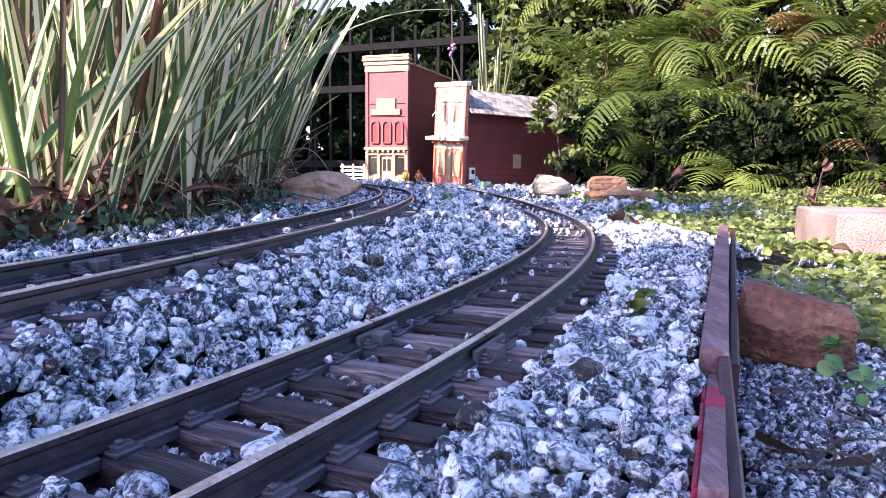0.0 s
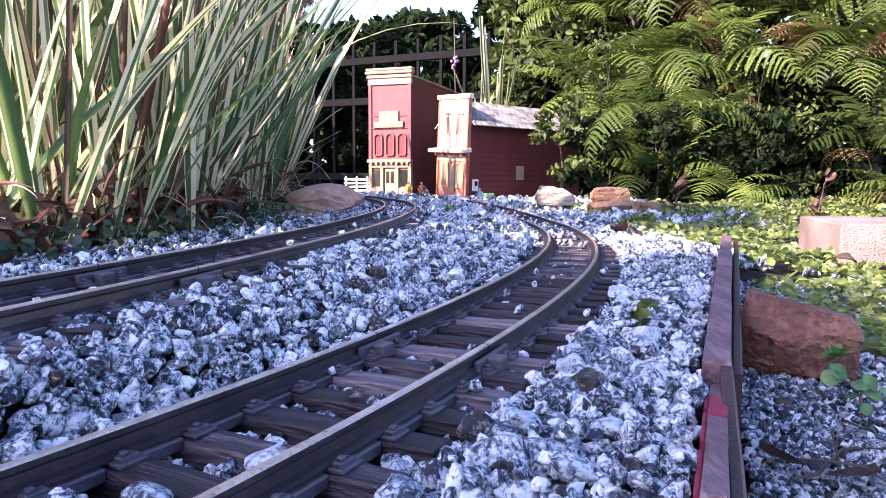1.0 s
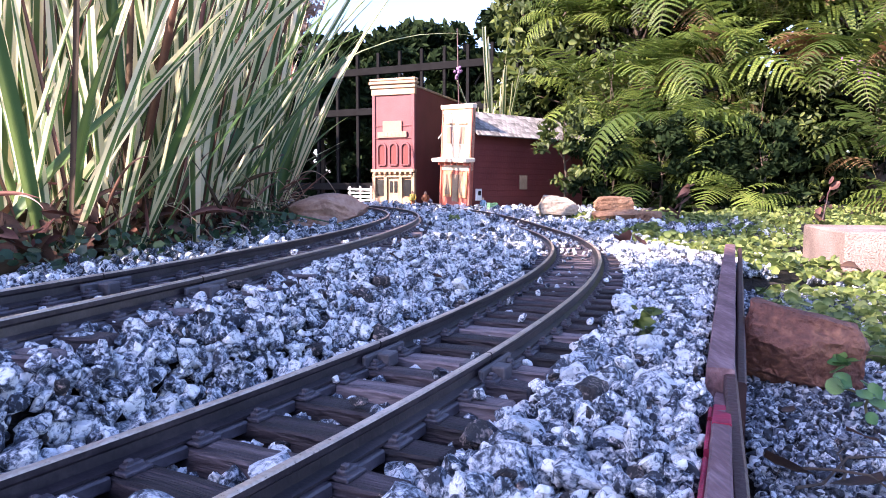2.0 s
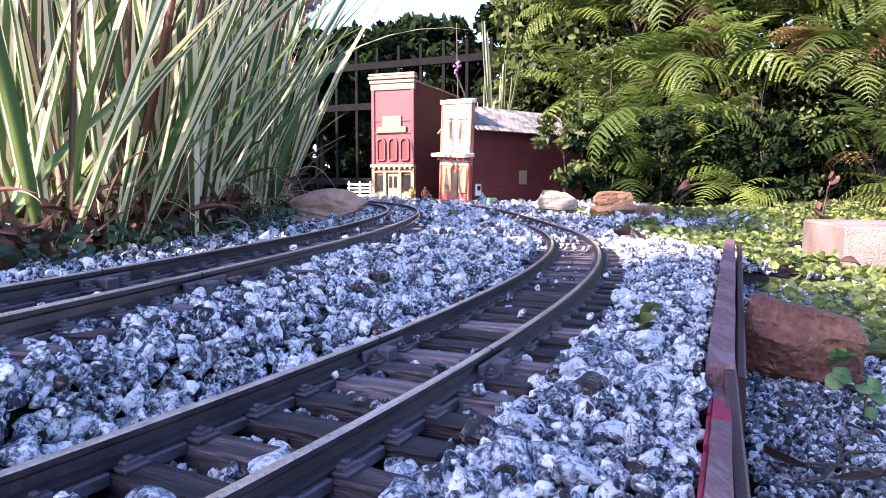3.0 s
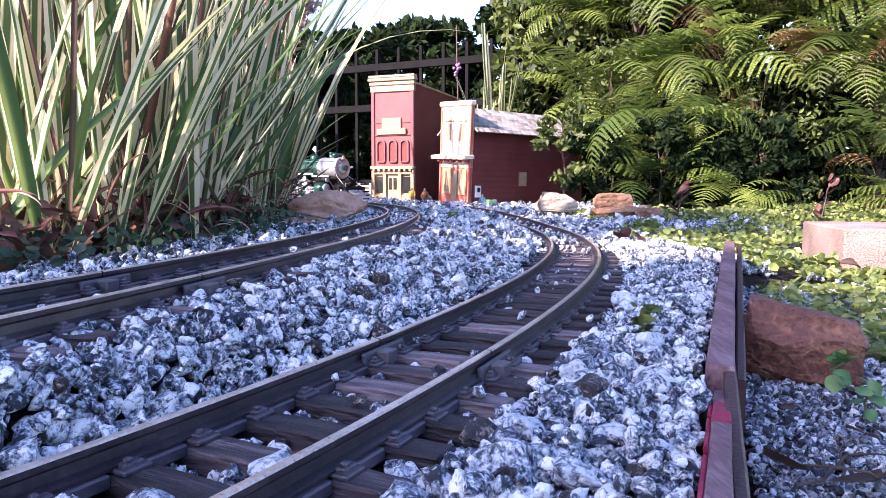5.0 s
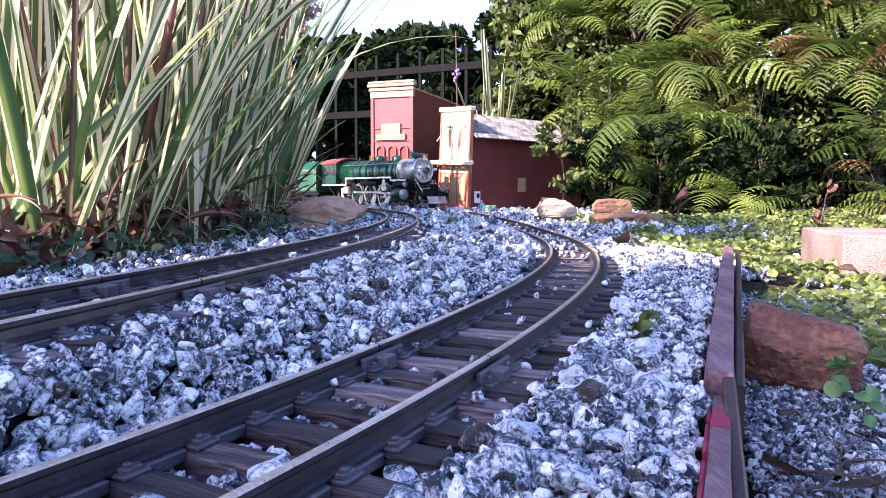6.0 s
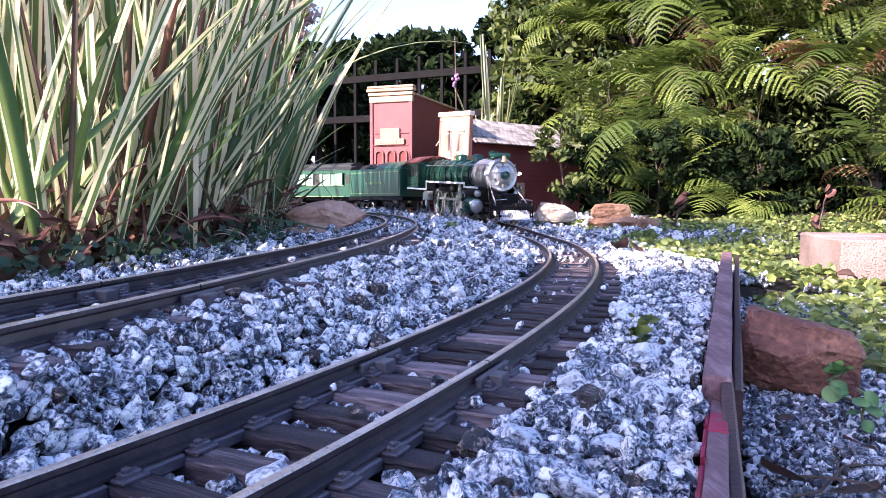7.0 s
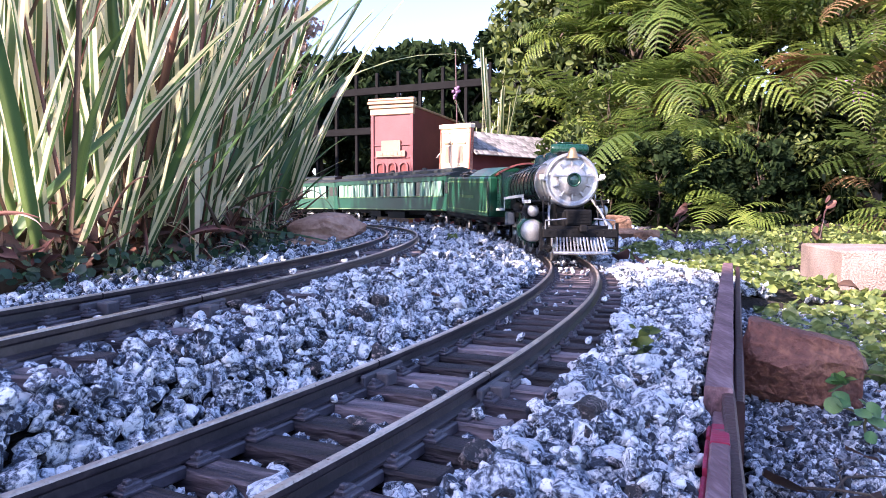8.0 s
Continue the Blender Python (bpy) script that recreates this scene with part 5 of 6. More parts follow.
def build_creeper():
    """A trailing stem with round, slightly cupped leaves on short stalks."""
    rng = random.Random(64)
    n = 14
    verts, uvs = [(0, 0, 0)], [(0.5, 0.5)]
    for ring, (r, z) in enumerate(((0.55, 0.05), (1.0, 0.16))):
        for i in range(n):
            a = 2 * math.pi * i / n
            rr = r * (1 - 0.22 * max(0.0, math.cos(a)) ** 6) * (1 + 0.04 * math.sin(5 * a))
            verts.append((rr * math.cos(a), rr * math.sin(a), z * (1 + 0.5 * math.sin(3 * a))))
            uvs.append((0.5 + 0.45 * r * math.cos(a), 0.5 + 0.45 * r * math.sin(a)))
    faces = [(0, 1 + i, 1 + (i + 1) % n) for i in range(n)] + [(1 + i, 1 + n + i, 1 + n + (i + 1) % n, 1 + (i + 1) % n) for i in range(n)]
    leaf = mesh_of("leaf", verts, faces, M_CREEPER, uvs, smooth=True)
    for x0, y0, z0, dx, dy, dz, count in ((0.176, 0.300, -0.034, 0.020, -0.004, -0.004, 7), (0.181, 0.283, -0.042, 0.012, 0.022, 0.010, 8), (0.192, 0.330, -0.040, 0.026, 0.03, 0.012, 9), (0.236, 0.40, -0.046, 0.05, 0.0, 0.006, 10)):
        c = holder("creeper", Matrix.Translation((x0, y0, z0)), "round-leaved green creeper trailing over the gravel", "creeper", "trailing creepers")
        path = [Vector((dx * t, dy * t + 0.003 * math.sin(t * 7), dz * t + 0.003 * math.sin(t * 5))) for t in [i / 8 for i in range(9)]]
        part("stem", add_tube(B(), path, 0.0006, 6), M_FERNSTALK, c)
        for k in range(count):
            p = path[min(8, int(8 * k / count + 0.5))] + Vector((rng.uniform(-.004, .004), rng.uniform(-.004, .004), rng.uniform(0.001, 0.006)))
            part("leaf", leaf, None, c, m=Matrix.Translation(p) @ Euler((rng.uniform(-.2, 1.0), rng.uniform(-.6, .6), rng.uniform(0, 6.3))).to_matrix().to_4x4() @ Matrix.Scale(rng.uniform(0.0026, 0.0046), 4))


def build_withered_plant():
    """A dead upright stem with a few curled pinkish-brown leaves."""
    rng = random.Random(71)
    for x, y, h in ((0.66, 1.20, 0.085), (0.43, 1.27, 0.075)):
        w = holder("withered_plant", Matrix.Translation((x, y, land(x, y))), "withered red-brown plant with curled dry leaves", "plant", "withered plants")
        pts = [(0, 0, 0), (0.006, 0.0, h * 0.4), (0.012, 0.002, h * 0.75), (0.026, 0.004, h)]
        part("stem", add_tube(B(), pts, 0.0022, 6, 0, 0.5), M_STAKE, w)
        for k in range(7):
            t = 0.25 + 0.75 * k / 6
            p = Vector((0.026 * t * t + rng.uniform(-.01, .01), 0.0, h * t))
            part("leaf", rng.choice(LITTER), None, w, m=Matrix.Translation(p) @ Euler((rng.uniform(-1, 1), rng.uniform(-1, 1), rng.uniform(0, 6.3))).to_matrix().to_4x4() @ Matrix.Scale(rng.uniform(0.016, 0.034), 4))


M_CREEPER = leafmat("creeper_leaf", (0.05, 0.13, 0.035), (0.14, 0.26, 0.07), stripes=False, trans=0.3, hue=0.5)
build_cover()
build_creeper()
build_dead_litter()


LITTER = []


def build_litter():
    rng = random.Random(12)
    meshes = []
    for k in range(5):
        n = 6
        verts, faces, uvs = [], [], []
        for i in range(n + 1):
            s = i / n
            w = 0.36 * math.sin(math.pi * (0.04 + 0.92 * s)) ** 0.8
            for j, u in enumerate((-1, -0.4, 0.4, 1)):
                verts.append(((s - 0.5), u * w, 0.10 * math.sin(s * 3 + k) + 0.18 * abs(u) * (0.6 + 0.5 * math.sin(k * 2.1 + s * 4)) + 0.03 * rng.uniform(-1, 1)))
                uvs.append((u / 2 + .5, s))
        for i in range(n):
            for j in range(3):
                a = i * 4 + j
                faces.append((a, a + 1, a + 5, a + 4))
        meshes.append(mesh_of("dry_leaf", verts, faces, M_DRYLEAF, uvs, smooth=True))

    LITTER.extend(meshes)

    def leaf(x, y, s, up=0.003, tilt=25):
        ob = part("dry_leaf", rng.choice(meshes), None, m=Matrix.Translation((x, y, land(x, y) + up)) @ Euler((radians(rng.uniform(-tilt, tilt)), radians(rng.uniform(-tilt, tilt)), rng.uniform(0, 6.3))).to_matrix().to_4x4() @ Matrix.Scale(s, 4))
        tagged(ob, "curled rust-brown dry leaf lying on the ground", "leaf", "fallen dry leaves")

    for k in range(70):
        y = rng.uniform(0.36, 1.4)
        leaf(x_side(y) - 0.12 - rng.random() ** 1.3 * 0.2, y, rng.uniform(0.012, 0.024), rng.uniform(0.004, 0.014), 50)
    for x, y, s, u in ((0.238, 0.905, 0.034, 0.008), (0.258, 0.90, 0.026, 0.008), (0.40, 1.24, 0.028, 0.03), (0.43, 0.72, 0.022, 0.018), (0.46, 0.70, 0.02, 0.018), (0.50, 0.86, 0.02, 0.03),
                       (0.122, 0.236, 0.017, 0.006), (0.139, 0.221, 0.020, 0.006), (0.155, 0.30, 0.008, 0.006), (-0.0285, 0.40, 0.009, 0.010), (-0.004, 0.385, 0.009, 0.008), (0.07, 0.165, 0.006, 0.008), (0.165, 0.262, 0.012, 0.006)):
        leaf(x, y, s, u)
    # twigs
    for x, y, a, L in ((0.118, 0.222, 20, 0.05), (0.125, 0.232, -35, 0.04), (0.135, 0.225, 60, 0.03), (-0.27, 0.85, 15, 0.09), (-0.25, 1.0, -20, 0.08), (-0.3, 0.75, 50, 0.07), (0.42, 1.08, 5, 0.12), (0.33, 1.33, -30, 0.10)):
        pts = [(math.cos(radians(a)) * L * t, math.sin(radians(a)) * L * t + rng.uniform(-.003, .003), 0.004 + rng.uniform(0, .008)) for t in (0, .25, .5, .75, 1)]
        ob = part("twig", add_tube(B(), pts, 0.0006 if y < 0.3 else 0.0012, 6, 0, 0.5), M_BARK, m=Matrix.Translation((x, y, land(x, y))))
        tagged(ob, "thin dry brown twig lying on the ground", "twig", "fallen twigs")


build_litter()
build_withered_plant()


# ---- shrubs and trees behind ----
def crown_points(rng, blobs, count, jitter=0.35):
    """Leaf places gathered on the shells of many clumps, so that gaps stay between them."""
    out = []
    tot = sum(b[3] ** 2 for b in blobs)
    for x, y, z, r in blobs:
        n = int(count * r * r / tot)
        d = rng.normal(size=(n, 3))
        d /= np.linalg.norm(d, axis=1)[:, None]
        rad = r * (0.45 + 0.6 * rng.rand(n, 1) ** 0.6)
        out.append(np.array([x, y, z]) + d * rad * np.array([1, 1, 0.75]))
    return np.concatenate(out)


def build_tree(name, at, height, spread, leaves, leaf, seed, material, label, category="tree", clumps=40, low=0.25, trunk=0.03):
    rng = np.random.RandomState(seed)
    t = holder(name, Matrix.Translation(at), label, category)
    bm = B()
    add_tube(bm, [(0, 0, 0), (0.02 * height, 0, height * 0.35), (-0.01 * height, 0.02, height * 0.7), (0, 0, height * 0.95)], trunk, 8, 0, 0.25)
    blobs = []
    for k in range(clumps):
        z = height * rng.uniform(low, 1.0)
        w = spread * (1 - 0.55 * (z / height - low) ** 1.5)
        a = rng.uniform(0, 6.28)
        r = w * math.sqrt(rng.rand())
        p = (r * math.cos(a), r * math.sin(a), z)
        blobs.append((*p, spread * rng.uniform(0.14, 0.3)))
        if k % 2 == 0:
            add_tube(bm, [(0, 0, max(0.05, z * 0.7)), (p[0] * .5, p[1] * .5, z * 0.88), p], trunk * 0.28, 5, 0, 0.3)
    part("trunk", bm, M_BARK, t)
    cr = part("crown", leaf_cloud("crown", crown_points(rng, blobs, leaves), leaf, material, seed + 1), None, t)
    tagged(cr, "", kind="stuff")


build_tree("shrub", (0.75, 2.75, 0), 1.35, 0.55, 9000, 0.022, 301, M_SHRUBLEAF, "dense leafy green shrub rising behind the ferns", "shrub", 60, 0.1)
build_tree("shrub", (1.5, 2.4, 0), 1.4, 0.5, 9000, 0.018, 302, M_SHRUBLEAF, "dense leafy shrub with small purple flowers", "shrub", 60, 0.05)
build_tree("shrub", (0.42, 2.85, 0), 0.95, 0.30, 4000, 0.020, 303, M_SHRUBLEAF, "leafy green shrub behind the leaning house", "shrub", 36, 0.1)
build_tree("shrub", (1.25, 1.55, 0), 0.6, 0.24, 5000, 0.014, 304, M_SHRUBLEAF, "low small-leaved shrub beside the ferns", "shrub", 36, 0.05)
for i, (x, y, h, sp, n) in enumerate(((0.50, 2.05, 0.5, 0.16, 700), (0.95, 2.05, 0.42, 0.24, 900), (1.28, 1.95, 0.45, 0.2, 900))):
    build_tree("shrub", (x, y, 0), h, sp, n, 0.0095, 381 + i, M_SHRUBLEAF, "small-leaved green shrub growing through the ferns", "shrub", 26, 0.05, 0.003)
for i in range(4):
    build_tree("hedge_tree", (0.98 + 0.2 * i, 2.5, 0), 0.36, 0.2, 1600, 0.02, 390 + i, M_SHADELEAF, "low evergreen hedge behind the ferns, shade put into its leaf colour", "hedge", 34, 0.0, 0.004)
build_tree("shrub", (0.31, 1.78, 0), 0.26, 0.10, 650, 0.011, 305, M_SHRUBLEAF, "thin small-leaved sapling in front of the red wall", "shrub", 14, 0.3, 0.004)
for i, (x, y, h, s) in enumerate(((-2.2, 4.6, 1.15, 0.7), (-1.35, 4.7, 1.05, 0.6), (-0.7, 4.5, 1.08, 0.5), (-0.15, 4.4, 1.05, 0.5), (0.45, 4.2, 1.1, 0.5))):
    build_tree("hedge_tree", (x, y, 0), h, s, 8000, 0.034, 310 + i, M_SHADELEAF, "evergreen hedge tree behind the fence, shade put into its leaf colour", "tree", 46, 0.03)
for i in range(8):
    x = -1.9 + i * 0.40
    build_tree("hedge_tree", (x, 4.15 - 0.46 * (x + 1.9) * 0.95 + 0.22, 0), 0.72 + 0.06 * (i % 3), 0.30, 6500, 0.026, 340 + i, M_SHADELEAF, "low evergreen hedge behind the fence, shade put into its leaf colour", "hedge", 44, 0.0)
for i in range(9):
    build_tree("hedge_tree", (0.45 + i * 0.22, 2.74, 0), 0.52, 0.26, 2600, 0.024, 370 + i, M_SHADELEAF, "low evergreen hedge behind the ferns, shade put into its leaf colour", "hedge", 40, 0.0)
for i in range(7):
    build_tree("hedge_tree", (0.45 + i * 0.42, 3.05 - 0.06 * i, 0), 1.15 + 0.12 * (i % 3), 0.36, 4200, 0.030, 350 + i, M_SHADELEAF, "dense evergreen hedge behind the ferns, shade put into its leaf colour", "hedge", 54, 0.0)
build_tree("tree", (-3.2, 6.0, 0), 2.6, 1.0, 6000, 0.06, 320, M_SHADELEAF, "tall evergreen tree behind the flax, shade put into its leaf colour", "tree", 60, 0.1, 0.06)
build_tree("tree", (1.35, 5.0, 0), 2.4, 0.75, 6000, 0.05, 321, M_SHADELEAF, "tall evergreen tree with fine hanging sprays", "tree", 60, 0.15, 0.06)
build_tree("tree", (-5.2, 7.0, 0), 3.0, 1.4, 6000, 0.07, 322, M_SHADELEAF, "tall evergreen tree behind the flax, shade put into its leaf colour", "tree", 60, 0.1, 0.06)
build_tree("tree", (3.4, 5.0, 0), 3.0, 1.4, 7000, 0.07, 323, M_SHADELEAF, "tall evergreen tree behind the ferns", "tree", 60, 0.1, 0.06)
# dark leaves fill the hollow below the ferns in place of its shade
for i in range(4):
    build_tree("hedge_tree", (0.42 + 0.13 * i, 1.80 - 0.05 * (i % 2), 0), 0.24, 0.11, 1500, 0.012, 395 + i, M_SHADELEAF, "low evergreen undergrowth below the ferns, shade put into its leaf colour", "shrub", 26, 0.0, 0.003)
# added tree, set where it keeps the sun off the hedge and fence
build_tree("tree", (-1.55, 2.9, 0), 1.45, 0.42, 7000, 0.03, 399, M_SHADELEAF, "evergreen tree added behind the flax to shade the hedge and fence", "tree", 50, 0.42, 0.03)
M_PALEDRY = leafmat("dry_seed_head", (0.34, 0.24, 0.19), (0.55, 0.44, 0.37), rand="island", stripes=False, trans=0.3, rough=0.8, hue=0.7)
build_tree("shrub", (-0.83, 3.3, 0.0), 1.25, 0.24, 2600, 0.018, 325, M_PALEDRY, "dry pinkish-tan seed-head shrub behind the flax", "shrub", 40, 0.45, 0.008)
# out-of-view tree, added only so its crown throws shade on the near track
SHADE = SUN_FROM / SUN_FROM.z * 3.1 + Vector((-0.12, 0.05, 0))
build_tree("unseen_shade_tree", (SHADE.x, SHADE.y, 0), 3.3, 0.33, 13000, 0.035, 330, M_SHADELEAF, "unseen tree added so that its crown shades the near track", "tree", 70, 0.89, 0.05)
# second out-of-view crown, added to break the sun over the far gravel
SHADE_FAR = SUN_FROM / SUN_FROM.z * 3.2 + Vector((0.34, 1.2, 0))
build_tree("unseen_shade_tree", (SHADE_FAR.x, SHADE_FAR.y, 0), 3.3, 0.18, 900, 0.03, 331, M_SHADELEAF, "slender unseen tree added to dapple the gravel's edge with shade", "tree", 40, 0.94, 0.03)
prng = np.random.RandomState(44)
pp = np.array([((0.875, 0.91)[k % 2] + prng.normal() * 0.014, 1.52 + prng.normal() * 0.02, (0.335, 0.315)[k % 2] + prng.normal() * 0.012) for k in range(50)])
tagged(new("flower_sprig", leaf_cloud("flower_sprig", pp, 0.0030, M_PURPLE, 45)), "small purple flower sprigs among the foliage", "flower", kind="stuff")


# ================= the train =================
M_TGREEN = mat("locomotive_green", [(0.003, 0.028, 0.017), (0.005, 0.042, 0.026), (0.009, 0.058, 0.036)], 25, 400, 0.28, bump=0.06, rvar=0.08)
M_CGREEN = mat("coach_green", [(0.004, 0.038, 0.021), (0.007, 0.06, 0.033), (0.012, 0.08, 0.044)], 22, 400, 0.35, bump=0.06, rvar=0.08)
M_SILVER = mat("graphite_silver", [(0.24, 0.245, 0.255), (0.40, 0.405, 0.415), (0.54, 0.545, 0.555)], 60, 500, 0.32, 0.6, 0.1, rvar=0.1)
M_STEEL = mat("bright_steel", [(0.3, 0.3, 0.31), (0.5, 0.5, 0.51)], 90, 600, 0.3, 0.8, 0.08)
M_BLACK = mat("loco_black", [(0.004, 0.004, 0.005), (0.010, 0.010, 0.011)], 60, 500, 0.55, bump=0.1, spec=0.12)
M_PALEBAND = mat("pale_green_window_band", [(0.12, 0.26, 0.18), (0.2, 0.36, 0.26)], 30, 300, 0.4, bump=0.05)
M_WHITELINE = mat("white_edge_paint", [(0.7, 0.7, 0.68), (0.82, 0.82, 0.8)], 60, 500, 0.5, bump=0.05)
M_CABROOF = mat("cab_roof_red", [(0.16, 0.035, 0.03), (0.27, 0.07, 0.055)], 40, 400, 0.55, bump=0.15)
M_BRASS = mat("brass", [(0.4, 0.24, 0.10), (0.62, 0.42, 0.22)], 70, 500, 0.35, 0.8, 0.08)
M_LINE = mat("pale_lining", [(0.09, 0.17, 0.07), (0.16, 0.25, 0.11)], 60, 400, 0.5, bump=0.0)
M_ROOF = mat("coach_roof", [(0.008, 0.011, 0.011), (0.022, 0.028, 0.027)], 30, 300, 0.6, bump=0.15)
M_COAL = mat("coal", [(0.004, 0.004, 0.005), (0.02, 0.02, 0.022)], 120, 500, 0.4, bump=1.0, dist=0.002)
M_PALEPANE = mat("pale_window", [(0.16, 0.31, 0.22), (0.28, 0.44, 0.33)], 30, 200, 0.15, bump=0.0, rvar=0.05)
M_LENS = mat("headlight_glass", [(0.02, 0.06, 0.05), (0.08, 0.16, 0.13)], 100, 500, 0.08, bump=0.0, rvar=0.03)


def spoked_wheel(r, width, weight=True):
    """A wheel about the y axis: tyre with flange, rim, hub and counterweight. Materials: steel, then paint."""
    bm = B()
    add_lathe(bm, [(r * 0.84, -width / 2), (r, -width / 2), (r, width * 0.32), (r * 1.06, width * 0.36), (r * 1.06, width / 2), (r * 0.84, width / 2), (r * 0.84, -width / 2)], axis="y", seg=28, mi=0)
    add_cyl(bm, r * 0.2, width * 1.1, axis="y", seg=12, mi=1)
    if weight:
        add_box(bm, (r * 0.5, width * 0.6, r * 0.9), (-r * 0.58, 0, 0), None, 0.001, mi=1)
    return bm


def small_set(r, half):
    bm = B()
    add_cyl(bm, 0.0022, half * 2, axis="y", seg=8, mi=1)
    for sd in (-1, 1):
        add_lathe(bm, [(0, sd * half + 0.003), (r * 0.3, sd * half + 0.003), (r * 0.62, sd * half + 0.0012), (r * 0.8, sd * half + 0.003), (r, sd * half + 0.003), (r, sd * half - 0.002), (r * 1.09, sd * half - 0.0026), (r * 1.09, sd * half - 0.004), (0, sd * half - 0.004)], axis="y", seg=20, mi=0)
    return bm


CRANK = 0.0125
DRV, RDRV, RS = (-0.150, -0.221, -0.292), 0.0325, 0.0165
spinners = []     # part, radius, place on its thing
rods = []


def wheelset(parent, x, r=RS):
    ob = part("wheelset", small_set(r, 0.0235), [M_STEEL, M_BLACK], parent, "steel wheelset", Matrix.Translation((x, 0, r)), True)
    spinners.append((ob, r, (x, 0, r)))
    return ob


def build_loco():
    L = holder("steam_locomotive", label="green model steam locomotive with silver smokebox and white-edged running boards", category="locomotive", group="model train")
    ZB = 0.098
    bm = B()
    add_lathe(bm, [(0.0305, -0.078), (0.0312, -0.16), (0.0345, -0.25), (0.036, -0.30), (0.037, -0.385), (0, -0.385)][::-1], (0, 0, ZB), "x", 36)
    part("boiler", bm, M_TGREEN, L, "glossy green boiler", smooth=True)
    for x, r in ((-0.105, 0.0311), (-0.135, 0.0314), (-0.168, 0.0318), (-0.20, 0.0329), (-0.235, 0.0341), (-0.268, 0.0352), (-0.30, 0.0362), (-0.34, 0.0367)):
        bm = B()
        add_lathe(bm, [(r - 0.001, -0.0016), (r + 0.0007, -0.0014), (r + 0.0007, 0.0014), (r - 0.001, 0.0016)], (x, 0, ZB), "x", 36)
        part("boiler_band", bm, M_BLACK, L, smooth=True)
    bm = B()
    add_lathe(bm, [(0.030, -0.08), (0.0335, -0.078), (0.0338, -0.004), (0.0325, 0.0), (0.0295, 0.0015), (0.0292, -0.0005), (0.0255, 0.0), (0.018, 0.0004)], (0, 0, ZB), "x", 40)
    add_lathe(bm, [(0.0345, -0.079), (0.0345, -0.074), (0.0338, -0.074)], (0, 0, ZB), "x", 40)
    sb = part("smokebox", bm, M_SILVER, L, "silver graphite smokebox", smooth=True)
    bm = B()
    add_lathe(bm, [(0.0192, -0.001), (0.0190, 0.0024), (0.0165, 0.0046), (0.011, 0.0062), (0, 0.0068)], (0, 0, ZB), "x", 36)
    part("smokebox_door", bm, M_SILVER, L, "domed silver smokebox door", smooth=True)
    for k in range(10):
        a = 2 * math.pi * (k + 0.5) / 10
        bm = B()
        add_box(bm, (0.0046, 0.0078, 0.0026), (0.0022, 0.0205 * math.cos(a), ZB + 0.0205 * math.sin(a)), Matrix.Rotation(a, 4, "X"), 0.0005)
        part("door_clamp", bm, M_SILVER, L)
    for sgn in (-1, 1):
        bm = B()
        add_box(bm, (0.002, 0.02, 0.0022), (0.0058, sgn * 0.014, ZB + 0.005), None, 0.0004)
        part("door_hinge", bm, M_SILVER, L)
    # headlight at the door's middle
    bm = B()
    add_lathe(bm, [(0, 0.002), (0.0072, 0.002), (0.0072, 0.013), (0.0084, 0.0135), (0.0084, 0.016), (0.0066, 0.016), (0.006, 0.0125), (0, 0.012)], (0, 0, ZB), "x", 24)
    hl = part("headlight", bm, M_TGREEN, L, "round dark green headlight", smooth=True)
    bm = B()
    add_lathe(bm, [(0.006, 0.0132), (0.004, 0.0145), (0, 0.015)], (0, 0, ZB), "x", 20)
    part("lens", bm, M_LENS, hl, "clear lens", smooth=True)
    # number lamps, bell, heater, stack, domes
    for sgn in (-1, 1):
        bm = B()
        add_box(bm, (0.007, 0.0055, 0.0065), (0.001, sgn * 0.037, ZB + 0.004), None, 0.001)
        add_cyl(bm, 0.0026, 0.003, (0.0055, sgn * 0.037, ZB + 0.004), "x", 10)
        add_box(bm, (0.003, 0.008, 0.002), (0, sgn * 0.034, ZB + 0.001))
        part("marker_lamp", bm, M_WHITELINE, L, "white marker lamp")
    bm = B()
    add_lathe(bm, [(0.0078, 0.0), (0.0066, 0.002), (0.0052, 0.007), (0.0036, 0.0115), (0, 0.0135)], (0.004, 0, ZB + 0.0265), "z", 16)
    part("bell", bm, M_BRASS, L, "brass bell", smooth=True)
    bm = B()
    add_box(bm, (0.004, 0.018, 0.002), (0.002, 0, ZB + 0.026), None, 0.0004)
    part("bell_bracket", bm, M_SILVER, L)
    bm = B()
    add_lathe(bm, [(0, -0.023), (0.0048, -0.023), (0.0062, -0.021), (0.0062, 0.021), (0.0048, 0.023), (0, 0.023)], (-0.017, 0, ZB + 0.0392), "y", 24)
    part("feedwater_heater", bm, M_TGREEN, L, "green cylindrical feedwater heater", smooth=True)
    bm = B()
    add_box(bm, (0.010, 0.03, 0.008), (-0.017, 0, ZB + 0.0335), None, 0.001)
    part("heater_saddle", bm, M_BLACK, L)
    bm = B()
    add_lathe(bm, [(0.013, 0.0), (0.0095, 0.004), (0.009, 0.015), (0.0105, 0.017), (0.0105, 0.0185), (0.007, 0.0185), (0.0065, 0.004)], (-0.045, 0, ZB + 0.031), "z", 24)
    part("chimney", bm, M_TGREEN, L, "short green chimney", smooth=True)
    for x, z in ((-0.125, 0.028), (-0.215, 0.0305)):
        bm = B()
        add_lathe(bm, [(0.0175, 0.0), (0.0145, 0.003), (0.0138, 0.010), (0.011, 0.0145), (0.005, 0.0165), (0, 0.0168)], (x, 0, ZB + z), "z", 24)
        part("dome", bm, M_TGREEN, L, "green rounded dome", smooth=True)
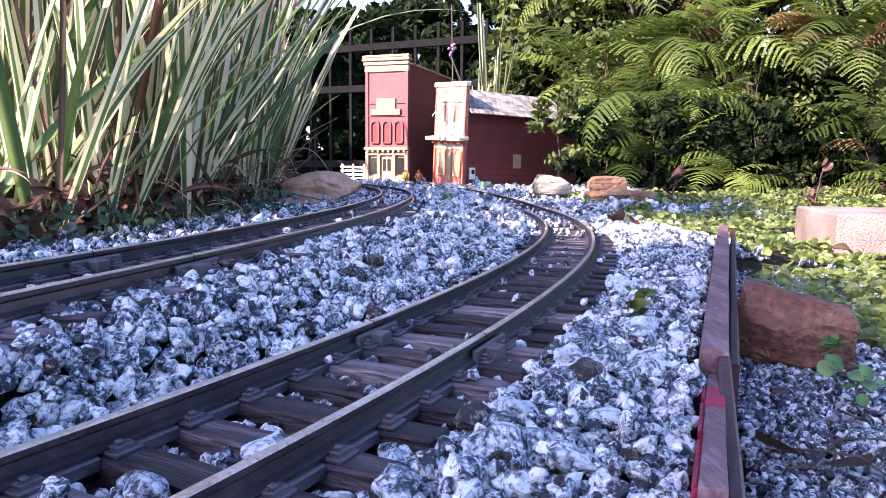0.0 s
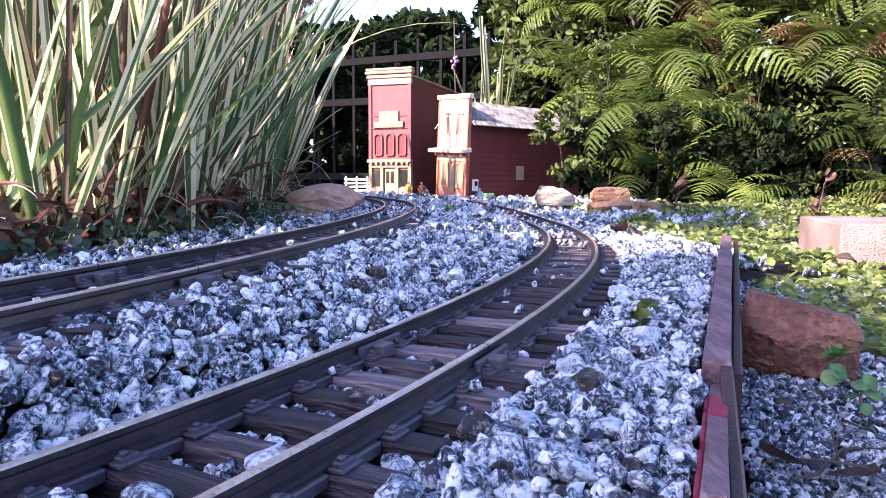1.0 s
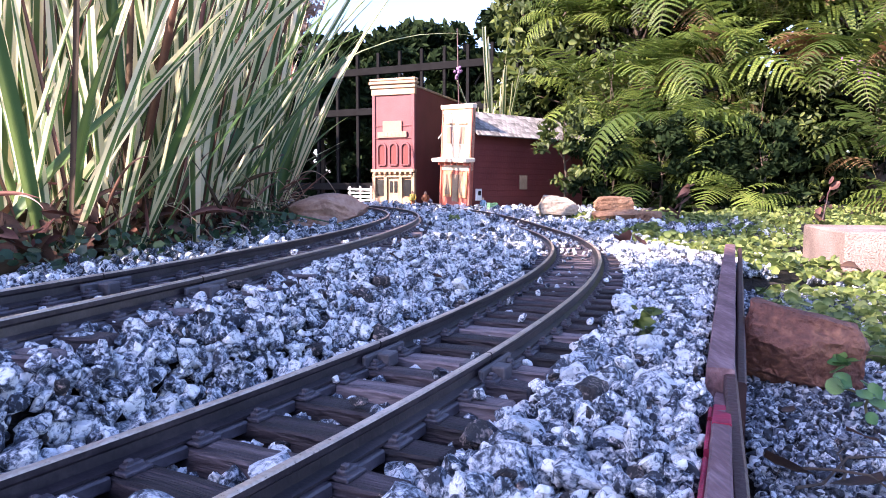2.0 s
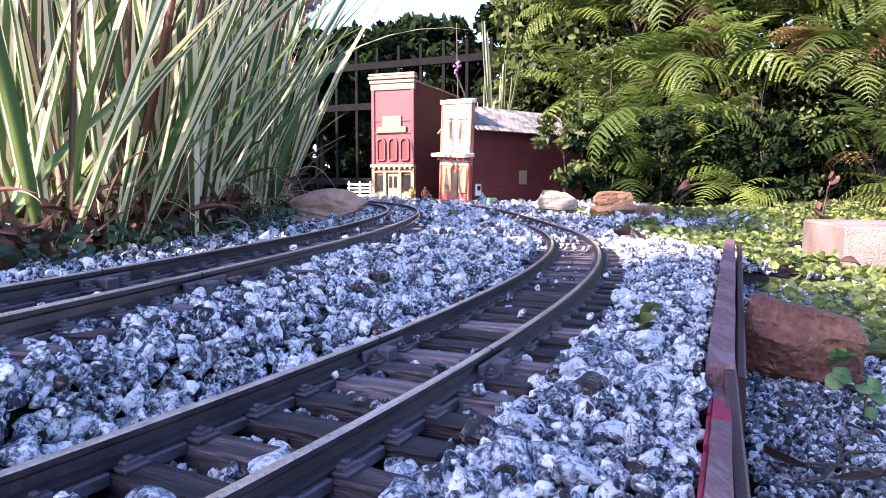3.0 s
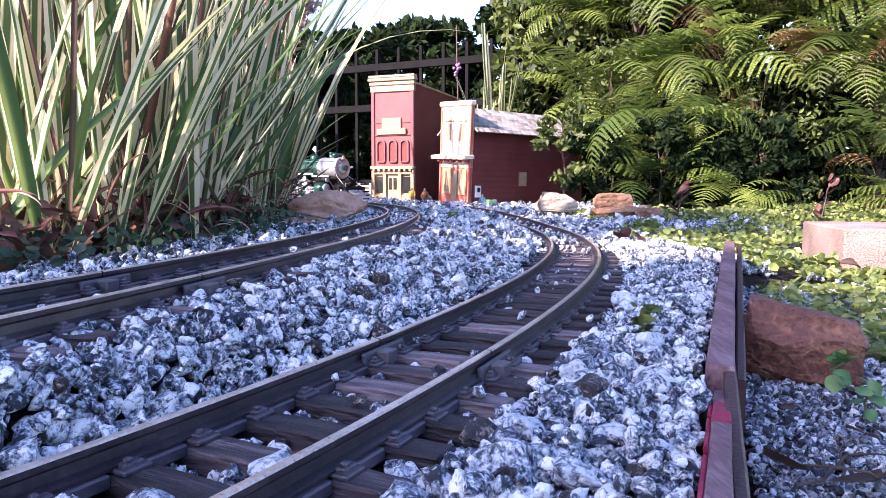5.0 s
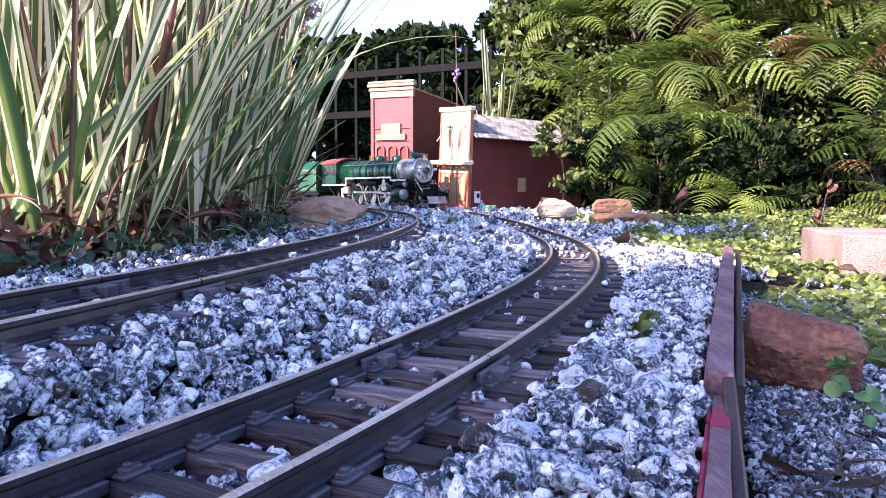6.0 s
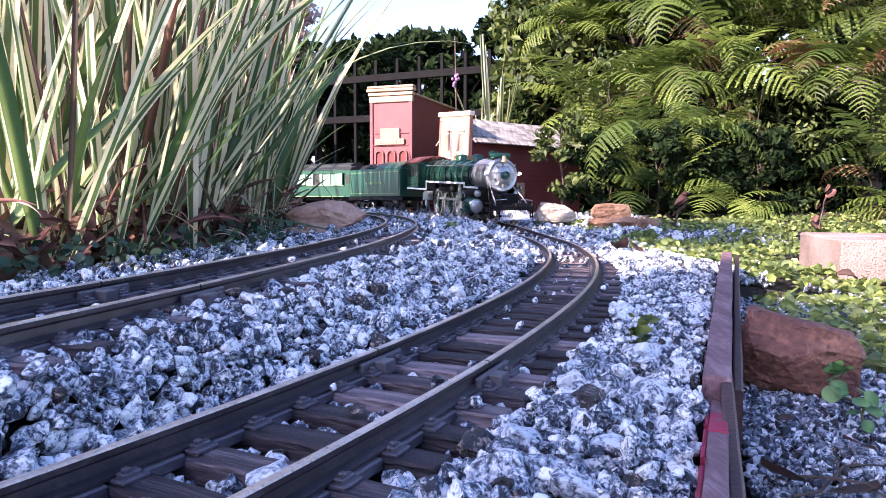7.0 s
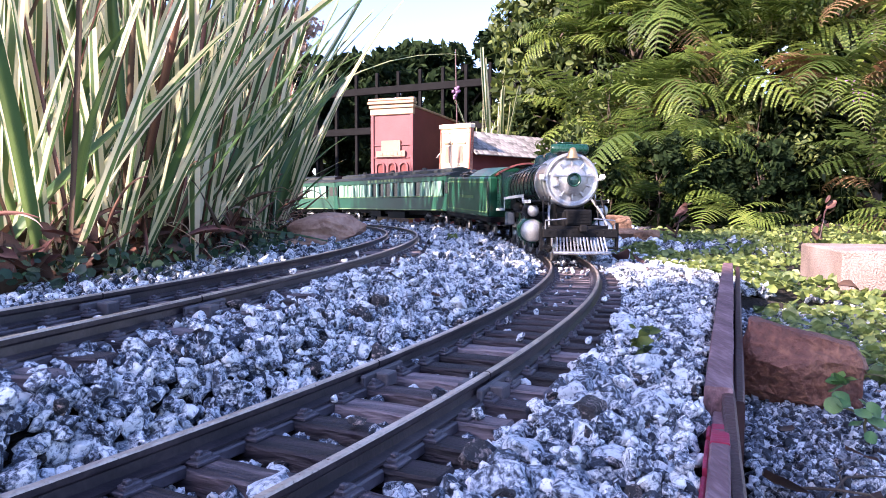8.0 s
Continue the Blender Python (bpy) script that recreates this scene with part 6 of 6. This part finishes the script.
    for k, x in enumerate((-0.17, -0.255, -0.275)):
        bm = B()
        add_lathe(bm, [(0.0026, 0), (0.0022, 0.007), (0.003, 0.008), (0.0022, 0.012), (0, 0.013)], (x, 0.005 * (k - 1), ZB + 0.0325 + 0.002 * k), "z", 10)
        part("whistle" if k else "generator", bm, M_BRASS, L, "small brass fitting", smooth=True)
    # handrails, sand pipes
    for sgn in (-1, 1):
        bm = add_tube(B(), [(-0.004, sgn * 0.030, ZB + 0.021), (-0.08, sgn * 0.0315, ZB + 0.021), (-0.2, sgn * 0.0335, ZB + 0.021), (-0.37, sgn * 0.038, ZB + 0.021)], 0.0009, 6)
        for x in (-0.02, -0.09, -0.16, -0.23, -0.30, -0.36):
            add_cyl(bm, 0.0008, 0.006, (x, sgn * (0.0295 + (-x) * 0.018), ZB + 0.021), "y", 6)
        part("handrail", bm, M_STEEL, L, "thin silver handrail")
        bm = add_tube(B(), [(-0.125, sgn * 0.014, ZB + 0.032), (-0.128, sgn * 0.030, ZB + 0.015), (-0.13, sgn * 0.034, ZB - 0.018)], 0.0009, 6)
        part("sand_pipe", bm, M_TGREEN, L)
        # air tank under the running board
        bm = B()
        add_lathe(bm, [(0, -0.255), (0.006, -0.254), (0.0075, -0.25), (0.0075, -0.175), (0.006, -0.171), (0, -0.17)], (0, sgn * 0.036, 0.066), "x", 16)
        part("air_tank", bm, M_BLACK, L, smooth=True)
        # running board, stepped, with its white edge
        for x0, x1, z in ((-0.012, -0.085, 0.0725), (-0.083, -0.325, 0.0805), (-0.323, -0.385, 0.062)):
            bm = B()
            add_box(bm, (x0 - x1, 0.016, 0.0025), ((x0 + x1) / 2, sgn * 0.040, z), None, 0.0004)
            rb = part("running_board", bm, M_BLACK, L, "black running board with white edge")
            bm = B()
            add_box(bm, (x0 - x1, 0.0016, 0.0042), ((x0 + x1) / 2, sgn * 0.0487, z), None, 0.0003)
            part("white_edge", bm, M_WHITELINE, rb)
        for x, z0, z1 in ((-0.084, 0.0705, 0.0825), (-0.324, 0.06, 0.0825)):
            bm = B()
            add_box(bm, (0.0034, 0.0017, z1 - z0), (x, sgn * 0.0487, (z0 + z1) / 2))
            part("white_edge", bm, M_WHITELINE, L)
    # frame, firebox sides, ashpan
    bm = B()
    add_box(bm, (0.47, 0.032, 0.026), (-0.205, 0, 0.046), None, 0.001)
    add_box(bm, (0.06, 0.036, 0.035), (-0.040, 0, 0.056), None, 0.002)
    part("frame", bm, M_BLACK, L, "black frame")
    bm = B()
    add_box(bm, (0.085, 0.062, 0.04), (-0.345, 0, 0.066), None, 0.004)
    part("firebox", bm, M_BLACK, L)
    # cylinders and valve chests
    for sgn in (-1, 1):
        bm = B()
        add_lathe(bm, [(0, 0.020), (0.0155, 0.020), (0.0155, -0.020), (0.0145, -0.022), (0, -0.022)], (-0.048, sgn * 0.0440, 0.0355), "x", 28)
        cy = part("cylinder", bm, M_TGREEN, L, "dark green cylinder", smooth=True)
        bm = B()
        add_lathe(bm, [(0, 0.0250), (0.006, 0.0245), (0.0115, 0.0230), (0.0145, 0.0210), (0.0145, 0.0195)], (-0.048, sgn * 0.0440, 0.0355), "x", 24)
        part("cylinder_cover", bm, M_SILVER, cy, "silver-grey cylinder cover", smooth=True)
        bm = B()
        add_lathe(bm, [(0, 0.025), (0.007, 0.0245), (0.0085, 0.022), (0.0085, -0.022), (0.007, -0.025), (0, -0.025)], (-0.048, sgn * 0.0435, 0.0610), "x", 20)
        add_box(bm, (0.034, 0.014, 0.014), (-0.048, sgn * 0.041, 0.050))
        vc = part("valve_chest", bm, M_BLACK, L, "black valve chest", smooth=True)
        bm = B()
        add_lathe(bm, [(0, 0.0275), (0.005, 0.027), (0.0075, 0.0250), (0.0075, 0.0235)], (-0.048, sgn * 0.0435, 0.0610), "x", 20)
        part("valve_cover", bm, M_SILVER, vc, "silver-grey valve cover", smooth=True)
        bm = B()
        add_box(bm, (0.075, 0.003, 0.004), (-0.108, sgn * 0.042, 0.0385), None, 0.0004)
        add_box(bm, (0.075, 0.003, 0.003), (-0.108, sgn * 0.042, 0.0275), None, 0.0004)
        add_box(bm, (0.012, 0.006, 0.014), (-0.118, sgn * 0.042, 0.033), None, 0.0006)
        add_cyl(bm, 0.0014, 0.06, (-0.095, sgn * 0.042, 0.033), "x", 8)
        part("crosshead_guide", bm, M_STEEL, L, "bright steel crosshead and guides")
        bm = B()
        add_prism(bm, [(-0.145, 0.05), (-0.137, 0.078), (-0.128, 0.078), (-0.118, 0.05), (-0.128, 0.044), (-0.138, 0.044)], 0.003, Matrix.Translation((0, sgn * 0.038, 0)))
        add_tube(bm, [(-0.075, sgn * 0.041, 0.0555), (-0.13, sgn * 0.041, 0.060), (-0.155, sgn * 0.0405, 0.058)], 0.0013, 6)
        part("valve_gear", bm, M_STEEL, L, "bright steel valve gear")
        bm = B()
        add_box(bm, (0.028, 0.014, 0.022), (-0.335, sgn * 0.038, 0.047), None, 0.002)
        add_cyl(bm, 0.006, 0.018, (-0.36, sgn * 0.038, 0.044), "z", 12)
        part("injector", bm, M_SILVER, L, "silver-grey injector")
    # drivers
    bm = add_box(B(), (RDRV * 0.72, 0.0027, RDRV * 0.09), (RDRV * 0.52, 0, 0), None, 0.0004)
    spoke = bpy.data.meshes.new("spoke")
    bm.to_mesh(spoke)
    bm.free()
    spoke.materials.append(M_TGREEN)
    for x in DRV:
        for sgn in (-1, 1):
            w = part("driving_wheel", spoked_wheel(RDRV, 0.006), [M_STEEL, M_TGREEN], L, "spoked driving wheel with silver tyre", Matrix.Translation((x, sgn * 0.0255, RDRV)))
            spinners.append((w, RDRV, (x, sgn * 0.0255, RDRV)))
            for k in range(14):
                part("spoke", spoke, None, w, m=Matrix.Rotation(2 * math.pi * k / 14, 4, "Y"))
    for sgn in (-1, 1):
        bm = B()
        add_box(bm, (DRV[0] - DRV[2] + 0.012, 0.0025, 0.0055), ((DRV[0] + DRV[2]) / 2 - DRV[1], 0, 0), None, 0.0006)
        for x in DRV:
            add_cyl(bm, 0.0045, 0.0034, (x - DRV[1], 0, 0), "y", 14)
        rd = part("coupling_rod", bm, M_STEEL, L, "bright steel coupling rod", Matrix.Translation((DRV[1], sgn * 0.0318, RDRV)))
        rods.append((rd, (DRV[1], sgn * 0.0318, RDRV)))
    for x in (0.012, -0.088):
        wheelset(L, x)
    wheelset(L, -0.395, 0.0195)
    for x0 in (0.012, -0.088, -0.395):
        for sgn in (-1, 1):
            bm = B()
            add_box(bm, (0.03, 0.004, 0.006), (x0, sgn * 0.030, 0.017), None, 0.001)
            add_box(bm, (0.010, 0.005, 0.011), (x0, sgn * 0.030, 0.0165), None, 0.001)
            add_box(bm, (0.006, 0.012, 0.02), (x0, sgn * 0.026, 0.030))
            part("truck_frame", bm, M_BLACK, L)
    # front: deck, beam, pilot, pump box, steps, coupler
    bm = B()
    add_box(bm, (0.060, 0.066, 0.004), (0.020, 0, 0.0415), None, 0.0006)
    part("pilot_deck", bm, M_BLACK, L, "black front deck")
    bm = B()
    add_box(bm, (0.008, 0.086, 0.010), (0.050, 0, 0.0350), None, 0.001)
    for k in range(9):
        add_cyl(bm, 0.0009, 0.002, (0.0545, -0.036 + 0.009 * k, 0.0370), "x", 6)
    part("buffer_beam", bm, M_BLACK, L, "black riveted front beam")
    for k in range(15):
        y = -0.027 + 0.054 * k / 14
        bm = add_tube(B(), [(0.054, y, 0.0305), (0.060, y * 1.03, 0.022), (0.066, y * 1.06, 0.0145)], 0.0011, 6)
        part("pilot_bar", bm, M_STEEL, L)
    bm = add_tube(B(), [(0.063, -0.032, 0.0135), (0.067, -0.016, 0.0135), (0.0685, 0, 0.0135), (0.067, 0.016, 0.0135), (0.063, 0.032, 0.0135)], 0.0022, 8)
    part("pilot_rim", bm, M_STEEL, L, "bright lower rim of the pilot")
    bm = B()
    add_box(bm, (0.018, 0.030, 0.019), (0.036, 0, 0.0530), None, 0.0015)
    for k in range(4):
        add_box(bm, (0.002, 0.026, 0.0010), (0.0452, 0, 0.0475 + k * 0.0036))
    part("pump_shield", bm, M_BLACK, L, "black slotted pump shield")
    for sgn in (-1, 1):
        bm = B()
        for y in (0.029, 0.037):
            add_tube(bm, [(0.020, sgn * y, 0.0435), (0.016, sgn * y, 0.058), (0.004, sgn * (y - 0.002), 0.078)], 0.0011, 6)
        for z, x in ((0.050, 0.0185), (0.0575, 0.016), (0.065, 0.0118), (0.0725, 0.0073)):
            add_tube(bm, [(x, sgn * 0.028, z), (x, sgn * 0.0375, z)], 0.0009, 6)
        part("ladder", bm, M_BLACK, L, "black ladder up to the smokebox")
        bm = add_tube(B(), [(-0.004, sgn * 0.0245, ZB - 0.022), (0.02, sgn * 0.031, 0.060), (0.042, sgn * 0.034, 0.0435)], 0.0014, 6)
        part("brace", bm, M_SILVER, L, "silver brace from smokebox to deck")
        bm = B()
        for z in (0.018, 0.032):
            add_box(bm, (0.010, 0.012, 0.0016), (0.045, sgn * 0.039, z))
        add_box(bm, (0.002, 0.002, 0.032), (0.041, sgn * 0.044, 0.031))
        add_box(bm, (0.002, 0.002, 0.032), (0.049, sgn * 0.044, 0.031))
        part("step", bm, M_BLACK, L)
        bm = add_tube(B(), [(0.052, sgn * 0.040, 0.04), (0.052, sgn * 0.040, 0.050), (0.052, sgn * 0.016, 0.052)], 0.0009, 6)
        part("grab_rail", bm, M_STEEL, L)
    bm = B()
    add_box(bm, (0.012, 0.006, 0.006), (0.058, 0, 0.041), None, 0.001)
    add_box(bm, (0.006, 0.009, 0.008), (0.065, 0.001, 0.041), None, 0.0015)
    part("coupler", bm, M_BLACK, L)
    # cab
    bm = B()
    for sgn in (-1, 1):
        add_box(bm, (0.088, 0.0022, 0.030), (-0.431, sgn * 0.0465, 0.076), None, 0.0005)
        for x in (-0.389, -0.431, -0.473):
            add_box(bm, (0.006, 0.0022, 0.028), (x, sgn * 0.0465, 0.105), None, 0.0004)
        add_box(bm, (0.088, 0.0022, 0.010), (-0.431, sgn * 0.0465, 0.123), None, 0.0004)
    add_box(bm, (0.002, 0.092, 0.07), (-0.388, 0, 0.094), None, 0.0004)
    add_box(bm, (0.088, 0.092, 0.002), (-0.431, 0, 0.062))
    cb = part("cab", bm, M_TGREEN, L, "green cab with side windows")
    for sgn in (-1, 1):
        for x in (-0.41, -0.452):
            bm = B()
            add_box(bm, (0.036, 0.001, 0.028), (x, sgn * 0.046, 0.105))
            part("cab_window", bm, M_GLASSDARK, cb, "dark cab window")
        bm = B()
        add_box(bm, (0.09, 0.0016, 0.004), (-0.431, sgn * 0.048, 0.0615))
        part("white_edge", bm, M_WHITELINE, cb)
    bm = B()
    n = 10
    o = [(-0.052 + 0.104 * i / n, 0.128 + 0.0165 * math.sin(math.pi * i / n) ** 0.8) for i in range(n + 1)]
    o2 = [(x * 0.97, z - 0.003) for x, z in o][::-1]
    add_prism(bm, o + o2, 0.104, Matrix.Translation((-0.432, 0, 0)) @ Matrix.Rotation(radians(90), 4, "Z"))
    part("cab_roof", bm, M_CABROOF, L, "dull red curved cab roof")
    return L


def truck(parent, x, gap=0.056, r=RS):
    for dx in (-gap / 2, gap / 2):
        wheelset(parent, x + dx, r)
    for sgn in (-1, 1):
        bm = B()
        add_box(bm, (gap + 0.024, 0.005, 0.006), (x, sgn * 0.034, r + 0.005), None, 0.001)
        for dx in (-gap / 2, gap / 2):
            add_box(bm, (0.011, 0.007, 0.012), (x + dx, sgn * 0.034, r), None, 0.001)
        add_box(bm, (0.020, 0.006, 0.014), (x, sgn * 0.034, r + 0.002), None, 0.001)
        part("truck_frame", bm, M_BLACK, parent, "black truck frame")


def build_tender():
    T = holder("tender", label="green model coal tender with pale lining", category="tender", group="model train")
    bm = B()
    add_box(bm, (0.272, 0.092, 0.078), (-0.140, 0, 0.079), None, 0.003)
    part("tank", bm, M_CGREEN, T, "green tank side")
    bm = B()
    n = 8
    o = [(-0.043, 0.116)] + [(-0.043 + 0.086 * i / n, 0.120 + 0.018 * math.sin(math.pi * i / n)) for i in range(n + 1)] + [(0.043, 0.116)]
    add_prism(bm, o, 0.125, Matrix.Translation((-0.070, 0, 0)) @ Matrix.Rotation(radians(90), 4, "Z"))
    part("bunker", bm, M_CGREEN, T, "raised green bunker")
    bm = B()
    bmesh.ops.create_icosphere(bm, subdivisions=4, radius=1.0)
    for v in bm.verts:
        k = 1 + 0.25 * noise.noise(v.co * 6) + 0.12 * noise.noise(v.co * 15)
        v.co = Vector((v.co.x * 0.06 * k - 0.20, v.co.y * 0.036 * k, max(-0.004, v.co.z * 0.016 * k) + 0.118))
    part("coal_load", bm, M_COAL, T, "heaped black coal")
    bm = B()
    add_box(bm, (0.285, 0.088, 0.010), (-0.140, 0, 0.036), None, 0.001)
    part("underframe", bm, M_BLACK, T)
    for sgn in (-1, 1):
        for z in (0.05, 0.108):
            bm = B()
            add_box(bm, (0.25, 0.0008, 0.0022), (-0.140, sgn * 0.0463, z))
            part("lining", bm, M_LINE, T, "pale lining stripe")
        for x in (-0.015, -0.265):
            bm = B()
            add_box(bm, (0.0022, 0.0008, 0.058), (x, sgn * 0.0463, 0.079))
            part("lining", bm, M_LINE, T)
        for k in range(7):
            bm = B()
            add_box(bm, (0.010, 0.0008, 0.006), (-0.10 - 0.013 * k, sgn * 0.0464, 0.078))
            part("lettering_bar", bm, M_LINE, T)
        bm = add_tube(B(), [(-0.006, sgn * 0.047, 0.05), (-0.006, sgn * 0.048, 0.11)], 0.001, 6)
        part("grab_rail", bm, M_STEEL, T)
    truck(T, -0.065)
    truck(T, -0.215)
    return T


def build_coach(label):
    C = holder("passenger_coach", label=label, category="coach", group="model train")
    LN, W = 0.625, 0.092
    bm = B()
    add_box(bm, (LN, W, 0.034), (-LN / 2, 0, 0.056), None, 0.002)
    part("lower_side", bm, M_CGREEN, C, "green lower side panels")
    bm = B()
    add_box(bm, (LN, W, 0.014), (-LN / 2, 0, 0.1165), None, 0.001)
    part("letterboard", bm, M_CGREEN, C, "green letterboard")
    # window posts between panes, on both sides
    nw = 14
    for sgn in (-1, 1):
        for k in range(nw + 1):
            x = -0.05 - (LN - 0.10) * k / nw
            bm = B()
            wide = 0.030 if k in (0, nw) else (0.012 if k % 2 == 0 else 0.006)
            add_box(bm, (wide, 0.004, 0.037), (x, sgn * (W / 2 - 0.002), 0.0912), None, 0.0004)
            part("window_post", bm, M_PALEBAND, C, "pale green window post")
        for k in range(nw):
            x = -0.05 - (LN - 0.10) * (k + 0.5) / nw
            bm = B()
            add_box(bm, ((LN - 0.10) / nw - 0.004, 0.0012, 0.036), (x, sgn * (W / 2 - 0.0045), 0.0912))
            part("window_pane", bm, M_GLASSDARK if k in (2, 5, 6, 7, 8) else M_PALEPANE, C, "pale coach window")
        for x in (-0.012, -LN + 0.012):
            bm = B()
            add_box(bm, (0.026, 0.003, 0.072), (x, sgn * (W / 2 - 0.001), 0.075), None, 0.0008)
            d = part("vestibule_door", bm, M_CGREEN, C, "green end door")
            bm = B()
            add_box(bm, (0.015, 0.001, 0.026), (x, sgn * (W / 2 + 0.0008), 0.093))
            part("pane", bm, M_GLASSDARK, d)
        for z in (0.0735, 0.041):
            bm = B()
            add_box(bm, (LN - 0.055, 0.0012, 0.0024), (-LN / 2, sgn * (W / 2 + 0.0003), z))
            part("belt_rail", bm, M_LINE, C, "pale belt rail")
        for k in range(10):
            bm = B()
            add_box(bm, (0.012, 0.0008, 0.006), (-LN / 2 - 0.085 + 0.019 * k, sgn * (W / 2 + 0.0002), 0.1165))
            part("lettering_bar", bm, M_LINE, C)
    for x in (-0.0015, -LN + 0.0015):
        bm = B()
        add_box(bm, (0.004, W - 0.004, 0.088), (x, 0, 0.081), None, 0.0008)
        part("end_wall", bm, M_CGREEN, C)
        bm = B()
        add_box(bm, (0.014, 0.034, 0.074), (x + (0.006 if x > -0.1 else -0.006), 0, 0.078), None, 0.002)
        part("gangway", bm, M_BLACK, C, "black gangway bellows")
    bm = B()
    n = 12
    o = [(-0.0485 + 0.097 * i / n, 0.123 + 0.010 * math.sin(math.pi * i / n) ** 0.6) for i in range(n + 1)]
    add_prism(bm, [(-0.0485, 0.121)] + o + [(0.0485, 0.121)], LN + 0.004, Matrix.Translation((-LN / 2, 0, 0)) @ Matrix.Rotation(radians(90), 4, "Z"))
    rf = part("roof", bm, M_ROOF, C, "dark grey curved roof")
    bm = B()
    o = [(-0.027, 0.130)] + [(-0.027 + 0.054 * i / 8, 0.137 + 0.006 * math.sin(math.pi * i / 8)) for i in range(9)] + [(0.027, 0.130)]
    add_prism(bm, o, LN - 0.03, Matrix.Translation((-LN / 2, 0, 0)) @ Matrix.Rotation(radians(90), 4, "Z"))
    part("clerestory", bm, M_ROOF, rf)
    for k in range(7):
        bm = B()
        add_box(bm, (0.014, 0.008, 0.004), (-0.07 - k * 0.08, 0.020 * (-1) ** k, 0.1435), None, 0.001)
        part("roof_vent", bm, M_ROOF, rf)
    bm = B()
    add_box(bm, (LN - 0.02, 0.05, 0.012), (-LN / 2, 0, 0.034), None, 0.001)
    add_box(bm, (0.09, 0.074, 0.018), (-LN * 0.42, 0, 0.027), None, 0.001)
    add_box(bm, (0.06, 0.074, 0.016), (-LN * 0.60, 0, 0.028), None, 0.001)
    part("underframe", bm, M_BLACK, C)
    truck(C, -0.085, 0.062)
    truck(C, -LN + 0.085, 0.062)
    return C


loco = build_loco()
tender = build_tender()
coach_a = build_coach("green model passenger coach with pale windows and dark roof")
coach_b = build_coach("green model passenger coach with pale windows and dark roof")


def front_at(t):
    """Place of the smokebox front along the main line: the train gathers speed as it comes round."""
    u = t - 7.0
    if u < -1.2:
        return 0.911 - 0.43 * (u + 1.2)
    return 0.375 - 0.503 * u - 0.047 * u * u


def ride(s_front, a, b):
    """Pose of a vehicle whose zero stands at s_front, carried at a and b behind it."""
    pa, pb = main_line(s_front + a)[0], main_line(s_front + b)[0]
    f = (pa - pb).normalized()
    y = Vector((0, 0, 1)).cross(f).normalized()
    z = f.cross(y)
    o = pa + f * a
    m = Matrix((f, y, z)).transposed().to_4x4()
    m.translation = o
    return m


def motions():
    times = [k * 0.2 for k in range(41)]
    for thing, lead, a, b in ((loco, 0.0, 0.05, 0.33), (tender, 0.492, 0.065, 0.215), (coach_a, 0.79, 0.085, 0.54), (coach_b, 1.43, 0.085, 0.54)):
        walk(thing, [(t, ride(front_at(t) + lead, a, b)) for t in times])
    ticks = [k / FPS for k in range(int(8 * FPS) + 1)]
    for ob, r, at in spinners:
        step = 3 if r > 0.03 else 1
        walk(ob, [(t, Matrix.Translation(at) @ Matrix.Rotation(((front_at(0) - front_at(t)) / r) % (2 * math.pi), 4, "Y")) for t in ticks[::step]])
    for ob, at in rods:
        rows = []
        for t in ticks[::2]:
            a = (front_at(0) - front_at(t)) / RDRV
            rows.append((t, Matrix.Translation((at[0] + CRANK * math.cos(a), at[1], at[2] - CRANK * math.sin(a)))))
        walk(ob, rows)


motions()
